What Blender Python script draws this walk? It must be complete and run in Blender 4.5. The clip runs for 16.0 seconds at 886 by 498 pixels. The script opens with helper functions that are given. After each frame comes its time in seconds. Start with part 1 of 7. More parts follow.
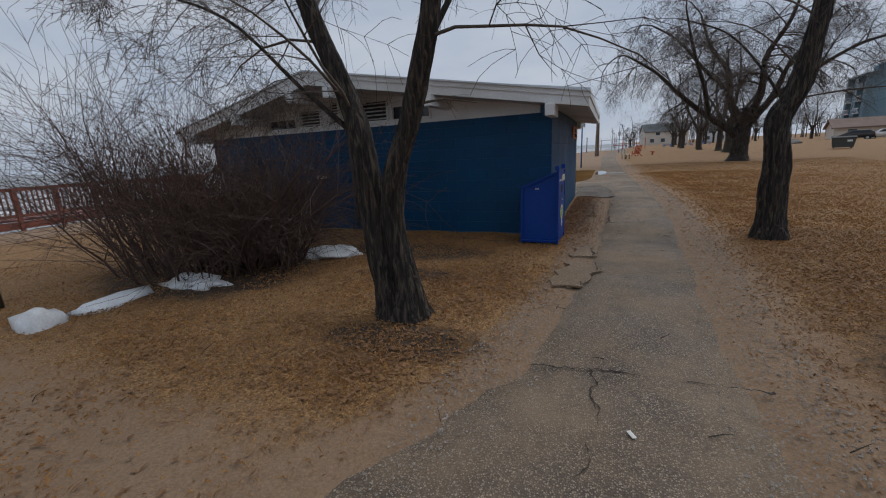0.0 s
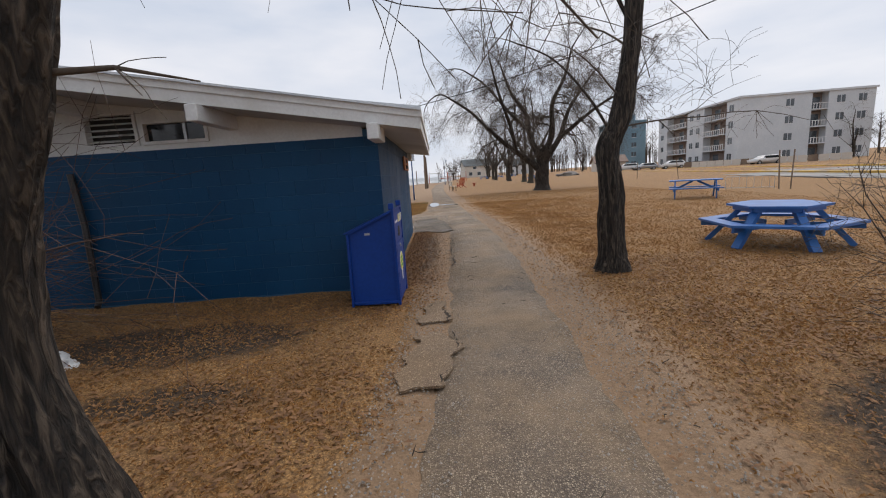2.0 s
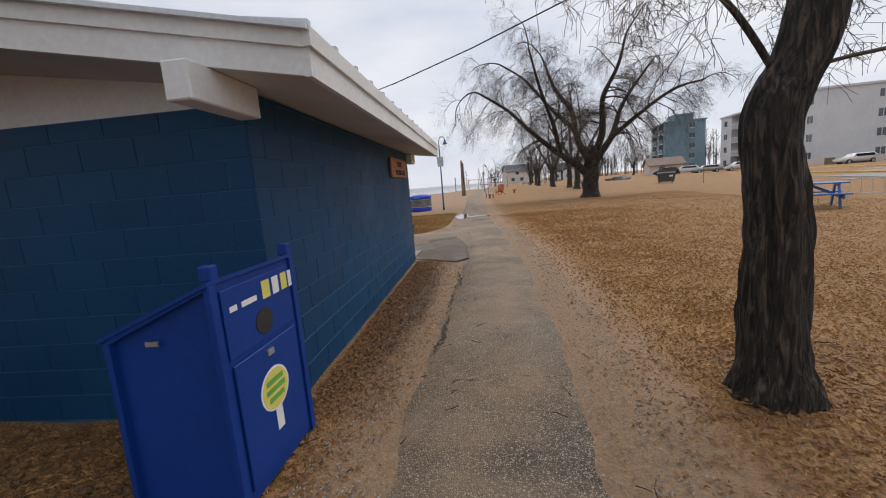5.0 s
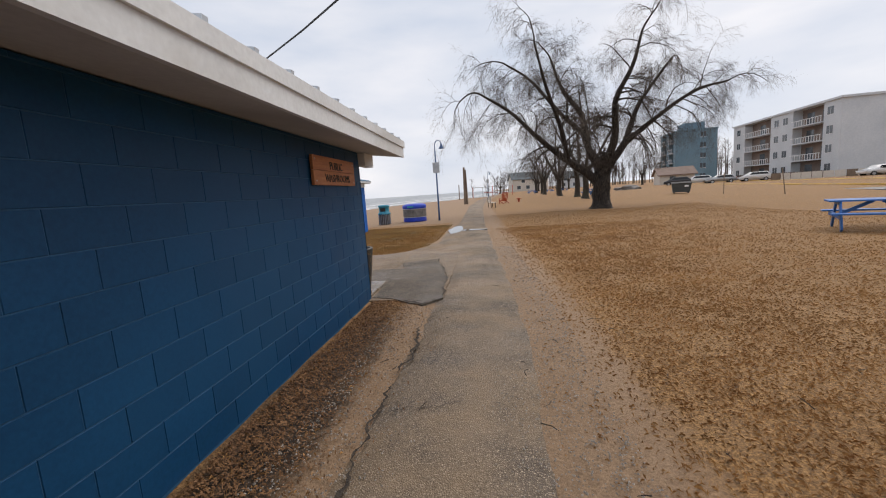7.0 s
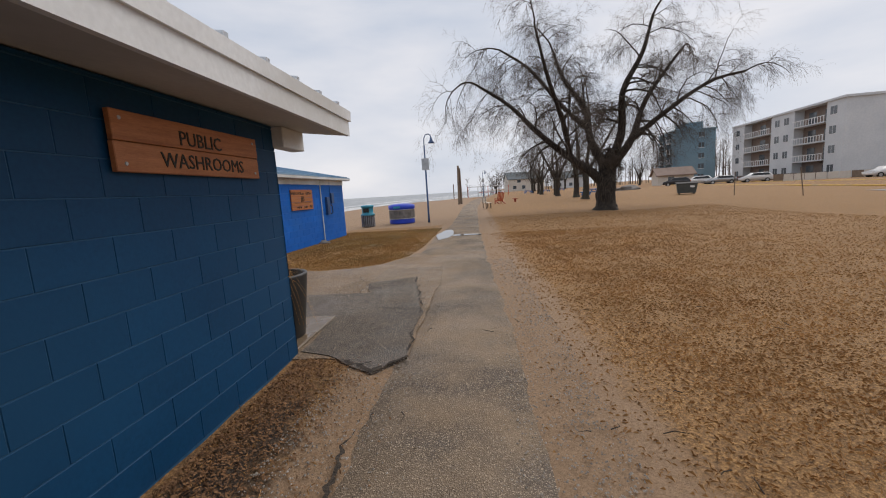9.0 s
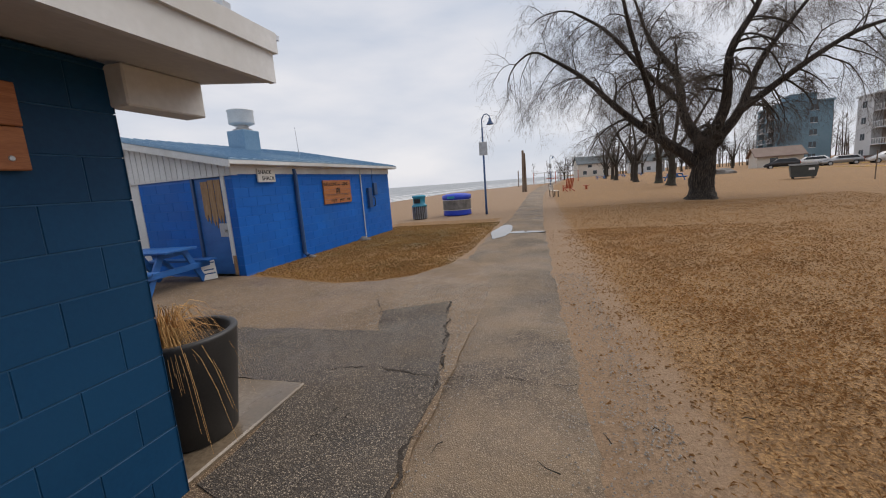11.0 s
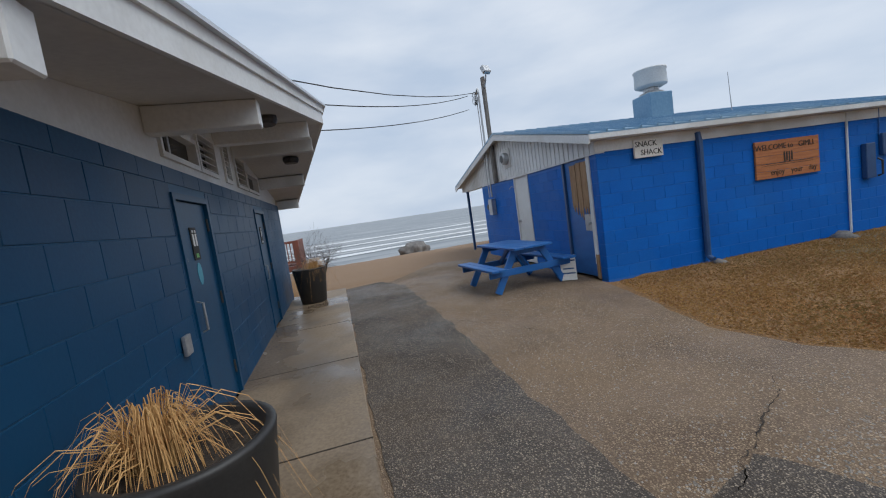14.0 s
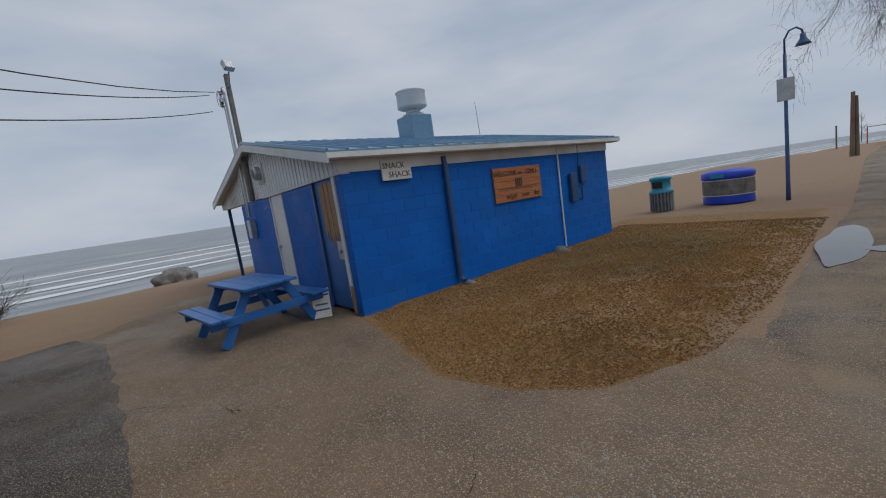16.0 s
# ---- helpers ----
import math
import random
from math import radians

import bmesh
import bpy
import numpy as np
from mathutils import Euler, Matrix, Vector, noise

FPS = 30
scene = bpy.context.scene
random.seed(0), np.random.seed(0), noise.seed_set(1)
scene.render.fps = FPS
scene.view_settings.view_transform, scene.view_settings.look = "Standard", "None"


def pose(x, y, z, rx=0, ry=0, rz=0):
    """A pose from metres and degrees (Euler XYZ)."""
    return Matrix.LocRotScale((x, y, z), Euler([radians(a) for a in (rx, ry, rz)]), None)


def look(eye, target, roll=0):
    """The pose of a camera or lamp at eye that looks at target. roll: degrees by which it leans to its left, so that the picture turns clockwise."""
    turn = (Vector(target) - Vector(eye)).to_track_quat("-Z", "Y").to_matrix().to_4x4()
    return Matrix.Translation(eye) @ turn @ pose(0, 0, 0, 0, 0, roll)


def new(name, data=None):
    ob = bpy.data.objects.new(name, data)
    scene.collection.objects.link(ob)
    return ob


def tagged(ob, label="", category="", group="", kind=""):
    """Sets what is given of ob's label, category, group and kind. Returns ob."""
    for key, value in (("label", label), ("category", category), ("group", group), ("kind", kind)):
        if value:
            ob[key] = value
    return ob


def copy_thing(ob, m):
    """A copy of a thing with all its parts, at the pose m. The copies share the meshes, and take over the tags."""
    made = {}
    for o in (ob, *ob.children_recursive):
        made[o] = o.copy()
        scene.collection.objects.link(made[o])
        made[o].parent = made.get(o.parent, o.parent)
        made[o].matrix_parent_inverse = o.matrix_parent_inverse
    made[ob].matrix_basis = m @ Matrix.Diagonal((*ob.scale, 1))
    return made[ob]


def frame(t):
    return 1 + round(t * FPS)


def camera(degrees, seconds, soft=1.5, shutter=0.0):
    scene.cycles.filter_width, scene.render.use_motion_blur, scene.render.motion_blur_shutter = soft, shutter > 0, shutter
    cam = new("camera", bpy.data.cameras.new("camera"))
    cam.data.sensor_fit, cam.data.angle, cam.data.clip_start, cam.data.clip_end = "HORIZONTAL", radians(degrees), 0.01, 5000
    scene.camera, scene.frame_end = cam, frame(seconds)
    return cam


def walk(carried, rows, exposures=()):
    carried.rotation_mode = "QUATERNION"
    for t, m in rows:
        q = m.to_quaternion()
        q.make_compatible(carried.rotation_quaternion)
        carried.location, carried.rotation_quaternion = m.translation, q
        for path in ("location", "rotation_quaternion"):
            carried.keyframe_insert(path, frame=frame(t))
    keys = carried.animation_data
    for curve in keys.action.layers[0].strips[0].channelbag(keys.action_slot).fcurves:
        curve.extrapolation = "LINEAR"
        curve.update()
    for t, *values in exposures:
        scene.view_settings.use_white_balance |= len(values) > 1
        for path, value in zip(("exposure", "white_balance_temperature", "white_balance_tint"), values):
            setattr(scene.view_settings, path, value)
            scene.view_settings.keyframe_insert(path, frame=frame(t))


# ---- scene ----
cam = camera(96.0, 16.0, soft=1.1)
PATH = [
    (0, (0.785, 1.592, 1.563), (0.033, 3.384, 1.093), -3.05),
    (0.5, (0.469, 1.939, 1.578), (0.062, 3.849, 1.145), -2.54),
    (1, (0.501, 2.383, 1.565), (0.329, 4.333, 1.154), -3.72),
    (1.5, (0.423, 2.892, 1.558), (0.340, 4.855, 1.184), -3.97),
    (2, (0.604, 3.381, 1.541), (0.615, 5.349, 1.183), -3.84),
    (2.5, (0.587, 3.948, 1.536), (0.667, 5.915, 1.185), -4.69),
    (3, (0.827, 4.454, 1.522), (0.985, 6.414, 1.156), -4.58),
    (3.5, (0.865, 5.010, 1.506), (0.998, 6.973, 1.144), -5.17),
    (4, (1.132, 5.518, 1.508), (1.139, 7.487, 1.155), -5.18),
    (4.2, (1.152, 5.717, 1.549), (1.051, 7.685, 1.207), -5.34),
    (6.3, (1.554, 8.110, 1.504), (1.321, 10.076, 1.216), -4.23),
    (6.5, (1.535, 8.400, 1.549), (1.305, 10.366, 1.262), -4.01),
    (7, (1.693, 8.958, 1.563), (1.469, 10.926, 1.287), -3.89),
    (7.5, (1.631, 9.529, 1.562), (1.422, 11.500, 1.296), -3.69),
    (8, (1.748, 10.064, 1.537), (1.549, 12.036, 1.269), -3.66),
    (8.2, (1.747, 10.287, 1.534), (1.549, 12.258, 1.262), -3.60),
    (10.3, (1.775, 12.599, 1.533), (1.551, 14.566, 1.244), -3.36),
    (10.5, (1.748, 12.808, 1.570), (1.465, 14.766, 1.271), -3.31),
    (11, (1.806, 13.367, 1.581), (1.289, 15.272, 1.259), -4.21),
    (11.5, (1.678, 13.889, 1.581), (0.695, 15.605, 1.282), -4.98),
    (12, (1.721, 14.447, 1.572), (0.253, 15.779, 1.305), -5.16),
    (12.5, (1.513, 14.876, 1.564), (-0.202, 15.874, 1.318), -6.37),
    (13, (1.444, 15.353, 1.527), (-0.378, 16.150, 1.320), -7.78),
    (13.5, (1.249, 15.647, 1.511), (-0.629, 16.303, 1.313), -8.36),
    (14, (1.228, 16.038, 1.516), (-0.699, 16.540, 1.327), -8.23),
    (14.5, (1.115, 16.299, 1.515), (-0.835, 16.704, 1.329), -8.84),
    (15, (1.094, 16.700, 1.526), (-0.854, 17.113, 1.343), -8.85),
    (15.5, (0.981, 17.000, 1.552), (-0.949, 17.501, 1.386), -9.13),
    (16, (0.819, 17.374, 1.574), (-0.668, 18.685, 1.306), -8.34),
]
EXPOSURES = [(0, -0.28, 6200, 11), (0.5, 0.08, 6350, 12), (1.5, 0.32, 6650, 13), (2.5, 0.42, 6850, 14), (4, 0.4, 6850, 14), (7, 0.42, 6850, 14), (8, 0.28, 6850, 14), (11, 0.26, 6850, 14), (12, 0.25, 6600, 12), (13, 0.2, 6150, 9), (14.5, 0.14, 6100, 9), (15.5, 0.0, 6100, 9), (16, -0.32, 6200, 10)]
walk(cam, [(t, look(eye, target, roll)) for t, eye, target, roll in PATH], EXPOSURES)

# ---- sky and light: a flat overcast day ----
world = bpy.data.worlds.new("overcast_sky")
scene.world = world
world.use_nodes = True
wn, wl = world.node_tree.nodes, world.node_tree.links
wn.clear()
w_out, w_bg = wn.new("ShaderNodeOutputWorld"), wn.new("ShaderNodeBackground")
w_sky = wn.new("ShaderNodeTexSky")
w_sky.sky_type, w_sky.sun_disc = "NISHITA", False
w_sky.sun_elevation, w_sky.sun_rotation = radians(53), radians(41)
w_tc, w_map = wn.new("ShaderNodeTexCoord"), wn.new("ShaderNodeMapping")
w_map.inputs["Scale"].default_value = (1.3, 1.3, 4.5)
w_noise, w_ramp, w_mix, w_gain = wn.new("ShaderNodeTexNoise"), wn.new("ShaderNodeValToRGB"), wn.new("ShaderNodeMixRGB"), wn.new("ShaderNodeMixRGB")
w_noise.inputs["Scale"].default_value, w_noise.inputs["Detail"].default_value, w_noise.inputs["Roughness"].default_value = 2.2, 5, 0.5
w_ramp.color_ramp.elements[0].position, w_ramp.color_ramp.elements[1].position = 0.3, 0.72
w_ramp.color_ramp.elements[0].color, w_ramp.color_ramp.elements[1].color = (6.1, 7.0, 8.3, 1), (8.7, 9.1, 9.7, 1)
w_mix.inputs["Fac"].default_value = 0.94
w_bg.inputs["Strength"].default_value = 0.078
wl.new(w_tc.outputs["Generated"], w_map.inputs["Vector"])
wl.new(w_map.outputs["Vector"], w_noise.inputs["Vector"])
wl.new(w_noise.outputs["Fac"], w_ramp.inputs["Fac"])
wl.new(w_sky.outputs["Color"], w_mix.inputs["Color1"])
wl.new(w_ramp.outputs["Color"], w_mix.inputs["Color2"])
wl.new(w_mix.outputs["Color"], w_bg.inputs["Color"])
wl.new(w_bg.outputs["Background"], w_out.inputs["Surface"])

sun = new("sun", bpy.data.lights.new("sun", "SUN"))
sun.data.energy, sun.data.angle, sun.data.color = 1.5, radians(50), (1.0, 0.96, 0.9)
sun.matrix_world = look((0, 0, 60), (-30, -34, 0))

# ---- materials ----
def mat(name, c1, c2, rough=0.8, s1=2.0, s2=40.0, bump=0.3, metal=0.0, c3=None, rough2=None, depth=0.01, stretch=(1, 1, 1), vary=0.0, spots=0.0):
    """Two scales of noise between c1 and c2, with fine relief. c3: stains. vary: change from object to object."""
    m = bpy.data.materials.new(name)
    m.use_nodes = True
    n, l = m.node_tree.nodes, m.node_tree.links
    b = n["Principled BSDF"]
    geo, mp = n.new("ShaderNodeNewGeometry"), n.new("ShaderNodeMapping")
    mp.inputs["Scale"].default_value = stretch
    l.new(geo.outputs["Position"], mp.inputs["Vector"])
    a, f = n.new("ShaderNodeTexNoise"), n.new("ShaderNodeTexNoise")
    for tex, sc, det in ((a, s1, 4), (f, s2, 3)):
        tex.inputs["Scale"].default_value, tex.inputs["Detail"].default_value = sc, det
        l.new(mp.outputs["Vector"], tex.inputs["Vector"])
    add = n.new("ShaderNodeMath")
    add.operation = "MULTIPLY_ADD"
    add.inputs[1].default_value = 0.55
    half = n.new("ShaderNodeMath")
    half.operation = "MULTIPLY"
    half.inputs[1].default_value = 0.45
    l.new(f.outputs["Fac"], half.inputs[0])
    l.new(a.outputs["Fac"], add.inputs[0])
    l.new(half.outputs[0], add.inputs[2])
    ramp = n.new("ShaderNodeValToRGB")
    ramp.color_ramp.elements[0].position, ramp.color_ramp.elements[1].position = 0.36, 0.64
    ramp.color_ramp.elements[0].color, ramp.color_ramp.elements[1].color = (*c1, 1), (*c2, 1)
    l.new(add.outputs[0], ramp.inputs["Fac"])
    colour = ramp.outputs["Color"]
    if c3:
        st, sr, mx = n.new("ShaderNodeTexNoise"), n.new("ShaderNodeValToRGB"), n.new("ShaderNodeMixRGB")
        st.inputs["Scale"].default_value, st.inputs["Detail"].default_value = s1 * 0.45, 6
        sr.color_ramp.elements[0].position, sr.color_ramp.elements[1].position = 0.5, 0.68
        mx.inputs["Color2"].default_value = (*c3, 1)
        l.new(geo.outputs["Position"], st.inputs["Vector"])
        l.new(st.outputs["Fac"], sr.inputs["Fac"])
        l.new(sr.outputs["Color"], mx.inputs["Fac"])
        l.new(colour, mx.inputs["Color1"])
        colour = mx.outputs["Color"]
    if spots:
        vo, vr, mx = n.new("ShaderNodeTexVoronoi"), n.new("ShaderNodeValToRGB"), n.new("ShaderNodeMixRGB")
        vo.inputs["Scale"].default_value = 60
        vr.color_ramp.elements[0].position, vr.color_ramp.elements[1].position = 0.16, 0.46
        vr.color_ramp.elements[0].color, vr.color_ramp.elements[1].color = (spots, spots, spots, 1), (0, 0, 0, 1)
        l.new(geo.outputs["Position"], vo.inputs["Vector"])
        l.new(vo.outputs["Distance"], vr.inputs["Fac"])
        l.new(vr.outputs["Color"], mx.inputs["Fac"])
        hue = n.new("ShaderNodeMixRGB")
        hue.inputs["Color1"].default_value, hue.inputs["Color2"].default_value = (0.05, 0.037, 0.026, 1), (0.52, 0.40, 0.28, 1)
        l.new(vo.outputs["Color"], hue.inputs["Fac"])
        l.new(hue.outputs["Color"], mx.inputs["Color2"])
        l.new(colour, mx.inputs["Color1"])
        colour = mx.outputs["Color"]
    if vary:
        info, hsv, mr = n.new("ShaderNodeObjectInfo"), n.new("ShaderNodeHueSaturation"), n.new("ShaderNodeMapRange")
        mr.inputs["To Min"].default_value, mr.inputs["To Max"].default_value = 1 - vary, 1 + vary
        l.new(info.outputs["Random"], mr.inputs["Value"])
        l.new(mr.outputs["Result"], hsv.inputs["Value"])
        l.new(colour, hsv.inputs["Color"])
        colour = hsv.outputs["Color"]
    l.new(colour, b.inputs["Base Color"])
    b.inputs["Metallic"].default_value = metal
    if rough2 is None:
        b.inputs["Roughness"].default_value = rough
    else:
        rr = n.new("ShaderNodeMapRange")
        rr.inputs["From Min"].default_value, rr.inputs["From Max"].default_value = 0.4, 0.6
        rr.inputs["To Min"].default_value, rr.inputs["To Max"].default_value = rough, rough2
        l.new(a.outputs["Fac"], rr.inputs["Value"])
        l.new(rr.outputs["Result"], b.inputs["Roughness"])
    if bump:
        bp = n.new("ShaderNodeBump")
        bp.inputs["Strength"].default_value, bp.inputs["Distance"].default_value = bump, depth
        l.new(add.outputs[0], bp.inputs["Height"])
        l.new(bp.outputs["Normal"], b.inputs["Normal"])
    return m


NAVY = mat("navy_block_paint", (0.0022, 0.040, 0.102), (0.004, 0.056, 0.135), 0.44, 0.9, 45, 0.3, c3=(0.006, 0.055, 0.126), rough2=0.55, depth=0.004, vary=0.07)
NAVYJ = mat("navy_joint_paint", (0.012, 0.075, 0.16), (0.025, 0.11, 0.21), 0.6, 0.9, 45, 0.2, depth=0.003)
BLUEJ = mat("bright_blue_joint_paint", (0.02, 0.13, 0.45), (0.03, 0.16, 0.54), 0.6, 0.9, 45, 0.2, depth=0.003)
BLUE = mat("bright_blue_block_paint", (0.003, 0.10, 0.42), (0.006, 0.135, 0.53), 0.5, 1.2, 45, 0.25, c3=(0.012, 0.12, 0.43), rough2=0.65, depth=0.004, vary=0.06)
NAVYD = mat("navy_door_paint", (0.004, 0.046, 0.108), (0.0065, 0.062, 0.14), 0.42, 1.2, 30, 0.1, depth=0.002)
NAVY.node_tree.nodes["Principled BSDF"].inputs["Specular IOR Level"].default_value = 0.22
NAVYD.node_tree.nodes["Principled BSDF"].inputs["Specular IOR Level"].default_value = 0.25
BLUE.node_tree.nodes["Principled BSDF"].inputs["Specular IOR Level"].default_value = 0.22
BLUED = mat("blue_wood_paint", (0.010, 0.085, 0.30), (0.020, 0.145, 0.42), 0.42, 3, 60, 0.25, c3=(0.03, 0.14, 0.42), depth=0.003, stretch=(1, 1, 3))
BINBLUE = mat("blue_sheet_metal", (0.003, 0.034, 0.20), (0.004, 0.044, 0.25), 0.45, 1.5, 30, 0.08, depth=0.002)
BINBLUE.node_tree.nodes["Principled BSDF"].inputs["Specular IOR Level"].default_value = 0.25
WHITE = mat("white_wood_paint", (0.60, 0.61, 0.61), (0.72, 0.735, 0.735), 0.6, 1.4, 30, 0.15, c3=(0.50, 0.49, 0.46), depth=0.003)
SOFFIT = mat("soffit_paint", (0.50, 0.49, 0.47), (0.60, 0.59, 0.56), 0.7, 1.2, 25, 0.15, c3=(0.42, 0.40, 0.37), depth=0.003)
METALROOF = mat("pale_roof_metal", (0.50, 0.54, 0.58), (0.62, 0.65, 0.68), 0.4, 1.0, 30, 0.1, metal=0.3, depth=0.003)
BLUEROOF = mat("blue_grey_roof_metal", (0.13, 0.26, 0.40), (0.20, 0.34, 0.48), 0.38, 0.8, 20, 0.1, metal=0.2, c3=(0.26, 0.38, 0.48), depth=0.003)
GALV = mat("galvanised_metal", (0.34, 0.35, 0.36), (0.50, 0.51, 0.52), 0.4, 5, 60, 0.1, metal=0.7)
DARKMETAL = mat("dark_metal", (0.03, 0.03, 0.032), (0.06, 0.06, 0.06), 0.5, 4, 50, 0.15, metal=0.3)
LAMPBLUE = mat("blue_painted_steel", (0.02, 0.06, 0.16), (0.035, 0.09, 0.21), 0.4, 4, 50, 0.1)
SIGNWOOD = mat("orange_stained_cedar", (0.30, 0.10, 0.035), (0.48, 0.19, 0.07), 0.55, 2.5, 30, 0.3, depth=0.004, stretch=(6, 1, 14))
PLY = mat("torn_plywood", (0.24, 0.14, 0.07), (0.42, 0.27, 0.15), 0.8, 3, 40, 0.5, stretch=(10, 10, 1.5))
BOARD = mat("white_sign_board", (0.60, 0.58, 0.53), (0.72, 0.70, 0.66), 0.6, 3, 40, 0.1)
INK = mat("dark_letter_paint", (0.015, 0.014, 0.013), (0.03, 0.028, 0.025), 0.7, 6, 60, 0.1)
PLAQUE = mat("white_plastic_marks", (0.70, 0.70, 0.70), (0.78, 0.78, 0.78), 0.5, 5, 50, 0.05)
GLASS = mat("dark_window_glass", (0.012, 0.014, 0.016), (0.02, 0.022, 0.025), 0.06, 1, 10, 0.0)
PALEGLASS = mat("far_window_glass", (0.05, 0.06, 0.07), (0.12, 0.14, 0.16), 0.12, 0.6, 5, 0.0)
BARK = mat("wet_furrowed_bark", (0.012, 0.009, 0.007), (0.062, 0.047, 0.034), 0.85, 4, 26, 1.0, c3=(0.045, 0.044, 0.028), depth=0.05, stretch=(5, 5, 0.8))
TWIG = mat("grey_brown_twig", (0.05, 0.038, 0.03), (0.11, 0.085, 0.065), 0.8, 6, 30, 0.2)
REDTWIG = mat("reddish_shrub_twig", (0.045, 0.025, 0.02), (0.10, 0.06, 0.045), 0.8, 6, 30, 0.2)
ROADM = mat("wet_road_asphalt", (0.08, 0.08, 0.08), (0.15, 0.145, 0.14), 0.35, 0.4, 20, 0.3, rough2=0.7, c3=(0.2, 0.18, 0.15))
CONCRETE = mat("wet_concrete", (0.15, 0.108, 0.068), (0.28, 0.212, 0.142), 0.18, 1.1, 40, 0.3, c3=(0.11, 0.095, 0.08), rough2=0.6, depth=0.003)
KERB = mat("yellow_kerb_paint", (0.52, 0.30, 0.05), (0.66, 0.42, 0.09), 0.7, 1.5, 30, 0.2, c3=(0.4, 0.3, 0.16))
SNOW = mat("old_snow", (0.58, 0.61, 0.64), (0.80, 0.82, 0.83), 0.6, 3, 40, 0.6, c3=(0.42, 0.40, 0.37), depth=0.02)
ROCK = mat("grey_stone", (0.10, 0.095, 0.09), (0.24, 0.22, 0.20), 0.8, 6, 40, 0.6)
POT = mat("charcoal_planter_resin", (0.022, 0.021, 0.020), (0.036, 0.034, 0.032), 0.5, 4, 80, 0.2, depth=0.003)
SOIL = mat("dark_potting_soil", (0.018, 0.013, 0.010), (0.06, 0.045, 0.032), 0.95, 12, 70, 1.0, depth=0.02)
STRAW = mat("dry_straw", (0.38, 0.19, 0.06), (0.62, 0.37, 0.14), 0.7, 8, 60, 0.2)
LITTER = mat("dry_grass_blades", (0.24, 0.115, 0.038), (0.50, 0.27, 0.095), 0.85, 1.2, 30, 0.1, c3=(0.34, 0.19, 0.075))
OLIVE = mat("olive_dry_grass", (0.20, 0.11, 0.03), (0.48, 0.28, 0.09), 0.85, 0.5, 30, 0.1, c3=(0.17, 0.135, 0.045))
LEAFM = mat("dead_leaves", (0.09, 0.042, 0.018), (0.27, 0.135, 0.055), 0.8, 9, 40, 0.2)
STONEM = mat("pebbles", (0.14, 0.12, 0.10), (0.4, 0.36, 0.31), 0.7, 9, 40, 0.2)
REDWOOD = mat("red_stained_deck_wood", (0.15, 0.045, 0.03), (0.24, 0.08, 0.05), 0.65, 3, 30, 0.3)
TEAL = mat("teal_plastic", (0.02, 0.22, 0.32), (0.03, 0.30, 0.42), 0.4, 3, 30, 0.05)
VIVID = mat("vivid_blue_plastic", (0.015, 0.05, 0.45), (0.02, 0.07, 0.6), 0.45, 3, 30, 0.1)
ORANGE = mat("orange_red_plastic", (0.40, 0.06, 0.02), (0.52, 0.10, 0.04), 0.5, 3, 30, 0.05)
STUCCO = mat("white_stucco", (0.52, 0.55, 0.58), (0.62, 0.64, 0.66), 0.8, 0.3, 4, 0.1)
BALC = mat("brown_balcony_recess", (0.17, 0.13, 0.11), (0.25, 0.19, 0.16), 0.8, 0.3, 4, 0.1)
SLATE = mat("slate_blue_siding", (0.13, 0.22, 0.28), (0.18, 0.28, 0.34), 0.8, 0.3, 4, 0.1)
GREYSID = mat("grey_house_siding", (0.20, 0.23, 0.25), (0.27, 0.30, 0.32), 0.8, 0.4, 4, 0.1)
SHINGLE = mat("dark_roof_shingles", (0.08, 0.10, 0.11), (0.13, 0.15, 0.16), 0.85, 0.6, 8, 0.2)
BROWNROOF = mat("brown_roof", (0.16, 0.11, 0.09), (0.22, 0.16, 0.13), 0.85, 0.6, 8, 0.2)
CREAM = mat("cream_siding", (0.55, 0.50, 0.44), (0.62, 0.58, 0.52), 0.8, 0.4, 4, 0.1)
FENCEW = mat("weathered_fence_wood", (0.14, 0.10, 0.075), (0.24, 0.18, 0.13), 0.85, 1, 10, 0.3)
CARWHITE = mat("white_car_paint", (0.70, 0.70, 0.70), (0.76, 0.76, 0.76), 0.25, 1, 10, 0.0)
CARDARK = mat("dark_car_paint", (0.03, 0.032, 0.036), (0.05, 0.05, 0.055), 0.25, 1, 10, 0.0)
CARSILVER = mat("silver_car_paint", (0.42, 0.43, 0.45), (0.5, 0.51, 0.53), 0.28, 1, 10, 0.0, metal=0.5)
RUBBER = mat("black_rubber", (0.012, 0.012, 0.012), (0.02, 0.02, 0.02), 0.8, 8, 50, 0.1)
DUMPGREY = mat("grey_green_dumpster_paint", (0.045, 0.055, 0.055), (0.07, 0.08, 0.08), 0.55, 2, 20, 0.1)
GREENS = mat("sticker_green", (0.10, 0.32, 0.06), (0.16, 0.42, 0.10), 0.5, 8, 50, 0.0)
YELLOWS = mat("sticker_yellow", (0.62, 0.55, 0.10), (0.72, 0.66, 0.18), 0.5, 8, 50, 0.0)
WATERP = mat("puddle_water", (0.10, 0.09, 0.08), (0.12, 0.11, 0.10), 0.03, 2, 8, 0.02)


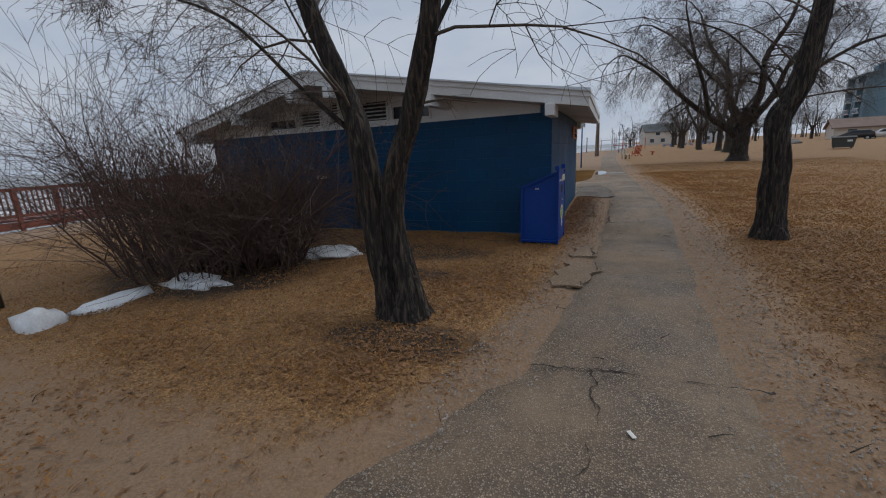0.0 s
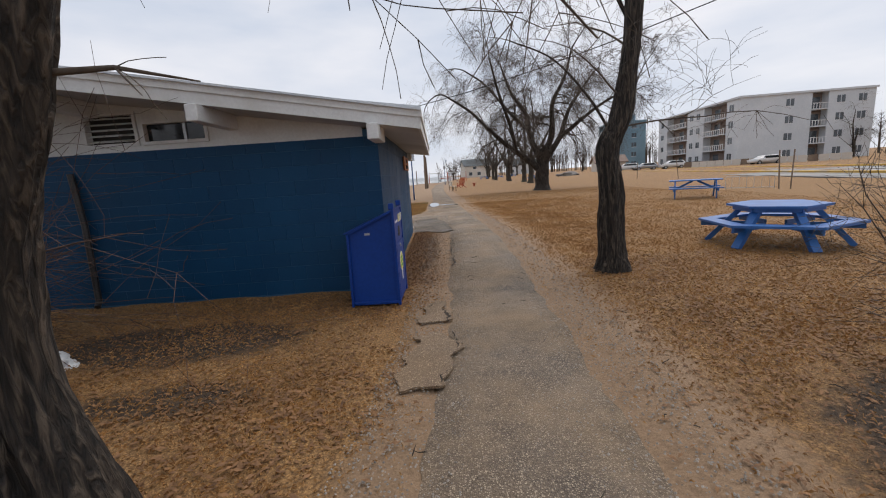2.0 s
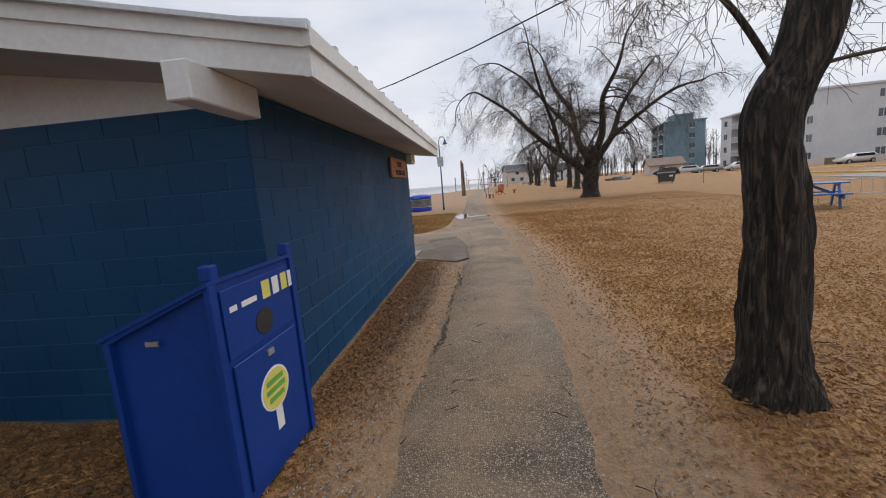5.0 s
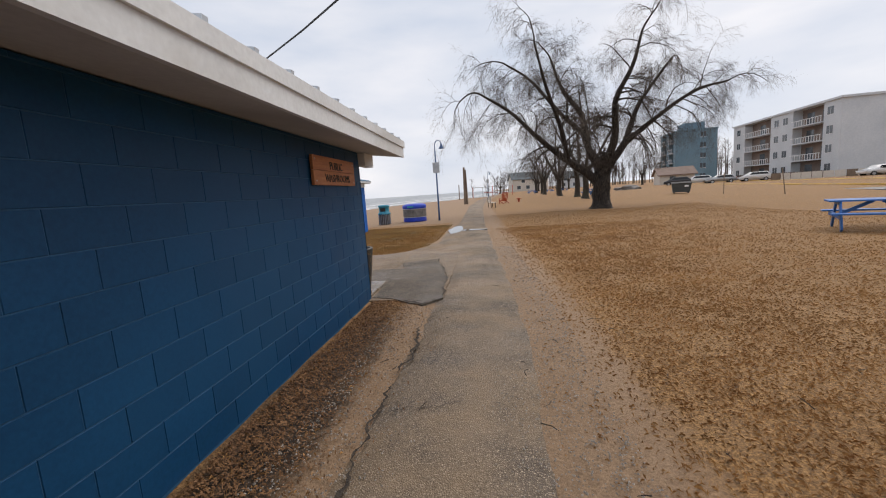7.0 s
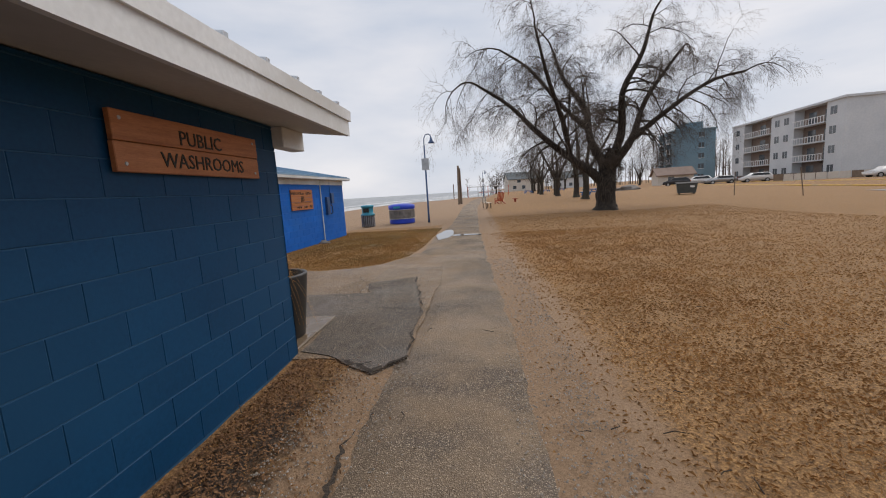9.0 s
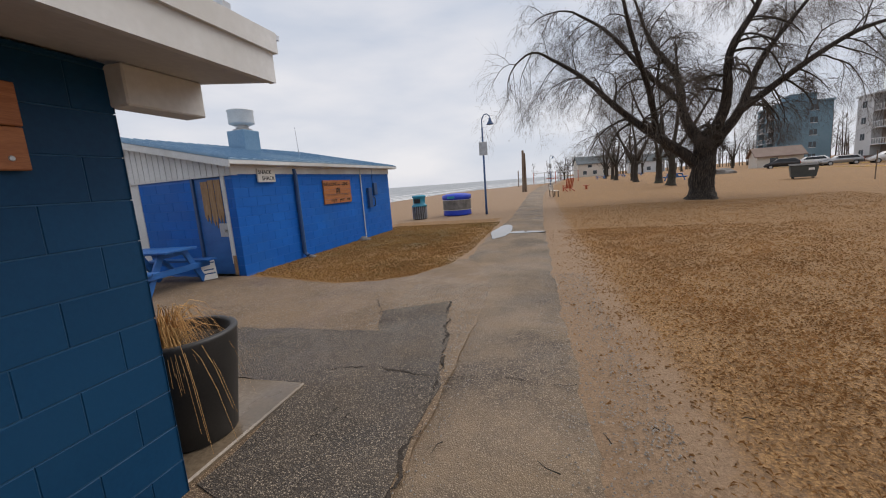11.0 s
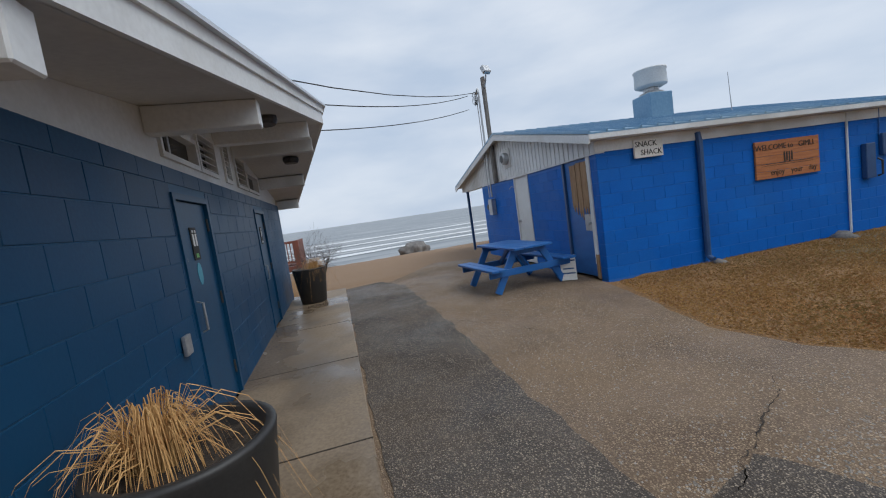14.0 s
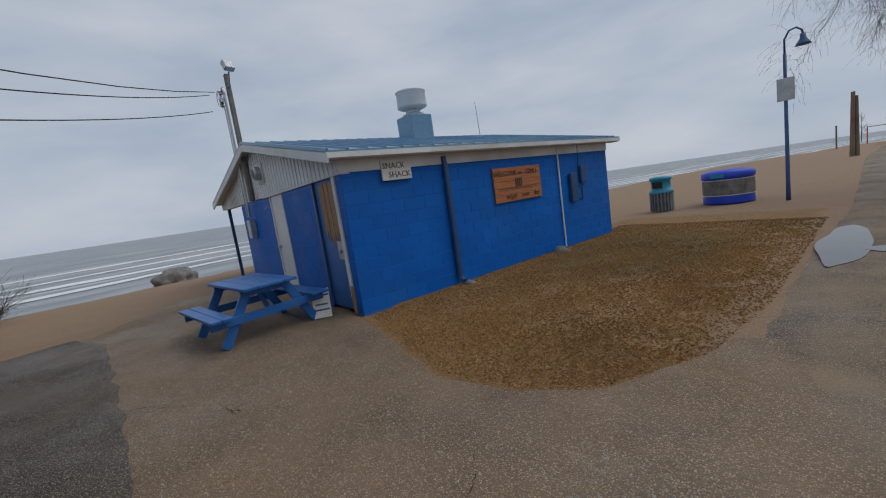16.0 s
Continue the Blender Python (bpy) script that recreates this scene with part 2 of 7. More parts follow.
def aggregate(name, binder, film, lo, hi, dust, dust_amount, size=85.0, wet=0.0):
    """Stone chips in a dark binder, worn in patches (film) and dusted with sand."""
    m = bpy.data.materials.new(name)
    m.use_nodes = True
    n, l = m.node_tree.nodes, m.node_tree.links
    b = n["Principled BSDF"]
    geo = n.new("ShaderNodeNewGeometry")

    def tex(kind, scale, detail=0.0):
        t = n.new(kind)
        t.inputs["Scale"].default_value = scale
        if detail:
            t.inputs["Detail"].default_value, t.inputs["Roughness"].default_value = detail, 0.65
        l.new(geo.outputs["Position"], t.inputs["Vector"])
        return t

    def ramp(fac, *stops):
        r = n.new("ShaderNodeValToRGB")
        while len(r.color_ramp.elements) < len(stops):
            r.color_ramp.elements.new(0.5)
        for e, (p, c) in zip(r.color_ramp.elements, stops):
            e.position, e.color = p, (*c, 1)
        l.new(fac, r.inputs["Fac"])
        return r.outputs["Color"]

    def mix(fac, c1, c2):
        x = n.new("ShaderNodeMixRGB")
        for sock, v in zip(("Fac", "Color1", "Color2"), (fac, c1, c2)):
            l.new(v, x.inputs[sock])
        return x.outputs["Color"]

    v1, v2 = tex("ShaderNodeTexVoronoi", size), tex("ShaderNodeTexVoronoi", size * 0.55)
    pick1, pick2 = n.new("ShaderNodeSeparateColor"), n.new("ShaderNodeSeparateColor")
    l.new(v1.outputs["Color"], pick1.inputs["Color"])
    l.new(v2.outputs["Color"], pick2.inputs["Color"])
    mid = tuple((p + q) / 2 for p, q in zip(lo, hi))
    chips = ramp(pick1.outputs["Red"], (0.0, binder), (0.35, lo), (0.72, mid), (0.97, hi))
    big = ramp(pick2.outputs["Green"], (0.0, lo), (0.6, mid), (1.0, hi))
    matrix_c = ramp(tex("ShaderNodeTexNoise", 1.1, 6).outputs["Fac"], (0.36, binder), (0.66, film))
    white, black = (1, 1, 1), (0, 0, 0)
    c = mix(ramp(v1.outputs["Distance"], (0.30, white), (0.55, black)), matrix_c, chips)
    rare = n.new("ShaderNodeMath")
    rare.operation = "MULTIPLY"
    l.new(ramp(v2.outputs["Distance"], (0.25, white), (0.4, black)), rare.inputs[0])
    l.new(ramp(pick2.outputs["Red"], (0.62, black), (0.7, white)), rare.inputs[1])
    c = mix(rare.outputs[0], c, big)
    tone = ramp(tex("ShaderNodeTexNoise", 0.75, 7).outputs["Fac"], (0.38, black), (0.68, (dust_amount,) * 3))
    sand = ramp(tex("ShaderNodeTexNoise", 120, 3).outputs["Fac"], (0.3, tuple(0.7 * q for q in dust)), (0.7, dust))
    c = mix(tone, c, sand)
    l.new(c, b.inputs["Base Color"])
    rr = n.new("ShaderNodeMapRange")
    rr.inputs["From Min"].default_value, rr.inputs["From Max"].default_value = 0.4, 0.62
    rr.inputs["To Min"].default_value, rr.inputs["To Max"].default_value = 0.62 - wet, 0.88
    l.new(tex("ShaderNodeTexNoise", 0.6, 4).outputs["Fac"], rr.inputs["Value"])
    l.new(rr.outputs["Result"], b.inputs["Roughness"])
    bp = n.new("ShaderNodeBump")
    bp.invert = True
    bp.inputs["Strength"].default_value, bp.inputs["Distance"].default_value = 0.9, 0.008
    l.new(v1.outputs["Distance"], bp.inputs["Height"])
    l.new(bp.outputs["Normal"], b.inputs["Normal"])
    return m


ASPHALT = aggregate("worn_asphalt", (0.040, 0.030, 0.024), (0.13, 0.095, 0.066), (0.13, 0.098, 0.07), (0.46, 0.37, 0.27), (0.34, 0.235, 0.14), 0.8, 105.0)
PATCH = aggregate("dark_new_asphalt", (0.026, 0.021, 0.018), (0.062, 0.050, 0.039), (0.075, 0.060, 0.047), (0.42, 0.34, 0.25), (0.22, 0.155, 0.098), 0.34, 100.0, wet=0.12)
APRON = aggregate("sandy_exposed_aggregate", (0.095, 0.060, 0.036), (0.19, 0.126, 0.074), (0.18, 0.124, 0.076), (0.50, 0.37, 0.235), (0.28, 0.185, 0.105), 0.48, 95.0, wet=0.1)


def ground_material():
    m = bpy.data.materials.new("dormant_grass_and_sand")
    m.use_nodes = True
    n, l = m.node_tree.nodes, m.node_tree.links
    b = n["Principled BSDF"]
    geo = n.new("ShaderNodeNewGeometry")

    def noise(scale, detail=4, rough=0.6):
        t = n.new("ShaderNodeTexNoise")
        t.inputs["Scale"].default_value, t.inputs["Detail"].default_value, t.inputs["Roughness"].default_value = scale, detail, rough
        l.new(geo.outputs["Position"], t.inputs["Vector"])
        return t.outputs["Fac"]

    def ramp(fac, stops):
        r = n.new("ShaderNodeValToRGB")
        while len(r.color_ramp.elements) < len(stops):
            r.color_ramp.elements.new(0.5)
        for e, (p, c) in zip(r.color_ramp.elements, stops):
            e.position, e.color = p, (*c, 1)
        l.new(fac, r.inputs["Fac"])
        return r.outputs["Color"]

    def mix(fac, c1, c2):
        x = n.new("ShaderNodeMixRGB")
        l.new(fac, x.inputs["Fac"])
        l.new(c1, x.inputs["Color1"])
        l.new(c2, x.inputs["Color2"])
        return x.outputs["Color"]

    def attr(name):
        a = n.new("ShaderNodeAttribute")
        a.attribute_name = name
        return a.outputs["Fac"]

    grass = mix(noise(0.5, 5), ramp(noise(40, 6, 0.75), [(0.36, (0.028, 0.013, 0.006)), (0.5, (0.22, 0.112, 0.038)), (0.64, (0.58, 0.33, 0.125))]),
                ramp(noise(64, 6, 0.75), [(0.37, (0.035, 0.018, 0.008)), (0.5, (0.22, 0.12, 0.047)), (0.63, (0.54, 0.32, 0.135))]))
    sand = mix(noise(0.9, 5), ramp(noise(30, 5, 0.7), [(0.3, (0.17, 0.102, 0.058)), (0.7, (0.36, 0.235, 0.14))]), ramp(noise(55, 4), [(0.3, (0.19, 0.12, 0.07)), (0.7, (0.37, 0.25, 0.152))]))
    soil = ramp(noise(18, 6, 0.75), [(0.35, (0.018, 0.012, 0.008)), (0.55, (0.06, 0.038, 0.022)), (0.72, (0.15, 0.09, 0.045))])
    green = ramp(noise(26, 6, 0.75), [(0.35, (0.055, 0.045, 0.016)), (0.6, (0.14, 0.105, 0.04)), (0.75, (0.25, 0.17, 0.07))])

    def edged(name, lo, hi):
        e = n.new("ShaderNodeMath")
        e.operation = "ADD"
        sub = n.new("ShaderNodeMath")
        sub.operation = "MULTIPLY_ADD"
        sub.inputs[1].default_value, sub.inputs[2].default_value = 0.9, -0.45
        l.new(noise(3.5, 6, 0.7), sub.inputs[0])
        l.new(attr(name), e.inputs[0])
        l.new(sub.outputs[0], e.inputs[1])
        r = n.new("ShaderNodeMapRange")
        r.inputs["From Min"].default_value, r.inputs["From Max"].default_value = lo, hi
        l.new(e.outputs[0], r.inputs["Value"])
        return r.outputs["Result"]

    c = mix(edged("greenish", 0.35, 0.75), grass, green)
    c = mix(edged("sandy", 0.35, 0.7), c, sand)
    c = mix(edged("dark_ground", 0.35, 0.7), c, soil)
    l.new(c, b.inputs["Base Color"])
    b.inputs["Roughness"].default_value = 0.9
    bp = n.new("ShaderNodeBump")
    bp.inputs["Strength"].default_value, bp.inputs["Distance"].default_value = 0.9, 0.02
    l.new(noise(48, 6, 0.7), bp.inputs["Height"])
    l.new(bp.outputs["Normal"], b.inputs["Normal"])
    return m


def water_material():
    m = bpy.data.materials.new("grey_lake_water")
    m.use_nodes = True
    n, l = m.node_tree.nodes, m.node_tree.links
    b = n["Principled BSDF"]
    geo, mp = n.new("ShaderNodeNewGeometry"), n.new("ShaderNodeMapping")
    mp.inputs["Scale"].default_value = (0.35, 0.07, 1)
    l.new(geo.outputs["Position"], mp.inputs["Vector"])
    t, r = n.new("ShaderNodeTexNoise"), n.new("ShaderNodeValToRGB")
    t.inputs["Scale"].default_value, t.inputs["Detail"].default_value = 1.0, 6
    l.new(mp.outputs["Vector"], t.inputs["Vector"])
    for e, (p, c) in zip((r.color_ramp.elements[0], r.color_ramp.elements[1]), ((0.45, (0.13, 0.15, 0.16)), (0.72, (0.42, 0.42, 0.41)))):
        e.position, e.color = p, (*c, 1)
    l.new(t.outputs["Fac"], r.inputs["Fac"])
    l.new(r.outputs["Color"], b.inputs["Base Color"])
    b.inputs["Roughness"].default_value = 0.35
    bp = n.new("ShaderNodeBump")
    bp.inputs["Strength"].default_value, bp.inputs["Distance"].default_value = 0.6, 0.3
    l.new(t.outputs["Fac"], bp.inputs["Height"])
    l.new(bp.outputs["Normal"], b.inputs["Normal"])
    return m


def bark_material(name, stretch, ramp_stops):
    """Deep upright furrows between paler plates."""
    m = bpy.data.materials.new(name)
    m.use_nodes = True
    n, l = m.node_tree.nodes, m.node_tree.links
    b = n["Principled BSDF"]
    geo, mp, t, r = n.new("ShaderNodeNewGeometry"), n.new("ShaderNodeMapping"), n.new("ShaderNodeTexNoise"), n.new("ShaderNodeValToRGB")
    mp.inputs["Scale"].default_value = stretch
    t.inputs["Scale"].default_value, t.inputs["Detail"].default_value, t.inputs["Distortion"].default_value = 1.0, 6, 0.9
    l.new(geo.outputs["Position"], mp.inputs["Vector"])
    l.new(mp.outputs["Vector"], t.inputs["Vector"])
    r.color_ramp.elements.new(0.5)
    for e, (p, c) in zip(r.color_ramp.elements, ramp_stops):
        e.position, e.color = p, (*c, 1)
    l.new(t.outputs["Fac"], r.inputs["Fac"])
    l.new(r.outputs["Color"], b.inputs["Base Color"])
    b.inputs["Roughness"].default_value = 0.85
    bp = n.new("ShaderNodeBump")
    bp.inputs["Strength"].default_value, bp.inputs["Distance"].default_value = 1.0, 0.06
    l.new(t.outputs["Fac"], bp.inputs["Height"])
    l.new(bp.outputs["Normal"], b.inputs["Normal"])
    return m


DEEPBARK = bark_material("deep_furrowed_bark", (30, 30, 4.0), ((0.38, (0.006, 0.0045, 0.0035)), (0.52, (0.03, 0.022, 0.016)), (0.66, (0.095, 0.073, 0.054))))
GROUND, WATER = ground_material(), water_material()
FOAM = mat("white_wave_foam", (0.62, 0.63, 0.63), (0.78, 0.79, 0.79), 0.7, 0.6, 6, 0.2)

# ---- building helpers ----
def part(name, bm, material, parent=None, label="", smooth=False):
    """Links a bmesh as one mesh object, under a thing or a part if given."""
    me = bpy.data.meshes.new(name)
    if smooth:
        for f in bm.faces:
            f.smooth = True
    bm.to_mesh(me)
    bm.free()
    me.materials.append(material)
    ob = new(name, me)
    if parent is not None:
        ob.parent = parent
    if label:
        tagged(ob, label)
    return ob


def thing(name, label, category, m=None, group="", kind=""):
    """An empty at a thing's base."""
    ob = new(name)
    ob.empty_display_size = 0.1
    if m is not None:
        ob.matrix_basis = m
    return tagged(ob, label, category, group, kind)


def box(bm, x0, x1, y0, y1, z0, z1, bevel=0.0):
    v = [bm.verts.new((x, y, z)) for z in (z0, z1) for x, y in ((x0, y0), (x1, y0), (x1, y1), (x0, y1))]
    fs = [bm.faces.new([v[i] for i in q]) for q in ((3, 2, 1, 0), (4, 5, 6, 7), (0, 1, 5, 4), (1, 2, 6, 5), (2, 3, 7, 6), (3, 0, 4, 7))]
    if bevel:
        bmesh.ops.bevel(bm, geom=list({e for f in fs for e in f.edges}), offset=bevel, segments=1, affect="EDGES")
    return bm


def slab(bm, pts, thick):
    """A prism under the polygon pts (x, y, z), thick downwards."""
    top = [bm.verts.new(p) for p in pts]
    bot = [bm.verts.new((p[0], p[1], p[2] - thick)) for p in pts]
    bm.faces.new(top)
    bm.faces.new(bot[::-1])
    for i in range(len(pts)):
        j = (i + 1) % len(pts)
        bm.faces.new((top[j], top[i], bot[i], bot[j]))
    return bm


def tube(bm, pts, radii, seg=8, cap=True):
    """A round bar along pts."""
    pts = [Vector(p) for p in pts]
    if not hasattr(radii, "__len__"):
        radii = [radii] * len(pts)
    rings, side = [], None
    for i, p in enumerate(pts):
        d = (pts[min(i + 1, len(pts) - 1)] - pts[max(i - 1, 0)]).normalized()
        if side is None:
            side = d.orthogonal().normalized()
        side = (side - d * side.dot(d)).normalized() if abs(side.dot(d)) < 0.999 else d.orthogonal().normalized()
        up = d.cross(side)
        rings.append([bm.verts.new(p + radii[i] * (math.cos(2 * math.pi * k / seg) * side + math.sin(2 * math.pi * k / seg) * up)) for k in range(seg)])
    for a, b in zip(rings, rings[1:]):
        for k in range(seg):
            bm.faces.new((a[k], a[(k + 1) % seg], b[(k + 1) % seg], b[k]))
    if cap and seg > 2:
        bm.faces.new(rings[0][::-1])
        bm.faces.new(rings[-1])
    return bm


def lathe(bm, profile, seg=24, cx=0.0, cy=0.0):
    """Turns (radius, z) pairs about the upright axis."""
    rings = [[bm.verts.new((cx + max(r, 1e-4) * math.cos(2 * math.pi * k / seg), cy + max(r, 1e-4) * math.sin(2 * math.pi * k / seg), z)) for k in range(seg)] for r, z in profile]
    for a, b in zip(rings, rings[1:]):
        for k in range(seg):
            bm.faces.new((a[k], a[(k + 1) % seg], b[(k + 1) % seg], b[k]))
    bm.faces.new(rings[0][::-1])
    bm.faces.new(rings[-1])
    return bm


def bar(bm, p, q, w, h, bevel=0.0):
    """A plank from p to q, w wide and h thick."""
    p, q = Vector(p), Vector(q)
    m = (q - p).to_track_quat("X", "Z").to_matrix().to_4x4()
    m.translation = p
    b2 = box(bmesh.new(), 0, (q - p).length, -w / 2, w / 2, -h / 2, h / 2, bevel)
    b2.transform(m)
    me = bpy.data.meshes.new("plank")
    b2.to_mesh(me)
    b2.free()
    bm.from_mesh(me)
    bpy.data.meshes.remove(me)
    return bm


def letters(text, size, material, m, parent, name="lettering", depth=0.003, label=""):
    """Words in the built-in font as a mesh, at the pose m under parent."""
    cu = bpy.data.curves.new(name, "FONT")
    cu.body, cu.size, cu.extrude, cu.align_x, cu.align_y, cu.resolution_u = text, size, depth, "CENTER", "CENTER", 2
    ob = bpy.data.objects.new(name, cu)
    me = bpy.data.meshes.new_from_object(ob)
    bpy.data.objects.remove(ob)
    me.materials.append(material)
    out = new(name, me)
    out.parent, out.matrix_basis = parent, m
    if label:
        tagged(out, label)
    return out


def cloud_mesh(name, verts, faces, material):
    me = bpy.data.meshes.new(name)
    me.from_pydata(verts, [], faces)
    me.materials.append(material)
    return new(name, me)


def smooth01(a, b, v):
    t = np.clip((v - a) / (b - a), 0, 1)
    return t * t * (3 - 2 * t)

# ---- ground, one sheet ----
PATH_L = [(-60, -2.5), (0, -1.2), (3.0, -0.38), (4.2, 0.28), (7.1, 0.64), (10, 0.72), (12.8, 0.86), (16.5, 0.92), (19, 0.75), (21.5, 0.1), (24.5, 0.1), (30, 0.3), (54, -0.1), (80, 0.5), (130, 4.0)]
PATH_R = [(-60, 1.6), (3.5, 1.68), (5.3, 1.66), (7.3, 1.82), (8.9, 1.88), (10.3, 2.0), (13.5, 2.06), (16.3, 2.02), (18, 1.92), (20.7, 1.84), (27.5, 1.62), (47, 1.4), (80, 2.0), (130, 5.5)]


def along(line, y):
    return np.interp(y, [p[0] for p in line], [p[1] for p in line])


def shore_x(y):
    return -30 + 26 * smooth01(70, 150, y) + 40 * smooth01(150, 420, y)


def height(x, y):
    d = x - shore_x(y)
    h = -1.9 + 1.9 * smooth01(-2, 17, d)
    dune = 0.05 * np.sin(x * 0.7 + 1.3) * np.sin(y * 0.5) * smooth01(4, 7, x) + 0.12 * smooth01(30, 60, y) * smooth01(4, 9, x)
    return h + dune


def axis(lo, hi, step, far):
    mid = list(np.arange(lo, hi + 1e-6, step))
    out, s, v = [], step, hi
    while v < far:
        s *= 1.25
        v += s
        out.append(v)
    left, s, v = [], step, lo
    while v > -far:
        s *= 1.25
        v -= s
        left.append(v)
    return np.array(left[::-1] + mid + out)


def build_ground():
    xs, ys = axis(-12, 15, 0.16, 2500), axis(-3, 36, 0.16, 2500)
    X, Y = np.meshgrid(xs, ys)
    Z = height(X, Y) + 0.012 * np.sin(X * 5.1 + 2 * np.sin(Y * 2.3)) * np.sin(Y * 4.3)
    inside = smooth01(0.25, -0.1, along(PATH_L, Y) - X) * smooth01(0.25, -0.1, X - along(PATH_R, Y))
    Z = Z - 0.012 - 0.025 * inside
    paved = (X > -9.2) * (X < 1.2) * (Y > 14.85) * (Y < 20.7)
    Z = Z - 0.03 * paved
    nx, ny = len(xs), len(ys)
    me = bpy.data.meshes.new("ground")
    me.vertices.add(nx * ny)
    me.vertices.foreach_set("co", np.stack([X, Y, Z], -1).astype(np.float32).ravel())
    i = np.arange(nx * ny).reshape(ny, nx)
    quads = np.stack([i[:-1, :-1], i[:-1, 1:], i[1:, 1:], i[1:, :-1]], -1).reshape(-1, 4)
    me.loops.add(quads.size)
    me.loops.foreach_set("vertex_index", quads.astype(np.int32).ravel())
    me.polygons.add(len(quads))
    me.polygons.foreach_set("loop_start", np.arange(0, quads.size, 4, dtype=np.int32))
    me.update(calc_edges=True)
    l_e, r_e = along(PATH_L, Y), along(PATH_R, Y)
    right = smooth01(1.3, 0.3, X - r_e) * (X > l_e)
    left = smooth01(0.75, 0.1, l_e - X) * (X < r_e)
    beach = np.maximum(smooth01(-11.0, -13.5, X) , smooth01(29.3, 30.8, Y) * smooth01(0.6, -0.6, X))
    yard = smooth01(19.6, 18.2, Y) * smooth01(14.9, 15.9, Y) * (X < 1)
    westy = smooth01(-4.3, -5.0, X) * smooth01(14.9, 15.9, Y)
    front = smooth01(-0.6, 0.2, X) * smooth01(6.2, 4.4, Y) * (X < 2)
    early = smooth01(3.9, 2.6, Y) * (X < 1.5)
    sandy = np.clip(np.maximum.reduce([right, left, beach, yard, westy, front, 0.75 * early]), 0, 1)
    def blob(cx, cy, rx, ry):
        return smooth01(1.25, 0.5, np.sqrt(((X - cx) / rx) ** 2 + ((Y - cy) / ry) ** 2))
    # darker ground below the brush, tree and table and along the east wall
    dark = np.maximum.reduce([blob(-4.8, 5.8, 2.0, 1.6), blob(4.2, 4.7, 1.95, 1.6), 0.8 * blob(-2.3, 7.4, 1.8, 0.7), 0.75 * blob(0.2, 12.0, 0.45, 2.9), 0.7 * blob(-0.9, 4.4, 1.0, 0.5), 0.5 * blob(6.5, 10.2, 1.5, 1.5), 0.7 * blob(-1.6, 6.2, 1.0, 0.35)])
    green = np.maximum(blob(-2.3, 25.2, 2.0, 3.0) * 0.7, 0.3 * blob(6, 22, 4, 9))
    for nm, v in (("sandy", sandy), ("dark_ground", dark), ("greenish", green)):
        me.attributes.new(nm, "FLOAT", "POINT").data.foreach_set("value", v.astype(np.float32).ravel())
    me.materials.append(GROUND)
    for p in me.polygons:
        p.use_smooth = True
    return tagged(new("ground", me), "dormant brown grass, sand and bare soil", "ground", kind="structure")


build_ground()


def strip(name, left, right, ys, z, material, label, wob=0.06, across=6):
    """A paved strip between two wavering edges."""
    verts, faces = [], []
    for r, y in enumerate(ys):
        a = along(left, y) + wob * noise.noise((3.1, y * 1.7, 0)) + wob * 0.7 * noise.noise((9, y * 6, 0))
        b = along(right, y) + wob * noise.noise((7.3, y * 1.7, 4)) + wob * 0.7 * noise.noise((5, y * 6, 8))
        for k in range(across + 1):
            f = k / across
            zz = z + (0.010 * math.sin(f * math.pi)) + 0.006 * noise.noise((f * 4, y * 0.8, 2)) - (0.03 if k in (0, across) else 0)
            verts.append((a + (b - a) * f, y, zz))
    n = across + 1
    for r in range(len(ys) - 1):
        for k in range(across):
            faces.append((r * n + k, r * n + k + 1, (r + 1) * n + k + 1, (r + 1) * n + k))
    ob = cloud_mesh(name, verts, faces, material)
    for p in ob.data.polygons:
        p.use_smooth = True
    return tagged(ob, label, name, kind="structure")


strip("path", PATH_L, PATH_R, list(np.arange(-4, 40, 0.12)) + list(np.arange(40, 131, 1.5)), 0.0, ASPHALT, "cracked worn asphalt footpath with sandy edges")


def wavy(pts, step=0.12, wob=0.05, seed=0.0):
    """The polygon with its sides broken up into short uneven steps."""
    out = []
    for (x0, y0), (x1, y1) in zip(pts, pts[1:] + pts[:1]):
        d = math.hypot(x1 - x0, y1 - y0)
        for k in range(max(1, int(d / step))):
            f = k / max(1, int(d / step))
            x, y = x0 + (x1 - x0) * f, y0 + (y1 - y0) * f
            out.append((x + wob * noise.noise((x * 3, y * 3, seed)), y + wob * noise.noise((x * 3, y * 3, seed + 7))))
    return out


def flat(name, pts, z, material, label, wob=0.05, thick=0.06, seed=0.0, cat=""):
    bm = slab(bmesh.new(), [(x, y, z) for x, y in wavy(pts, wob=wob, seed=seed)], thick)
    bmesh.ops.triangulate(bm, faces=[f for f in bm.faces if len(f.verts) > 4])
    return tagged(part(name, bm, material), label, cat or name, kind="structure")


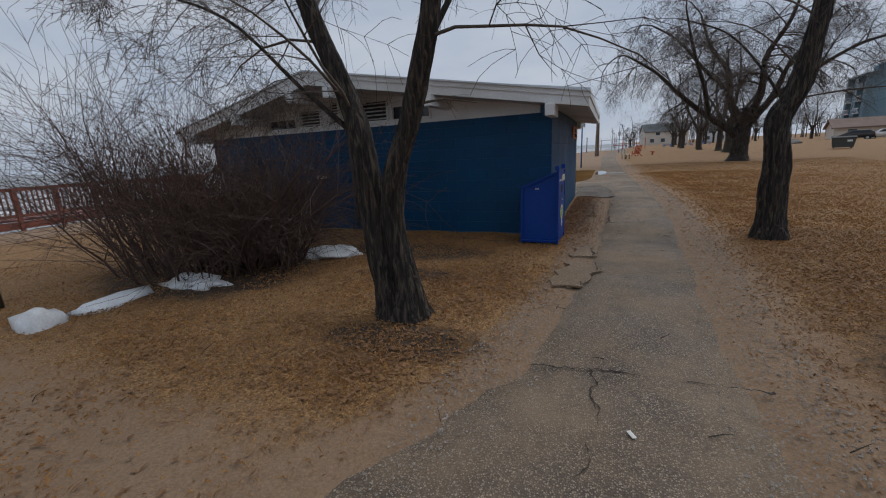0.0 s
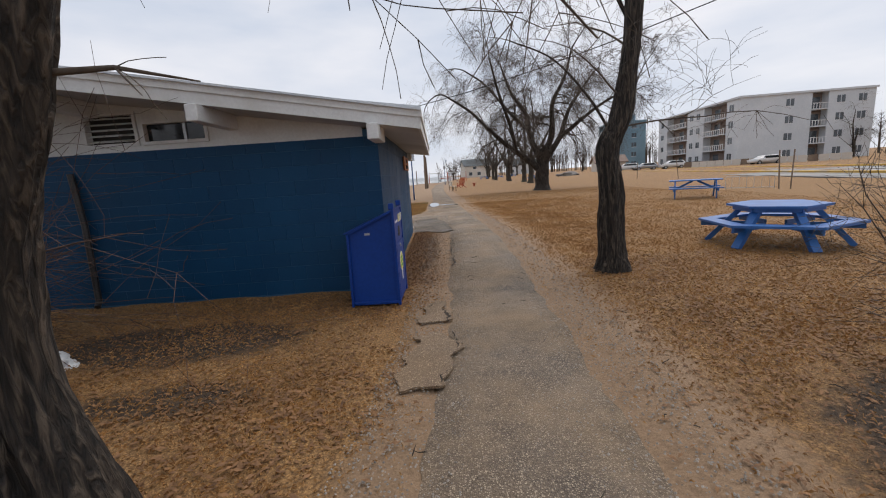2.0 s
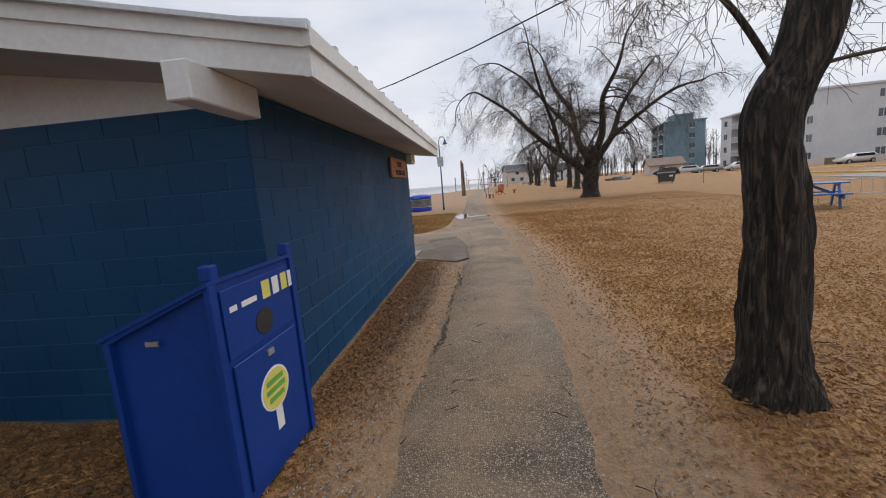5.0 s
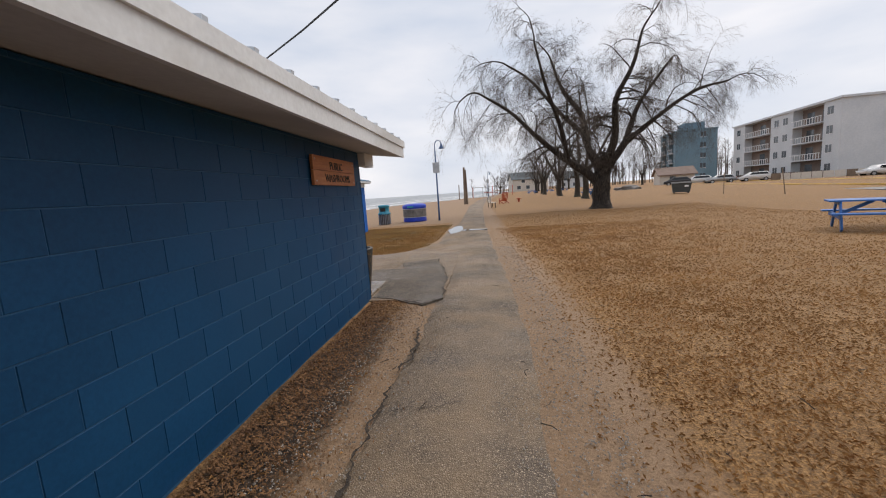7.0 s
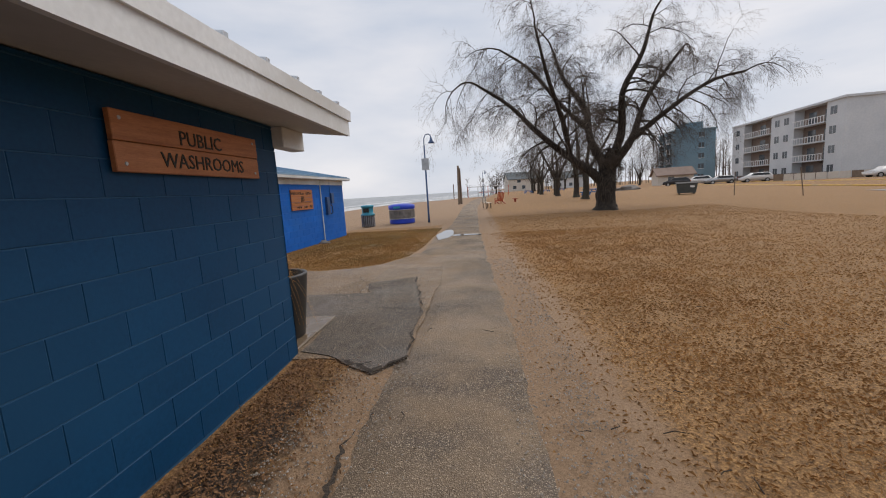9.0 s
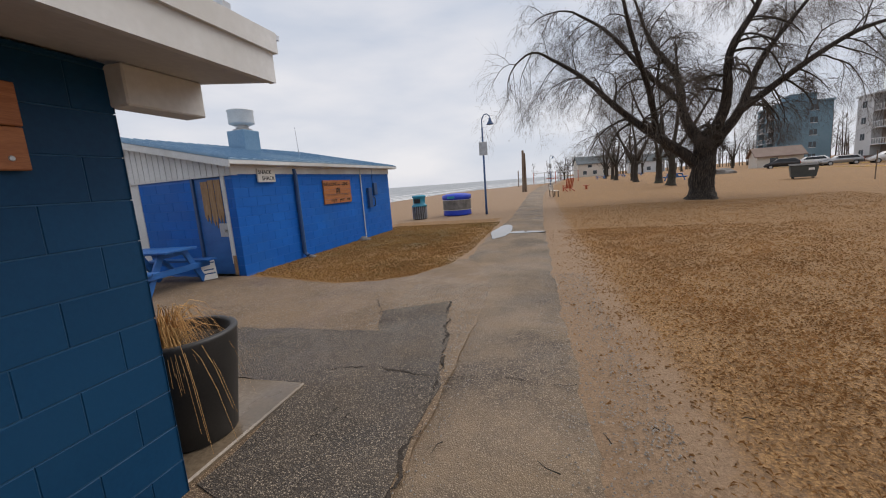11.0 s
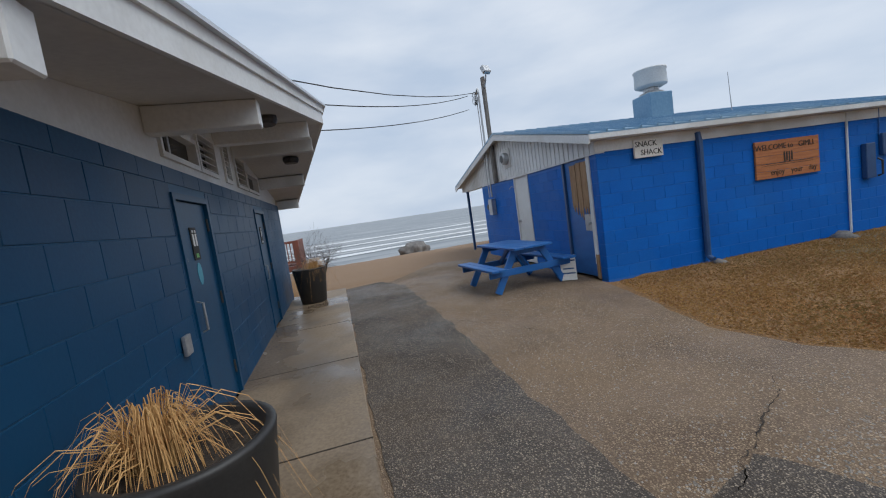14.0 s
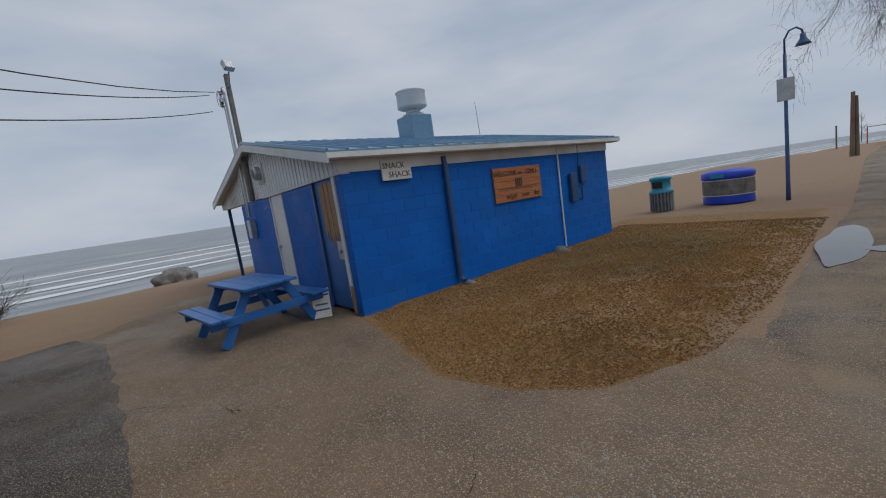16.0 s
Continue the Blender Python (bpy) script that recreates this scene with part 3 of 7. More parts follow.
flat("pavement_apron", [(0.98, 14.75), (0.95, 19.6), (0.25, 21.4), (-0.05, 21.3), (-0.12, 20.9), (-0.6, 19.9), (-1.12, 19.58), (-1.87, 19.44), (-2.82, 19.72), (-4.3, 20.1), (-9.6, 20.1), (-10.4, 18.7), (-8.4, 17.2), (-8.3, 15.8), (-0.1, 14.75)], 0.004, APRON, "sandy exposed-aggregate paving between the two buildings", seed=3, cat="pavement")
flat("pavement_patch", [(0.96, 14.75), (0.94, 15.3), (0.9, 16.28), (0.74, 17.2), (0.45, 18.4), (-0.33, 17.96), (-0.06, 17.3), (-2.1, 17.28), (-4.0, 17.33), (-7.5, 17.32), (-8.6, 16.9), (-8.4, 16.05), (-0.24, 16.1), (-0.12, 14.92), (0.3, 14.72), (0.7, 14.42)], 0.012, PATCH, "dark newer asphalt repair strip", wob=0.06, seed=5, cat="pavement")
slab_bm = box(bmesh.new(), -8.5, -0.2, 14.88, 16.06, -0.08, 0.035, 0.012)
walk_slab = tagged(part("pavement_slab", slab_bm, CONCRETE), "wet grey concrete apron slab along the washroom wall", "pavement", kind="structure")
for jx in (-1.5, -3.3, -5.1, -6.9):
    part("joint", box(bmesh.new(), jx - 0.008, jx + 0.008, 14.9, 16.06, 0.030, 0.0365), SOIL, walk_slab)


def crack(pts, w=0.018, z=0.014, seed=1.0):
    """An open crack as a thin dark uneven band."""
    verts, faces, dense = [], [], []
    for (x0, y0), (x1, y1) in zip(pts, pts[1:]):
        k = max(2, int(math.hypot(x1 - x0, y1 - y0) / 0.025))
        dense += [(x0 + (x1 - x0) * i / k, y0 + (y1 - y0) * i / k) for i in range(k)]
    for i, (x, y) in enumerate(dense):
        j = 0.06 * noise.noise((x * 5, y * 5, seed)) + 0.035 * noise.noise((x * 19, y * 19, seed)) + 0.012 * noise.noise((x * 60, y * 60, seed))
        ww = w * max(0.06, 0.45 + 1.5 * noise.noise((x * 3, y * 3, seed + 3)) + 0.9 * noise.noise((x * 22, y * 22, seed)))
        (xa, ya), (xb, yb) = dense[max(i - 1, 0)], dense[min(i + 1, len(dense) - 1)]
        t = Vector((xb - xa, yb - ya, 0)).normalized()
        nrm = Vector((-t.y, t.x, 0))
        c = Vector((x, y, z)) + nrm * j
        verts += [c - nrm * ww, c + nrm * ww]
        if i:
            faces.append((2 * i - 2, 2 * i - 1, 2 * i + 1, 2 * i))
    ob = cloud_mesh("pavement_crack", verts, faces, SOIL)
    return tagged(ob, "dark open crack in the paving", "crack", kind="structure")


for i, (pts, w) in enumerate((([(0.3, 4.26), (0.65, 4.33), (1.29, 4.32), (1.82, 4.37)], 0.020), ([(0.72, 4.33), (0.78, 3.8), (0.7, 3.2), (0.76, 2.6)], 0.012), ([(0.5, 6.1), (0.68, 6.46), (0.7, 6.8), (0.6, 7.15), (0.66, 7.6), (0.6, 8.1)], 0.03),
    ([(0.78, 9.9), (0.84, 10.6), (0.82, 11.6), (0.9, 12.8), (0.84, 13.6)], 0.03), ([(0.85, 12.6), (1.05, 13.0)], 0.012), ([(0.32, 14.72), (0.7, 14.42), (0.98, 14.8)], 0.06), ([(0.9, 16.3), (1.4, 16.36), (2.0, 16.3)], 0.014),
    ([(0.97, 14.9), (0.94, 15.3), (0.9, 16.28), (0.74, 17.2), (0.46, 18.4)], 0.028), ([(-0.2, 16.3), (0.3, 16.45), (0.9, 16.28)], 0.02), ([(-0.02, 17.3), (-0.33, 17.95), (-0.86, 18.9)], 0.010), ([(-4.0, 17.35), (-3.4, 17.8), (-2.8, 18.1)], 0.016),
    ([(1.7, 6.9), (1.45, 6.75), (1.2, 6.95)], 0.008), ([(0.75, 9.3), (1.3, 9.55), (1.9, 9.45)], 0.010), ([(0.85, 11.6), (1.4, 11.75), (2.0, 11.65)], 0.008))):
    crack(pts, w * 0.5, 0.017 if i != 9 else 0.012, i * 3.3)


def pool(cx, cy, rx, ry, seed, z=0.024):
    pts = [(cx + rx * (1 + 0.35 * noise.noise((math.cos(a) * 1.4, math.sin(a) * 1.4, seed))) * math.cos(a), cy + ry * (1 + 0.35 * noise.noise((math.cos(a) * 1.4, math.sin(a) * 1.4, seed + 5))) * math.sin(a)) for a in np.linspace(0, 2 * math.pi, 48, endpoint=False)]
    bm = slab(bmesh.new(), [(x, y, z) for x, y in pts], 0.03)
    return tagged(part("puddle", bm, WATERP), "shallow rain puddle on the asphalt path", "puddle", kind="structure")


def sand_bite(pts):
    """Washed-in sand where the asphalt's edge has broken away."""
    out = []
    for (x0, y0), (x1, y1) in zip(pts, pts[1:] + pts[:1]):
        k = max(2, int(math.hypot(x1 - x0, y1 - y0) / 0.03))
        for i in range(k):
            x, y = x0 + (x1 - x0) * i / k, y0 + (y1 - y0) * i / k
            out.append((x + 0.11 * noise.noise((x * 5, y * 5, 2)) + 0.03 * noise.noise((x * 25, y * 25, 2)), y + 0.11 * noise.noise((x * 5, y * 5, 8)) + 0.03 * noise.noise((x * 25, y * 25, 8)), 0.0155))
    return tagged(part("sand_patch", slab(bmesh.new(), out, 0.02), APRON), "sand washed into the broken asphalt edge", "sand", kind="structure")


sand_bite([(0.2, 6.1), (0.5, 6.12), (0.66, 6.46), (0.69, 6.8), (0.58, 7.12), (0.3, 7.1)])
sand_bite([(0.35, 7.45), (0.64, 7.5), (0.66, 7.75), (0.58, 8.1), (0.35, 8.1)])
pool(0.42, 25.7, 0.3, 1.45, 1.0, 0.019)
pool(1.1, 25.2, 0.5, 0.25, 4.0, 0.0205)

# the lake, with breaking waves along the shore
bm = bmesh.new()
ysw = list(range(-2400, -100, 300)) + list(range(-100, 460, 10)) + list(range(460, 2500, 300))
rows = [[bm.verts.new((x, y, -1.5)) for x in (-2450, float(shore_x(y)) + 6)] for y in ysw]
for a, b in zip(rows, rows[1:]):
    bm.faces.new((a[0], a[1], b[1], b[0]))
tagged(part("water", bm, WATER), "grey choppy lake under fog", "water", kind="structure")
for off, w, brk in ((2.6, 0.9, 0.25), (-9, 1.3, 0.45), (-16, 1.6, 0.5), (-26, 1.8, 0.55), (-40, 2.2, 0.6)):
    verts, faces = [], []
    for i, y in enumerate(np.arange(-60, 330, 1.5)):
        x = float(shore_x(y)) + off + 2.0 * noise.noise((y * 0.05, off, 0)) + 0.5 * noise.noise((y * 0.4, off, 3))
        ww = w * max(0.0, 0.15 + brk + noise.noise((y * 0.09, off * 3, 1)))
        verts += [(x - ww, y, -1.47), (x, y, -1.36), (x + ww * 0.6, y, -1.47)]
        if i:
            k = 3 * i
            faces += [(k - 3, k - 2, k + 1, k), (k - 2, k - 1, k + 2, k + 1)]
    tagged(cloud_mesh("water_wave", verts, faces, FOAM), "white breaking wave on the lake", "wave", kind="structure")

# ---- block walls ----
def block_mesh(w, h, d, cache={}):
    key = (round(w, 3), round(h, 3), round(d, 3))
    if key not in cache:
        me = bpy.data.meshes.new("block")
        e = 0.003
        v = [(0, 0, 0), (w, 0, 0), (w, 0, h), (0, 0, h), (e, -d, e), (w - e, -d, e), (w - e, -d, h - e), (e, -d, h - e)]
        me.from_pydata(v, [], [(4, 5, 6, 7), (0, 1, 5, 4), (1, 2, 6, 5), (2, 3, 7, 6), (3, 0, 4, 7)])
        cache[key] = me
    return cache[key]


def clad(wall, origin, ax, length, top, material, holes=(), course=0.2017, bl=0.405, limit=300, lo=0.0):
    """Running-bond blocks on one face of a wall: ax is the way along it, its outside to the right of that way. holes: (from, to, bottom, top)."""
    turn = Matrix.Rotation(math.atan2(ax[1], ax[0]), 4, "Z")
    made, spare = 0, []
    r, z = 0, lo
    while z < top - 0.02:
        h = min(course, top - z)
        s = -bl / 2 if r % 2 else 0.0
        while s < length:
            spans = [(max(s, 0), min(s + bl, length))]
            for a, b, c, d in holes:
                if z < d - 0.01 and z + h > c + 0.01:
                    spans = [q for p, t in spans for q in ((p, min(t, a)), (max(p, b), t)) if q[1] - q[0] > 0.03]
            for p, t in spans:
                if t - p > 0.03:
                    me = block_mesh(t - p - 0.003, h - 0.005, 0.004)
                    if not me.materials:
                        me.materials.append(material)
                    elif me.materials[0] is not material:
                        me = me.copy()
                        me.materials[0] = material
                    place = Matrix.Translation(origin) @ turn @ Matrix.Translation((p + 0.0015, -0.0015 * random.random(), z + 0.002))
                    spare.append((me, place))
            s += bl
        z += course
        r += 1
    for me, place in spare[:limit]:
        ob = new("block", me)
        ob.parent, ob.matrix_basis = wall, place
    rest = spare[limit:]
    if rest:
        bm = bmesh.new()
        for me, place in rest:
            k = len(bm.verts)
            bm.from_mesh(me)
            bm.verts.ensure_lookup_table()
            bmesh.ops.transform(bm, matrix=place, verts=bm.verts[k:])
        tagged(part("blocks", bm, material, wall), kind="stuff")


# ---- washroom building ----
E0, W0, S0, N0, H0 = -0.16, -8.45, 9.04, 14.9, 2.15
RIDGE, EAVE_E, EAVE_W, S_EDGE, N_EDGE = -4.36, 0.42, -9.14, 8.68, 15.28
SLOPE = 0.149


def under(x, edge=2.165):
    """The underside of the roof at x."""
    return edge + SLOPE * (EAVE_E - x if x > RIDGE else x - EAVE_W)


def wall_box(name, x0, x1, y0, y1, z0, z1, material, label):
    return tagged(part(name, box(bmesh.new(), x0, x1, y0, y1, z0, z1), material), label, "wall", kind="structure")


D1, D2 = (-3.11, -2.24), (-6.29, -5.45)
H_E = under(E0) - 0.006
w_e = wall_box("wall_east", E0 - 0.2, E0 - 0.012, S0 + 0.012, N0 - 0.012, -0.1, H_E, NAVYJ, "navy painted concrete block wall of the washroom building")
w_w = wall_box("wall_west", W0 + 0.012, W0 + 0.2, S0 + 0.012, N0 - 0.012, -0.1, H0, NAVYJ, "navy painted concrete block wall of the washroom building")
w_s = wall_box("wall_south", W0 + 0.2, E0 - 0.2, S0 + 0.012, S0 + 0.2, -0.1, H0, NAVYJ, "navy painted concrete block wall of the washroom building")
bm = bmesh.new()
cuts = [W0 + 0.2, *D2, *D1, E0 - 0.2]
for a, b, z in ((cuts[0], cuts[1], -0.1), (cuts[1], cuts[2], 1.95), (cuts[2], cuts[3], -0.1), (cuts[3], cuts[4], 1.95), (cuts[4], cuts[5], -0.1)):
    box(bm, a, b, N0 - 0.2, N0 - 0.012, z, H0)
w_n = tagged(part("wall_north", bm, NAVYJ), "navy painted concrete block wall with two steel doors", "wall", kind="structure")
wall_box("floor", W0 + 0.2, E0 - 0.2, S0 + 0.2, N0 - 0.2, -0.1, 0.02, CONCRETE, "plain concrete floor inside the washrooms")

# gable walls above the blocks
GW = {  # windows in the gables: kind and span
    "s": [("louvre", -4.12, -3.38), ("glass", -3.34, -2.44), ("vent", -4.86, -4.56), ("louvre", -5.68, -5.04), ("glass", -6.6, -5.72)],
    "n": [("glass", -3.13, -2.24), ("louvre", -3.8, -3.16), ("vent", -4.44, -4.12), ("louvre", -5.36, -4.72), ("glass", -6.3, -5.4)],
}


def gable(side, y0, y1):
    bm = bmesh.new()
    wins = [(a, b, H0 + 0.07, min(under(a), under(b)) - 0.05) for k, a, b in GW[side]]
    xs = sorted({W0 + 0.205, E0 - 0.205, RIDGE, *[v for w in wins for v in w[:2]]})
    for a, b in zip(xs, xs[1:]):
        hole = [w for w in wins if w[0] - 1e-4 <= a and b <= w[1] + 1e-4]
        for z0a, z0b, z1a, z1b in ([(H0, H0, wz[2], wz[2]) for wz in hole] + [(wz[3], wz[3], under(a) - 0.002, under(b) - 0.002) for wz in hole]) or [(H0, H0, under(a) - 0.002, under(b) - 0.002)]:
            v = [bm.verts.new(p) for p in ((a, y0, z0a), (b, y0, z0b), (b, y0, z1b), (a, y0, z1a), (a, y1, z0a), (b, y1, z0b), (b, y1, z1b), (a, y1, z1a))]
            for q in ((0, 1, 2, 3), (7, 6, 5, 4), (0, 4, 5, 1), (1, 5, 6, 2), (2, 6, 7, 3), (3, 7, 4, 0)):
                bm.faces.new([v[i] for i in q])
    g = tagged(part("wall_gable_" + side, bm, WHITE), "white painted gable wall under the roof", "wall", kind="structure")
    out = -1 if side == "s" else 1
    face = y0 if side == "s" else y1
    for (k, a, b), (_, _, z0, z1) in zip(GW[side], wins):
        win = tagged(new("window_%d" % (sum(o.name.startswith("window_") for o in scene.objects) + 1)), {"louvre": "white louvred wall opening", "glass": "dark sliding window in a white frame", "vent": "narrow slotted wall vent"}[k], "window", kind="structure")
        fr = bmesh.new()
        f, yo, yi = 0.045, face + out * 0.025, face - out * 0.09
        ya, yb = min(yo, yi), max(yo, yi)
        box(fr, a + 0.002, b - 0.002, ya, yb, z0 + 0.002, z0 + f)
        box(fr, a + 0.002, b - 0.002, ya, yb, z1 - f, z1 - 0.002)
        box(fr, a + 0.002, a + f, ya, yb, z0 + f, z1 - f)
        box(fr, b - f, b - 0.002, ya, yb, z0 + f, z1 - f)
        part("window_frame", fr, WHITE, win)
        if k == "glass":
            part("pane", box(bmesh.new(), a + f, b - f, face - out * 0.06 - 0.004, face - out * 0.06 + 0.004, z0 + f, z1 - f), GLASS, win)
            mid = a + (b - a) * 0.62
            part("mullion", box(bmesh.new(), mid - 0.02, mid + 0.02, face - out * 0.05 - 0.015, face - out * 0.05 + 0.015, z0 + f, z1 - f), GALV, win)
        else:
            part("backing", box(bmesh.new(), a + f, b - f, face - out * 0.085 - 0.004, face - out * 0.085 + 0.004, z0 + f, z1 - f), INK, win)
            n = max(4, int((z1 - z0 - 2 * f) / (0.062 if k == "louvre" else 0.05)))
            for i in range(n):
                zc = z0 + f + (i + 0.5) * (z1 - z0 - 2 * f) / n
                s = bmesh.new()
                slab(s, [(a + f, face - out * 0.06, zc + 0.02), (b - f, face - out * 0.06, zc + 0.02), (b - f, face + out * 0.012, zc - 0.008), (a + f, face + out * 0.012, zc - 0.008)][::out * -1], 0.008)
                part("slat", s, WHITE, win)
    return g


gable("s", S0 + 0.02, S0 + 0.18)
gable("n", N0 - 0.18, N0 - 0.02)


def prow(x):
    """How far the gable ends of the roof reach out beyond their corners."""
    return 0.84 * (EAVE_E - x if x > RIDGE else x - EAVE_W) / (EAVE_E - RIDGE)


def roof():
    r = thing("roof_washroom", "low-pitched white-trimmed gable roof with metal sheeting", "roof", kind="structure")
    deck = bmesh.new()
    for x0, x1 in ((RIDGE, EAVE_E), (EAVE_W, RIDGE)):
        slab(deck, [(x0, S_EDGE + 0.03 - prow(x0), under(x0) + 0.12), (x1, S_EDGE + 0.03 - prow(x1), under(x1) + 0.12), (x1, N_EDGE - 0.03 + prow(x1), under(x1) + 0.12), (x0, N_EDGE - 0.03 + prow(x0), under(x0) + 0.12)], 0.12)
    part("soffit", deck, SOFFIT, r, "pale painted soffit boards")
    sheet = bmesh.new()
    for x0, x1 in ((RIDGE, EAVE_E + 0.05), (EAVE_W - 0.05, RIDGE)):
        slab(sheet, [(x0, S_EDGE - 0.06 - prow(x0), under(x0) + 0.245), (x1, S_EDGE - 0.06 - prow(x1), under(x1) + 0.245), (x1, N_EDGE + 0.06 + prow(x1), under(x1) + 0.245), (x0, N_EDGE + 0.06 + prow(x0), under(x0) + 0.245)], 0.025)
    part("roof_sheet", sheet, METALROOF, r, "pale metal roof sheeting")
    y = S_EDGE
    while y < N_EDGE:
        for x0, x1 in ((RIDGE, EAVE_E + 0.05), (EAVE_W - 0.05, RIDGE)):
            part("rib", bar(bmesh.new(), (x0, y, under(x0) + 0.258), (x1, y, under(x1) + 0.258), 0.045, 0.035), METALROOF, r)
        y += 0.42
    for nm, y0, y1 in (("fascia", S_EDGE, S_EDGE + 0.04), ("fascia", N_EDGE - 0.04, N_EDGE)):
        for a, b in ((RIDGE, EAVE_E), (EAVE_W, RIDGE)):
            for lo_z, hi_z, dy in ((0.0, 0.15, 0.0), (0.14, 0.238, 0.022)):
                bm = bmesh.new()
                ya, yb = (y0 - dy, y1) if y0 < 10 else (y0, y1 + dy)
                k = -1 if y0 < 10 else 1
                v = [bm.verts.new(p) for yy in (ya, yb) for p in ((a, yy + k * prow(a), under(a) + lo_z), (b, yy + k * prow(b), under(b) + lo_z), (b, yy + k * prow(b), under(b) + hi_z), (a, yy + k * prow(a), under(a) + hi_z))]
                for q in ((0, 1, 2, 3), (7, 6, 5, 4), (0, 4, 5, 1), (1, 5, 6, 2), (2, 6, 7, 3), (3, 7, 4, 0)):
                    bm.faces.new([v[i] for i in q])
                part(nm, bm, WHITE, r, "white painted fascia board")
    for x in (EAVE_E, EAVE_W):
        s = 1 if x > 0 else -1
        part("fascia", box(bmesh.new(), min(x, x + s * 0.035), max(x, x + s * 0.035), S_EDGE, N_EDGE, 2.16, 2.315), WHITE, r, "white painted eave board")
        part("fascia", box(bmesh.new(), min(x, x + s * 0.055), max(x, x + s * 0.055), S_EDGE - 0.02, N_EDGE + 0.02, 2.305, 2.405), WHITE, r, "white painted eave board")
    for x in (-0.13, -2.1, -3.94, -4.8, -6.6, -8.5):
        for y0, y1 in ((8.52 - 0.9 * prow(x), S0 + 0.02), (N0 - 0.02, 15.24 + 0.9 * prow(x))):
            bm = box(bmesh.new(), x - 0.07, x + 0.07, y0, y1, under(x) - 0.2, under(x) - 0.01, 0.008)
            part("beam", bm, WHITE, r, "white boxed roof beam end")
    for x, y in ((-3.1, 15.55), (-5.6, 15.55)):
        part("soffit_light", lathe(bmesh.new(), [(0.10, under(x) - 0.09), (0.12, under(x) - 0.05), (0.12, under(x) - 0.005)], 14, x, y), DARKMETAL, r, "round dark soffit lamp, unlit")
    return r


roof()
tagged(part("ceiling", box(bmesh.new(), W0 + 0.2, E0 - 0.2, S0 + 0.2, N0 - 0.2, 2.1, 2.12), SOFFIT), "plain ceiling over the washrooms", "ceiling", kind="structure")
clad(w_e, (E0 - 0.012, S0, 0), (0, 1), N0 - S0, H_E, NAVY)
clad(w_s, (W0, S0 + 0.012, 0), (1, 0), E0 - W0, H0, NAVY)
clad(w_n, (E0, N0 - 0.012, 0), (-1, 0), E0 - W0, H0, NAVY, [(E0 - D1[1], E0 - D1[0], -1, 1.97), (E0 - D2[1], E0 - D2[0], -1, 1.97)])


def steel_door(name, x0, x1, label):
    d = tagged(new(name), label, "door", kind="structure")
    fr = bmesh.new()
    for a, b, z0, z1 in ((x0, x0 + 0.05, 0.03, 1.95), (x1 - 0.05, x1, 0.03, 1.95), (x0 + 0.05, x1 - 0.05, 1.9, 1.95)):
        box(fr, a, b, N0 - 0.14, N0 + 0.006, z0, z1)
    part("door_frame", fr, NAVYD, d)
    part("door_leaf", box(bmesh.new(), x0 + 0.056, x1 - 0.056, N0 - 0.075, N0 - 0.028, 0.04, 1.894, 0.003), NAVYD, d)
    for z in (0.3, 1.0, 1.7):
        part("hinge", tube(bmesh.new(), [(x0 + 0.055, N0 - 0.02, z - 0.06), (x0 + 0.055, N0 - 0.02, z + 0.06)], 0.012, 8), DARKMETAL, d)
    hx = x1 - 0.11
    part("handle", tube(bmesh.new(), [(hx, N0 - 0.028, 0.82), (hx, N0 + 0.03, 0.84), (hx, N0 + 0.03, 1.06), (hx, N0 - 0.028, 1.08)], 0.010, 8), GALV, d, "chrome pull handle")
    part("lock", lathe(bmesh.new(), [(0.03, 0), (0.025, 0.015)], 12), GALV, d, "round chrome lock").matrix_basis = pose(hx + 0.02, N0 - 0.028, 1.42, -90)
    return d


d1 = steel_door("door_1", *D1, "closed navy painted steel washroom door")
d2 = steel_door("door_2", *D2, "closed navy painted steel washroom door")
for d, x, full in ((d1, -2.62, True), (d2, -5.85, False)):
    s = part("door_sign", box(bmesh.new(), x - 0.075, x + 0.075, N0 - 0.028, N0 - 0.02, 1.40, 1.68), INK, d, "black restroom plaque with white pictograms")
    for k in range(2 if full else 1):
        px = x + (0.03 if k else -0.035) * (1 if full else 0)
        part("pictogram", lathe(bmesh.new(), [(0.013, 0), (0.013, 0.004)], 10), PLAQUE, s).matrix_basis = pose(px, N0 - 0.02, 1.645, -90)
        part("pictogram", box(bmesh.new(), px - 0.018, px + 0.018, N0 - 0.02, N0 - 0.017, 1.52, 1.625), PLAQUE, s)
    part("pictogram", box(bmesh.new(), x - 0.03, x + 0.03, N0 - 0.02, N0 - 0.017, 1.42, 1.455), GREENS if full else PLAQUE, s)
bm = lathe(bmesh.new(), [(0.075, 0), (0.075, 0.003)], 18)
dec = part("door_sticker", bm, TEAL, d1, "faded pale blue round sticker")
dec.matrix_basis = pose(-2.62, N0 - 0.028, 1.28, -90) @ Matrix.Diagonal((0.75, 1.3, 1, 1))
part("wall_box", box(bmesh.new(), -1.97, -1.86, N0 + 0.002, N0 + 0.03, 0.77, 0.91, 0.004), GALV, w_n, "small steel outlet cover")


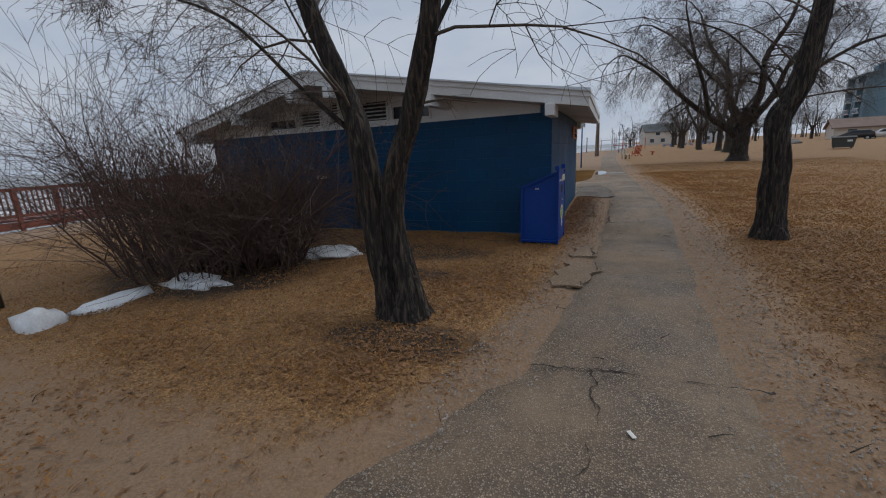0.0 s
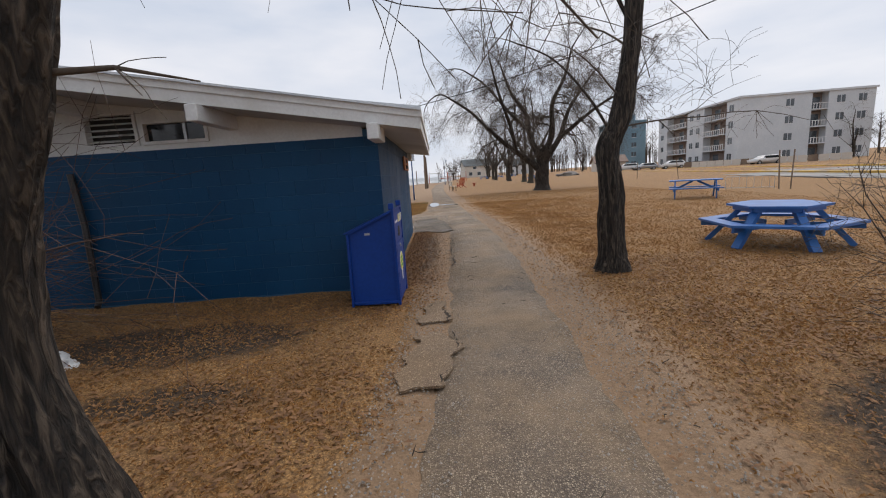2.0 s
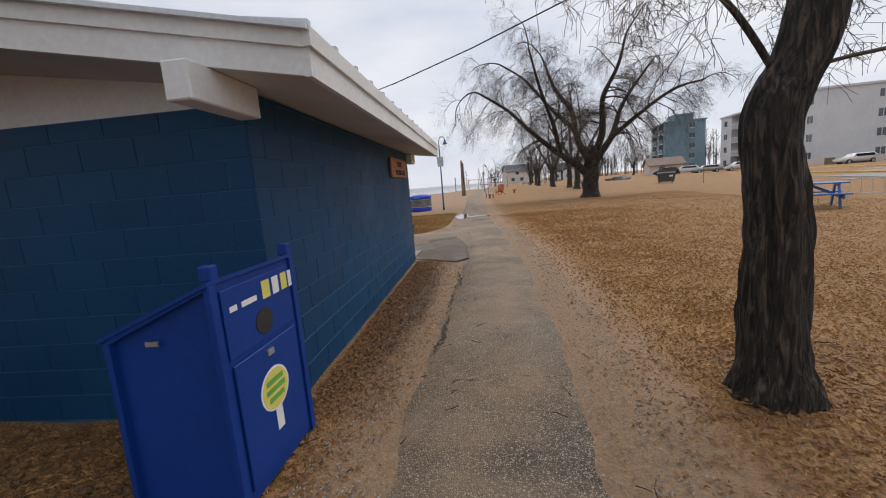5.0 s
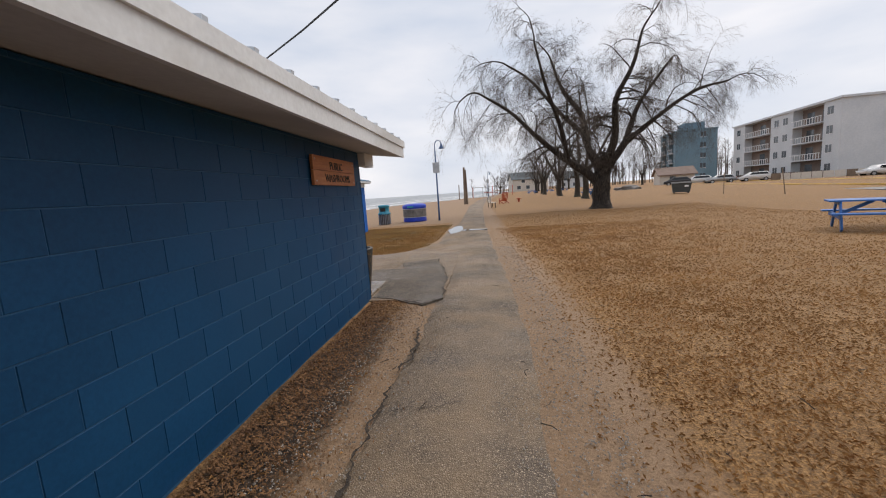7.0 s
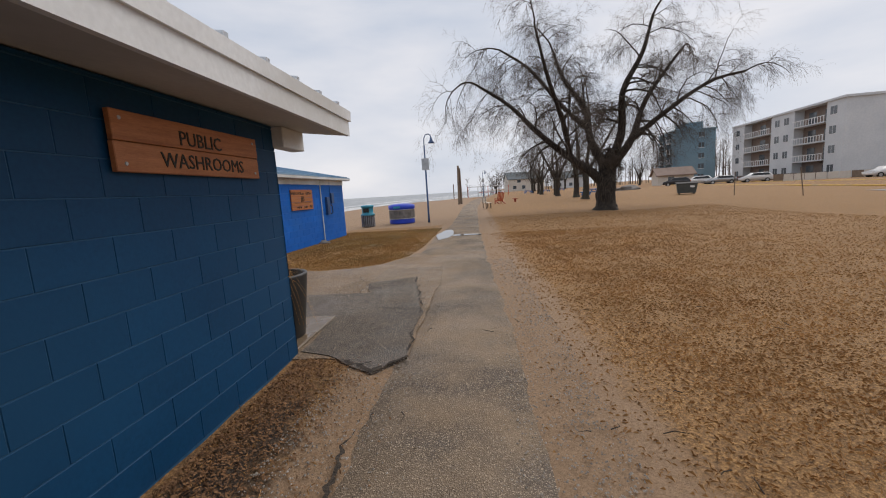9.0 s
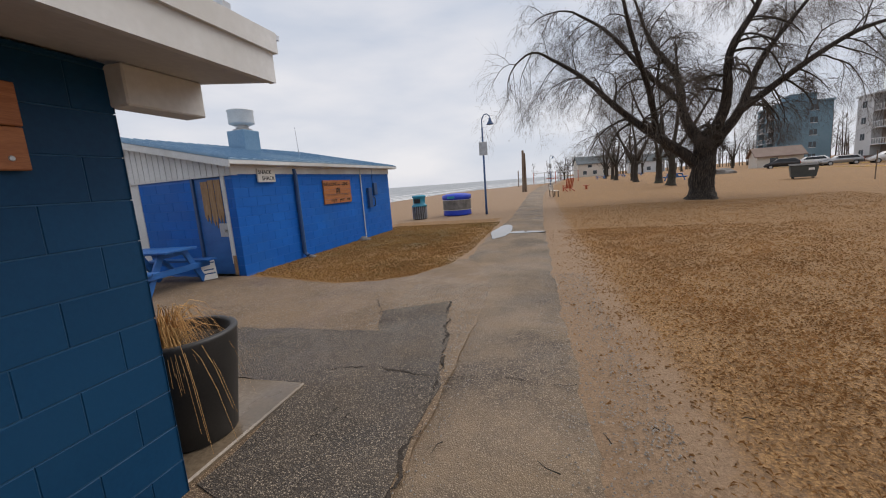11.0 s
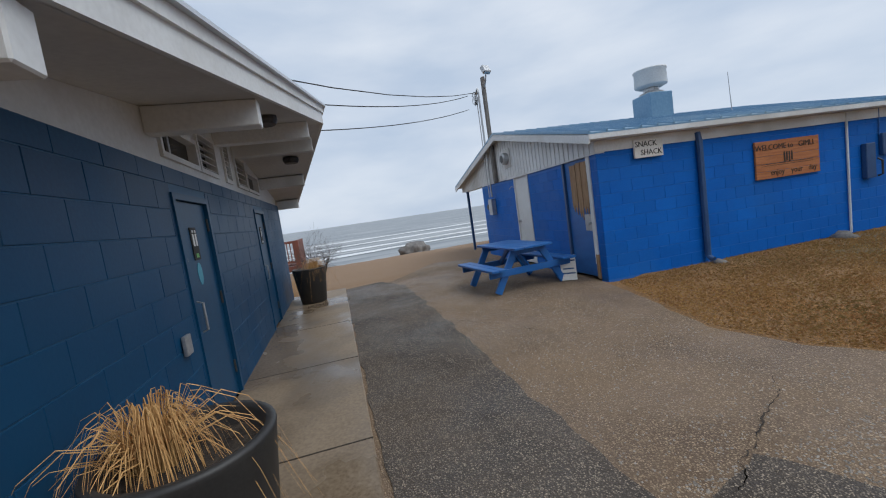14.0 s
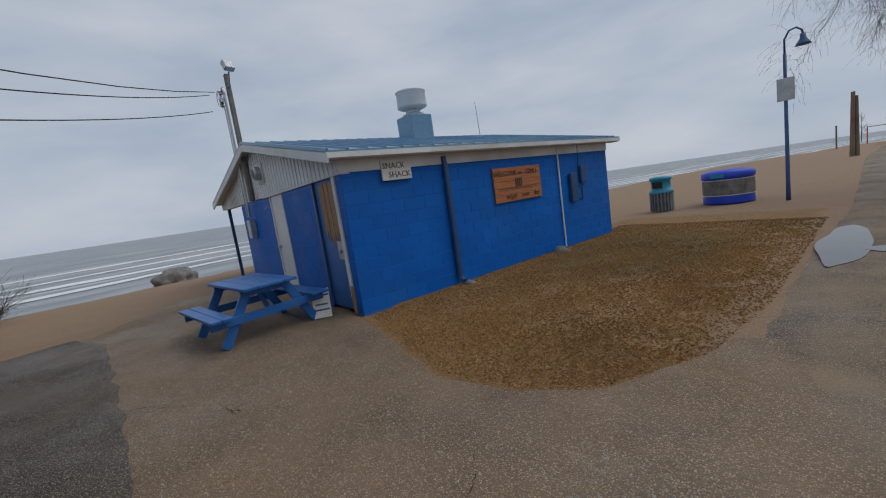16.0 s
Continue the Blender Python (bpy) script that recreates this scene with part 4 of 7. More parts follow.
def plank_sign(name, label, m, w, h, boards, words, material=SIGNWOOD):
    """A sign of boards with lettering, facing +x of its pose's -y."""
    s = thing(name, label, "sign", m)
    for i in range(boards):
        z0 = -h / 2 + h * i / boards
        part("plank", box(bmesh.new(), -w / 2 + 0.004 * (i % 2), w / 2 - 0.003 * ((i + 1) % 2), -0.035, 0, z0 + 0.002, z0 + h / boards - 0.002, 0.004), material, s)
    for text, size, x, z in words:
        for k, word in enumerate(text.split()):
            at = sum(len(q) + 1 for q in text.split()[:k]) + len(word) / 2 - len(text) / 2
            letters(word, size, INK, pose(x + at * size * 0.56, -0.037, z, 90), s)
    return s


ws = plank_sign("washroom_sign", "orange-stained cedar board sign lettered PUBLIC WASHROOMS", pose(E0 + 0.006, 13.82, 1.91, 0, 0, 90), 1.36, 0.33, 2, [("PUBLIC", 0.13, 0.0, 0.06), ("WASHROOMS", 0.13, 0.04, -0.085)])
for x in (-0.62, 0.62):
    for z in (-0.12, 0.12):
        part("screw", lathe(bmesh.new(), [(0.012, 0), (0.009, 0.004)], 8), GALV, ws).matrix_basis = pose(x, -0.035, z, 90)

tagged(part("downpipe", tube(bmesh.new(), [(-4.36, S0 - 0.05, 1.9), (-4.32, S0 - 0.05, 1.2), (-4.36, S0 - 0.05, 0.1), (-4.34, S0 - 0.12, 0.03)], 0.04, 10), DARKMETAL), "thin dark pipe against the washroom wall", "downpipe")

# ---- snack shack ----
before_shack = set(scene.objects)
KE, KW, KS, KN = -4.33, -10.3, 20.19, 27.45
KR, KEV, KWV = -8.15, -4.1, -12.6
KTOP, K_S, K_N = 2.09, 19.95, 27.75
k_e = wall_box("wall_shack_east", KE - 0.2, KE - 0.012, KS + 0.012, KN, -0.1, 2.28, BLUEJ, "bright blue painted block wall of the snack shack")
k_n = wall_box("wall_shack_north", KW, KE - 0.2, KN - 0.2, KN, -0.1, 2.28, BLUE, "bright blue painted block wall of the snack shack")
k_w = wall_box("wall_shack_west", KW, KW + 0.2, KS + 0.2, KN - 0.2, -0.1, 2.28, BLUE, "bright blue painted block wall of the snack shack")
SD, WD = (-5.44, -4.53), (-7.78, -6.97)
bm = bmesh.new()
for a, b, z in ((KW, WD[0], -0.1), (WD[0], WD[1], 2.08), (WD[1], SD[0], -0.1), (SD[0], SD[1], 2.06), (SD[1], KE - 0.2, -0.1)):
    box(bm, a, b, KS + 0.012, KS + 0.2, z, KTOP)
k_s = tagged(part("wall_shack_south", bm, BLUEJ), "bright blue painted block wall of the snack shack", "wall", kind="structure")
wall_box("floor_shack", KW + 0.2, KE - 0.2, KS + 0.2, KN - 0.2, -0.1, 0.02, CONCRETE, "plain concrete floor inside the shack")
clad(k_e, (KE - 0.012, KS, 0), (0, 1), KN - KS, KTOP, BLUE, course=0.2)
clad(k_s, (KW, KS + 0.012, 0), (1, 0), KE - KW, KTOP - 0.1, BLUE, [(WD[0] - KW, WD[1] - KW, -1, 3), (SD[0] - KW, SD[1] - KW, -1, 3)], course=0.2)


def k_under(x):
    return 2.28 + 0.212 * (KEV - x if x > KR else KEV - KR - (KR - x))


bm = bmesh.new()
for a, b in ((KWV + 0.15, KR), (KR, KE)):
    v = [bm.verts.new(p) for yy in (KS - 0.03, KS + 0.16) for p in ((a, yy, min(2.04, k_under(a) - 0.06)), (b, yy, 2.06), (b, yy, k_under(b) - 0.003), (a, yy, k_under(a) - 0.003))]
    for q in ((0, 1, 2, 3), (7, 6, 5, 4), (0, 4, 5, 1), (1, 5, 6, 2), (2, 6, 7, 3), (3, 7, 4, 0)):
        bm.faces.new([v[i] for i in q])
k_g = tagged(part("wall_shack_gable", bm, WHITE), "white vertical-board gable of the snack shack", "wall", kind="structure")
x = KE - 0.12
while x > KWV + 0.3:
    part("batten", box(bmesh.new(), x - 0.012, x + 0.012, KS - 0.042, KS - 0.028, min(2.07, k_under(x) - 0.05), k_under(x) - 0.02), WHITE, k_g)
    x -= 0.16
tagged(part("ceiling_shack", box(bmesh.new(), KW + 0.2, KE - 0.2, KS + 0.2, KN - 0.2, 2.1, 2.12), SOFFIT), "plain ceiling of the shack", "ceiling", kind="structure")
k_roof = thing("roof_shack", "low-pitched blue-grey ribbed metal roof with white trim", "roof", kind="structure")
bm = bmesh.new()
for x0, x1 in ((KR, KEV), (KWV, KR)):
    slab(bm, [(x0, K_S, k_under(x0) + 0.09), (x1, K_S, k_under(x1) + 0.09), (x1, K_N, k_under(x1) + 0.09), (x0, K_N, k_under(x0) + 0.09)], 0.025)
part("roof_sheet", bm, BLUEROOF, k_roof)
bm = bmesh.new()
for x0, x1 in ((KR, KEV - 0.03), (KWV + 0.03, KR)):
    slab(bm, [(x0, K_S + 0.03, k_under(x0) + 0.062), (x1, K_S + 0.03, k_under(x1) + 0.062), (x1, K_N - 0.03, k_under(x1) + 0.062), (x0, K_N - 0.03, k_under(x0) + 0.062)], 0.06)
part("roof_deck", bm, SOFFIT, k_roof)
y = K_S + 0.02
while y < K_N:
    for x0, x1 in ((KR, KEV + 0.01), (KWV - 0.01, KR)):
        part("rib", bar(bmesh.new(), (x0, y, k_under(x0) + 0.1), (x1, y, k_under(x1) + 0.1), 0.03, 0.026), BLUEROOF, k_roof)
    y += 0.3
part("fascia", box(bmesh.new(), KEV - 0.02, KEV + 0.012, K_S, K_N, 2.265, 2.34), WHITE, k_roof, "white eave trim")
part("frieze", box(bmesh.new(), KE - 0.005, KE + 0.02, KS - 0.02, KN, 2.08, 2.31), WHITE, k_roof, "white painted frieze board under the eave")
part("soffit", box(bmesh.new(), KE + 0.02, KEV - 0.02, K_S + 0.03, K_N - 0.03, 2.25, 2.265), SOFFIT, k_roof)
for a, b in ((KR, KEV), (KWV, KR)):
    part("barge_board", bar(bmesh.new(), (a, K_S + 0.01, k_under(a) - 0.015), (b, K_S + 0.01, k_under(b) - 0.015), 0.03, 0.13), WHITE, k_roof, "white gable trim board")
for y in (KS + 0.05, 23.4, 26.7):
    p = tagged(part("porch_post", box(bmesh.new(), -12.26, -12.18, y, y + 0.08, -0.3, k_under(-12.2), 0.006), LAMPBLUE), "dark blue porch post under the shack roof", "post")
    p["group"] = "porch posts"

exh = thing("exhaust_fan", "blue-based white drum exhaust fan on the shack roof", "exhaust fan", pose(-7.35, 23.9, -0.12))
part("curb", box(bmesh.new(), -0.32, 0.32, -0.32, 0.32, 3.05, 3.72, 0.02), BLUEROOF, exh, "blue-grey metal roof curb")
part("neck", lathe(bmesh.new(), [(0.28, 3.72), (0.28, 3.76), (0.18, 3.8), (0.18, 3.9)], 20), GALV, exh)
part("drum", lathe(bmesh.new(), [(0.24, 3.88), (0.36, 3.93), (0.37, 3.95), (0.36, 4.27), (0.38, 4.29), (0.38, 4.32), (0.3, 4.31)], 28), WHITE, exh, "weathered white fan drum", True)
part("bracket", box(bmesh.new(), -0.36, -0.33, -0.03, 0.03, 3.4, 3.8), GALV, exh)
ant = tagged(part("antenna", tube(bmesh.new(), [(-6.4, 25.2, 2.7), (-6.45, 25.2, 3.75)], [0.012, 0.006], 6), GALV), "thin whip antenna on the shack roof", "antenna")

tagged(part("roof_vent", tube(bmesh.new(), [(KE + 0.02, 22.1, 2.2), (KE + 0.05, 22.1, 2.05), (KE + 0.05, 22.1, 0.12), (KE + 0.14, 22.1, 0.05)], [0.05, 0.05, 0.05, 0.05], 8), LAMPBLUE), "dark blue painted downpipe on the shack wall", "downpipe").name = "downpipe"
tagged(part("conduit", tube(bmesh.new(), [(KE + 0.02, 25.35, 2.25), (KE + 0.02, 25.35, 0.02)], 0.02, 8), WHITE), "thin white conduit on the shack wall", "conduit")
tagged(part("conduit", tube(bmesh.new(), [(KE + 0.015, 26.15, 2.25), (KE + 0.015, 26.15, 1.75)], 0.012, 8), BLUED), "thin blue conduit above the utility boxes", "conduit")
ub = thing("utility_box", "blue painted utility boxes with a valve handle", "utility box", pose(KE, 25.95, -0.12))
part("case", box(bmesh.new(), 0.002, 0.09, -0.25, -0.02, 1.1, 1.75, 0.01), LAMPBLUE, ub)
part("case", box(bmesh.new(), 0.002, 0.07, 0.2, 0.42, 1.5, 1.9, 0.01), LAMPBLUE, ub)
part("handle", tube(bmesh.new(), [(0.05, 0.08, 1.45), (0.12, 0.08, 1.4), (0.12, 0.08, 1.15), (0.05, 0.08, 1.12)], 0.018, 8), DARKMETAL, ub, "dark bent valve handle")

plank_sign("snack_sign", "small white board sign lettered SNACK SHACK", pose(KE + 0.024, 21.12, 2.05, 0, 0, 90), 0.54, 0.3, 1, [("SNACK", 0.125, -0.05, 0.065), ("SHACK", 0.125, 0.04, -0.07)], BOARD)
wel = plank_sign("welcome_sign", "orange-stained plank sign lettered in dark script", pose(KE + 0.004, 23.95, 1.58, 0, 0, 90), 1.42, 0.66, 5, [("WELCOME to GIMLI", 0.14, -0.02, 0.21), ("enjoy your day", 0.14, 0.1, -0.23)])
for i in range(4):
    part("carved_post", box(bmesh.new(), -0.1 + i * 0.055, -0.07 + i * 0.055, -0.04, -0.034, -0.07 + 0.02 * (i % 2), 0.11), INK, wel)
for z in (-0.08, -0.11):
    part("carved_line", box(bmesh.new(), -0.6, 0.55, -0.038, -0.034, z, z + 0.008), INK, wel)

kd = tagged(new("door_3"), "battered blue wooden door with torn plywood in its upper panel", "door", kind="structure")
# left jamb: the shadow at the door's edge is put in as dark blue
part("door_jamb", box(bmesh.new(), SD[0], SD[0] + 0.06, KS - 0.01, KS + 0.15, 0.0, 2.06), LAMPBLUE, kd, "door jamb with the shade on it coloured dark blue")
part("door_frame", box(bmesh.new(), SD[1] - 0.09, SD[1], KS - 0.012, KS + 0.15, 0.25, 2.06), WHITE, kd, "chipped white door frame")
part("door_leaf", box(bmesh.new(), SD[0] + 0.063, SD[1] - 0.093, KS + 0.03, KS + 0.075, 0.02, 2.05, 0.004), BLUED, kd)
for x0, x1, z0, z1 in ((-5.2, -5.02, 1.15, 1.98), (-5.0, -4.86, 1.05, 2.0), (-4.84, -4.68, 1.12, 2.0)):
    bm = bmesh.new()
    w = x1 - x0
    slab(bm, [(x0, z0 + 0.12, 0.0), (x0 + w * 0.3, z0, 0.0), (x0 + w * 0.5, z0 + 0.15, 0.0), (x0 + w * 0.75, z0 - 0.05, 0.0), (x1, z0 + 0.2, 0.0), (x1, z1, 0.0), (x0, z1, 0.0)], 0.012)
    bm.transform(Matrix.Translation((0, KS + 0.016, 0)) @ Matrix.Rotation(radians(90), 4, "X"))
    part("torn_panel", bm, PLY, kd, "torn bare plywood strip")
part("lock_plate", box(bmesh.new(), -4.86, -4.66, KS + 0.018, KS + 0.029, 0.82, 1.1), GALV, kd, "grey steel lock plate")
part("knob", lathe(bmesh.new(), [(0.02, 0), (0.02, 0.03), (0.035, 0.05), (0.03, 0.07)], 12), GALV, kd).matrix_basis = pose(-4.68, KS + 0.018, 0.95, 90)
part("broken_jamb", box(bmesh.new(), SD[1] - 0.07, SD[1] + 0.01, KS - 0.02, KS + 0.05, 0.0, 0.42, 0.01), PLY, kd, "broken bare wood at the jamb's foot")
wd = tagged(new("door_4"), "closed white painted door of the snack shack", "door", kind="structure")
part("door_leaf", box(bmesh.new(), WD[0] + 0.05, WD[1] - 0.05, KS + 0.02, KS + 0.065, 0.02, 2.05, 0.004), WHITE, wd)
part("door_frame", box(box(bmesh.new(), WD[0], WD[0] + 0.048, KS - 0.006, KS + 0.14, 0.0, 2.08), WD[1] - 0.048, WD[1], KS - 0.006, KS + 0.14, 0.0, 2.08), WHITE, wd)
part("knob", lathe(bmesh.new(), [(0.035, 0), (0.035, 0.012), (0.015, 0.02), (0.033, 0.05), (0.025, 0.07)], 12), GALV, wd).matrix_basis = pose(WD[0] + 0.13, KS + 0.02, 1.0, 90)
part("hook", tube(bmesh.new(), [(WD[0] + 0.05, KS - 0.01, 1.8), (WD[0] + 0.05, KS - 0.08, 1.86), (WD[0] + 0.02, KS - 0.14, 1.8)], 0.008, 6), GALV, wd)

gv = thing("gable_vent_fan", "square grey vent with a round hood on the gable", "vent", pose(-7.9, KS - 0.03, 2.55))
part("plate", box(bmesh.new(), -0.19, 0.19, -0.03, 0, -0.22, 0.22, 0.006), SOFFIT, gv)
part("hood", lathe(bmesh.new(), [(0.14, 0), (0.14, 0.1), (0.11, 0.13)], 18), GALV, gv).matrix_basis = pose(0, -0.03, 0, 90)
part("opening", lathe(bmesh.new(), [(0.095, 0), (0.095, 0.004)], 18), DARKMETAL, gv).matrix_basis = pose(0, -0.16, 0, 90)

mast = thing("service_mast", "weathered wooden service mast with floodlight and wires", "utility mast", pose(-8.75, KS - 0.09, 0))
part("mast_pole", box(bmesh.new(), -0.055, 0.055, -0.05, 0.04, 2.05, 4.8, 0.012), ROCK, mast, "weathered wooden upright")
part("floodlight_arm", tube(bmesh.new(), [(0.03, 0, 4.5), (0.25, -0.02, 4.62), (0.32, -0.02, 4.75)], 0.018, 8), GALV, mast)
fl = part("floodlight", box(bmesh.new(), -0.06, 0.06, -0.11, 0.11, -0.11, 0.11, 0.02), GALV, mast, "grey floodlight, unlit")
fl.matrix_basis = pose(0.34, -0.02, 4.86, 0, -30, 20)
for dx, top in ((-0.42, 4.55), (-0.62, 4.3)):
    part("conduit", tube(bmesh.new(), [(dx, -0.02, 1.7), (dx, -0.02, top), (dx - 0.03, -0.02, top + 0.1), (dx - 0.12, -0.02, top + 0.08), (dx - 0.16, -0.02, top - 0.02)], 0.028 if dx > -0.5 else 0.014, 8), GALV, mast, "grey service conduit")
for k in range(5):
    a = k * 1.3
    part("wire_loop", tube(bmesh.new(), [(-0.55 + 0.13 * math.cos(a + t) * (1 + 0.2 * k / 5), -0.04 - 0.02 * k, 4.42 + 0.17 * math.sin(a + t)) for t in np.linspace(0, 5, 14)], 0.006, 5), INK, mast, "looped black wire")
mb = thing("meter_box", "grey electric meter box with a round dark meter", "meter box", pose(-9.35, KS - 0.002, 1.42))
part("case", box(bmesh.new(), -0.14, 0.14, -0.13, 0, -0.22, 0.22, 0.01), GALV, mb)
part("meter", lathe(bmesh.new(), [(0.09, 0), (0.09, 0.06), (0.07, 0.1)], 16), DARKMETAL, mb, "dark round meter").matrix_basis = pose(-0.24, -0.02, 0, 90)


# the shack stands slightly askew to the washrooms
askew = Matrix.Translation((KE, KS, 0)) @ Matrix.Rotation(radians(-3.2), 4, "Z") @ Matrix.Translation((-KE, -KS, 0))
for ob in [o for o in scene.objects if o not in before_shack and not o.parent]:
    ob.matrix_basis = askew @ ob.matrix_basis


def cable(p, q, sag, r=0.008, label="black overhead cable from the mast to the washroom roof"):
    p, q = Vector(p), Vector(q)
    pts = [p.lerp(q, f) - Vector((0, 0, sag * 4 * f * (1 - f))) for f in np.linspace(0, 1, 24)]
    return tagged(part("overhead_cable", tube(bmesh.new(), pts, r, 5), INK), label, "cable")


cable((-9.3, KS - 0.1, 4.5), (RIDGE, N_EDGE + 0.88, 3.12), 0.12)
cable((-9.35, KS - 0.1, 4.15), (RIDGE - 0.3, N_EDGE + 0.8, 2.86), 0.1)
cable((-8.9, KS - 0.1, 4.45), (17.2, -1.6, 9.57), 3.5, label="black overhead cable sagging from the mast towards the street")

# ---- things near the washroom building ----
def recycling_bin():
    b = thing("recycling_bin", "tall blue sheet-metal recycling bin with a sloping top", "recycling bin", pose(-0.53, 8.17, 0, 0, 0, -2) @ Matrix.Diagonal((0.81, 0.93, 0.82, 1)))
    w, d = 0.72, 0.80
    prof = [(0, 0.0), (w, 0.0), (w, 1.42), (0.02, 1.12)]
    bm = bmesh.new()
    lo = [bm.verts.new((x, 0.03, z + 0.02)) for x, z in prof]
    hi = [bm.verts.new((x, d - 0.03, z + 0.02)) for x, z in prof]
    bm.faces.new(lo)
    bm.faces.new(hi[::-1])
    for i in range(4):
        j = (i + 1) % 4
        bm.faces.new((lo[j], lo[i], hi[i], hi[j]))
    part("body", bm, BINBLUE, b)
    for y in (0.0, d - 0.03):
        for (x0, z0), (x1, z1) in ((prof[1], prof[2]), (prof[3], prof[0]), (prof[2], prof[3]), ((0, 0.05), (w, 0.05))):
            part("rim", bar(bmesh.new(), (x0, y + 0.015, z0 + 0.01), (x1, y + 0.015, z1 + 0.01), 0.05, 0.04, 0.004), BINBLUE, b)
    part("lid", slab(bmesh.new(), [(-0.03, -0.02, 1.15), (w + 0.02, -0.02, 1.46), (w + 0.02, d + 0.02, 1.46), (-0.03, d + 0.02, 1.15)], 0.025), BINBLUE, b, "sloping blue metal lid")
    for y in (0.02, d - 0.06):
        part("hinge_lug", box(bmesh.new(), w - 0.06, w + 0.02, y, y + 0.06, 1.45, 1.54, 0.008), BINBLUE, b)
    front = part("front_panel", box(bmesh.new(), w + 0.002, w + 0.018, 0.08, d - 0.08, 0.1, 0.92, 0.004), BINBLUE, b, "blue hinged front panel")
    top = part("sign_panel", box(bmesh.new(), w + 0.002, w + 0.012, 0.07, d - 0.07, 0.96, 1.38, 0.003), BINBLUE, b)
    part("slot", lathe(bmesh.new(), [(0.085, 0), (0.085, 0.005)], 20), INK, top, "round dark drop hole").matrix_basis = pose(w + 0.012, d / 2, 1.08, 0, 90, 0)
    for i, (y0, y1, m) in enumerate(((0.12, 0.18, PLAQUE), (0.22, 0.36, PLAQUE), (0.42, 0.5, YELLOWS), (0.53, 0.6, PLAQUE), (0.63, 0.7, YELLOWS), (0.72, 0.77, PLAQUE))):
        part("label_bar", box(bmesh.new(), w + 0.012, w + 0.014, y0, y1, 1.235 if i < 2 else 1.22, 1.27 if i < 2 else 1.34), m, top, "printed pale label mark")
    st = part("sticker", lathe(bmesh.new(), [(0.15, 0), (0.15, 0.002)], 28), PLAQUE, front, "white-rimmed yellow and green round sticker")
    st.matrix_basis = pose(w + 0.018, d / 2, 0.6, 0, 90, 0)
    s2 = part("sticker", lathe(bmesh.new(), [(0.135, 0), (0.135, 0.002)], 28), YELLOWS, front)
    s2.matrix_basis = pose(w + 0.0205, d / 2, 0.6, 0, 90, 0)
    for z, a in ((0.66, 0.09), (0.60, 0.1), (0.54, 0.08)):
        part("sticker_bar", box(bmesh.new(), w + 0.0225, w + 0.024, d / 2 - a, d / 2 + a, z - 0.018, z + 0.018), GREENS, front)
    part("sticker_tail", box(bmesh.new(), w + 0.018, w + 0.02, d / 2 - 0.03, d / 2 + 0.04, 0.3, 0.45), PLAQUE, front)
    part("latch", box(bmesh.new(), w + 0.018, w + 0.03, d / 2 - 0.03, d / 2 + 0.03, 0.84, 0.88), GALV, front, "small steel latch")
    part("plate", box(bmesh.new(), 0.28, 0.36, -0.008, 0.0, 1.1, 1.13), GALV, b, "small grey maker's plate")
    return b


recycling_bin()


def picnic_table(m, label, length=1.5):
    t = thing("picnic_table", label, "picnic table", m, group="picnic tables")
    L = length / 2
    for i in range(4):
        part("top_board", box(bmesh.new(), -L, L, -0.36 + i * 0.182, -0.36 + i * 0.182 + 0.175, 0.71, 0.75, 0.006), BLUED, t)
    for s in (-1, 1):
        for k in range(2):
            y0 = s * (0.60 + 0.14 * k) - 0.066
            part("seat_board", box(bmesh.new(), -L, L, y0, y0 + 0.132, 0.41, 0.45, 0.006), BLUED, t)
        xe = s * (L - 0.22)
        for q in (-1, 1):
            part("leg", bar(bmesh.new(), (xe, q * 0.64, 0.02), (xe, q * 0.24, 0.71), 0.045, 0.12, 0.005), BLUED, t)
        part("seat_rail", box(bmesh.new(), xe + s * 0.024, xe + s * 0.064, -0.78, 0.78, 0.3, 0.41, 0.005), BLUED, t)
        part("top_rail", box(bmesh.new(), xe - 0.02, xe + 0.02, -0.34, 0.34, 0.62, 0.71, 0.004), BLUED, t)
        part("brace", bar(bmesh.new(), (xe, 0, 0.36), (s * 0.08, 0, 0.7), 0.04, 0.08, 0.004), BLUED, t)
    return t


def hex_table(m):
    t = thing("hexagonal_picnic_table", "blue painted six-sided picnic table with joined benches", "picnic table", m)
    def hexa(r, z):
        return [(r * math.cos(radians(60 * k)), r * math.sin(radians(60 * k)), z) for k in range(6)]
    for k in range(6):
        a, b = hexa(0.78, 0.75)[k], hexa(0.78, 0.75)[(k + 1) % 6]
        part("top_board", slab(bmesh.new(), [(0, 0, 0.75), a, b], 0.04), BLUED, t)
        o, p = hexa(1.24, 0.45), hexa(0.93, 0.45)
        j = (k + 1) % 6
        part("seat_board", slab(bmesh.new(), [p[k], o[k], o[j], p[j]], 0.045), BLUED, t)
        part("apron", bar(bmesh.new(), (*hexa(0.66, 0)[k][:2], 0.67), (*hexa(0.66, 0)[j][:2], 0.67), 0.035, 0.08), BLUED, t)
        c, s = math.cos(radians(60 * k)), math.sin(radians(60 * k))
        part("leg", bar(bmesh.new(), (1.08 * c, 1.08 * s, 0.0), (0.5 * c, 0.5 * s, 0.71), 0.14, 0.09, 0.005), BLUED, t)
        part("seat_rail", bar(bmesh.new(), (1.19 * c, 1.19 * s, 0.355), (0.3 * c, 0.3 * s, 0.355), 0.04, 0.1, 0.004), BLUED, t)
    return t


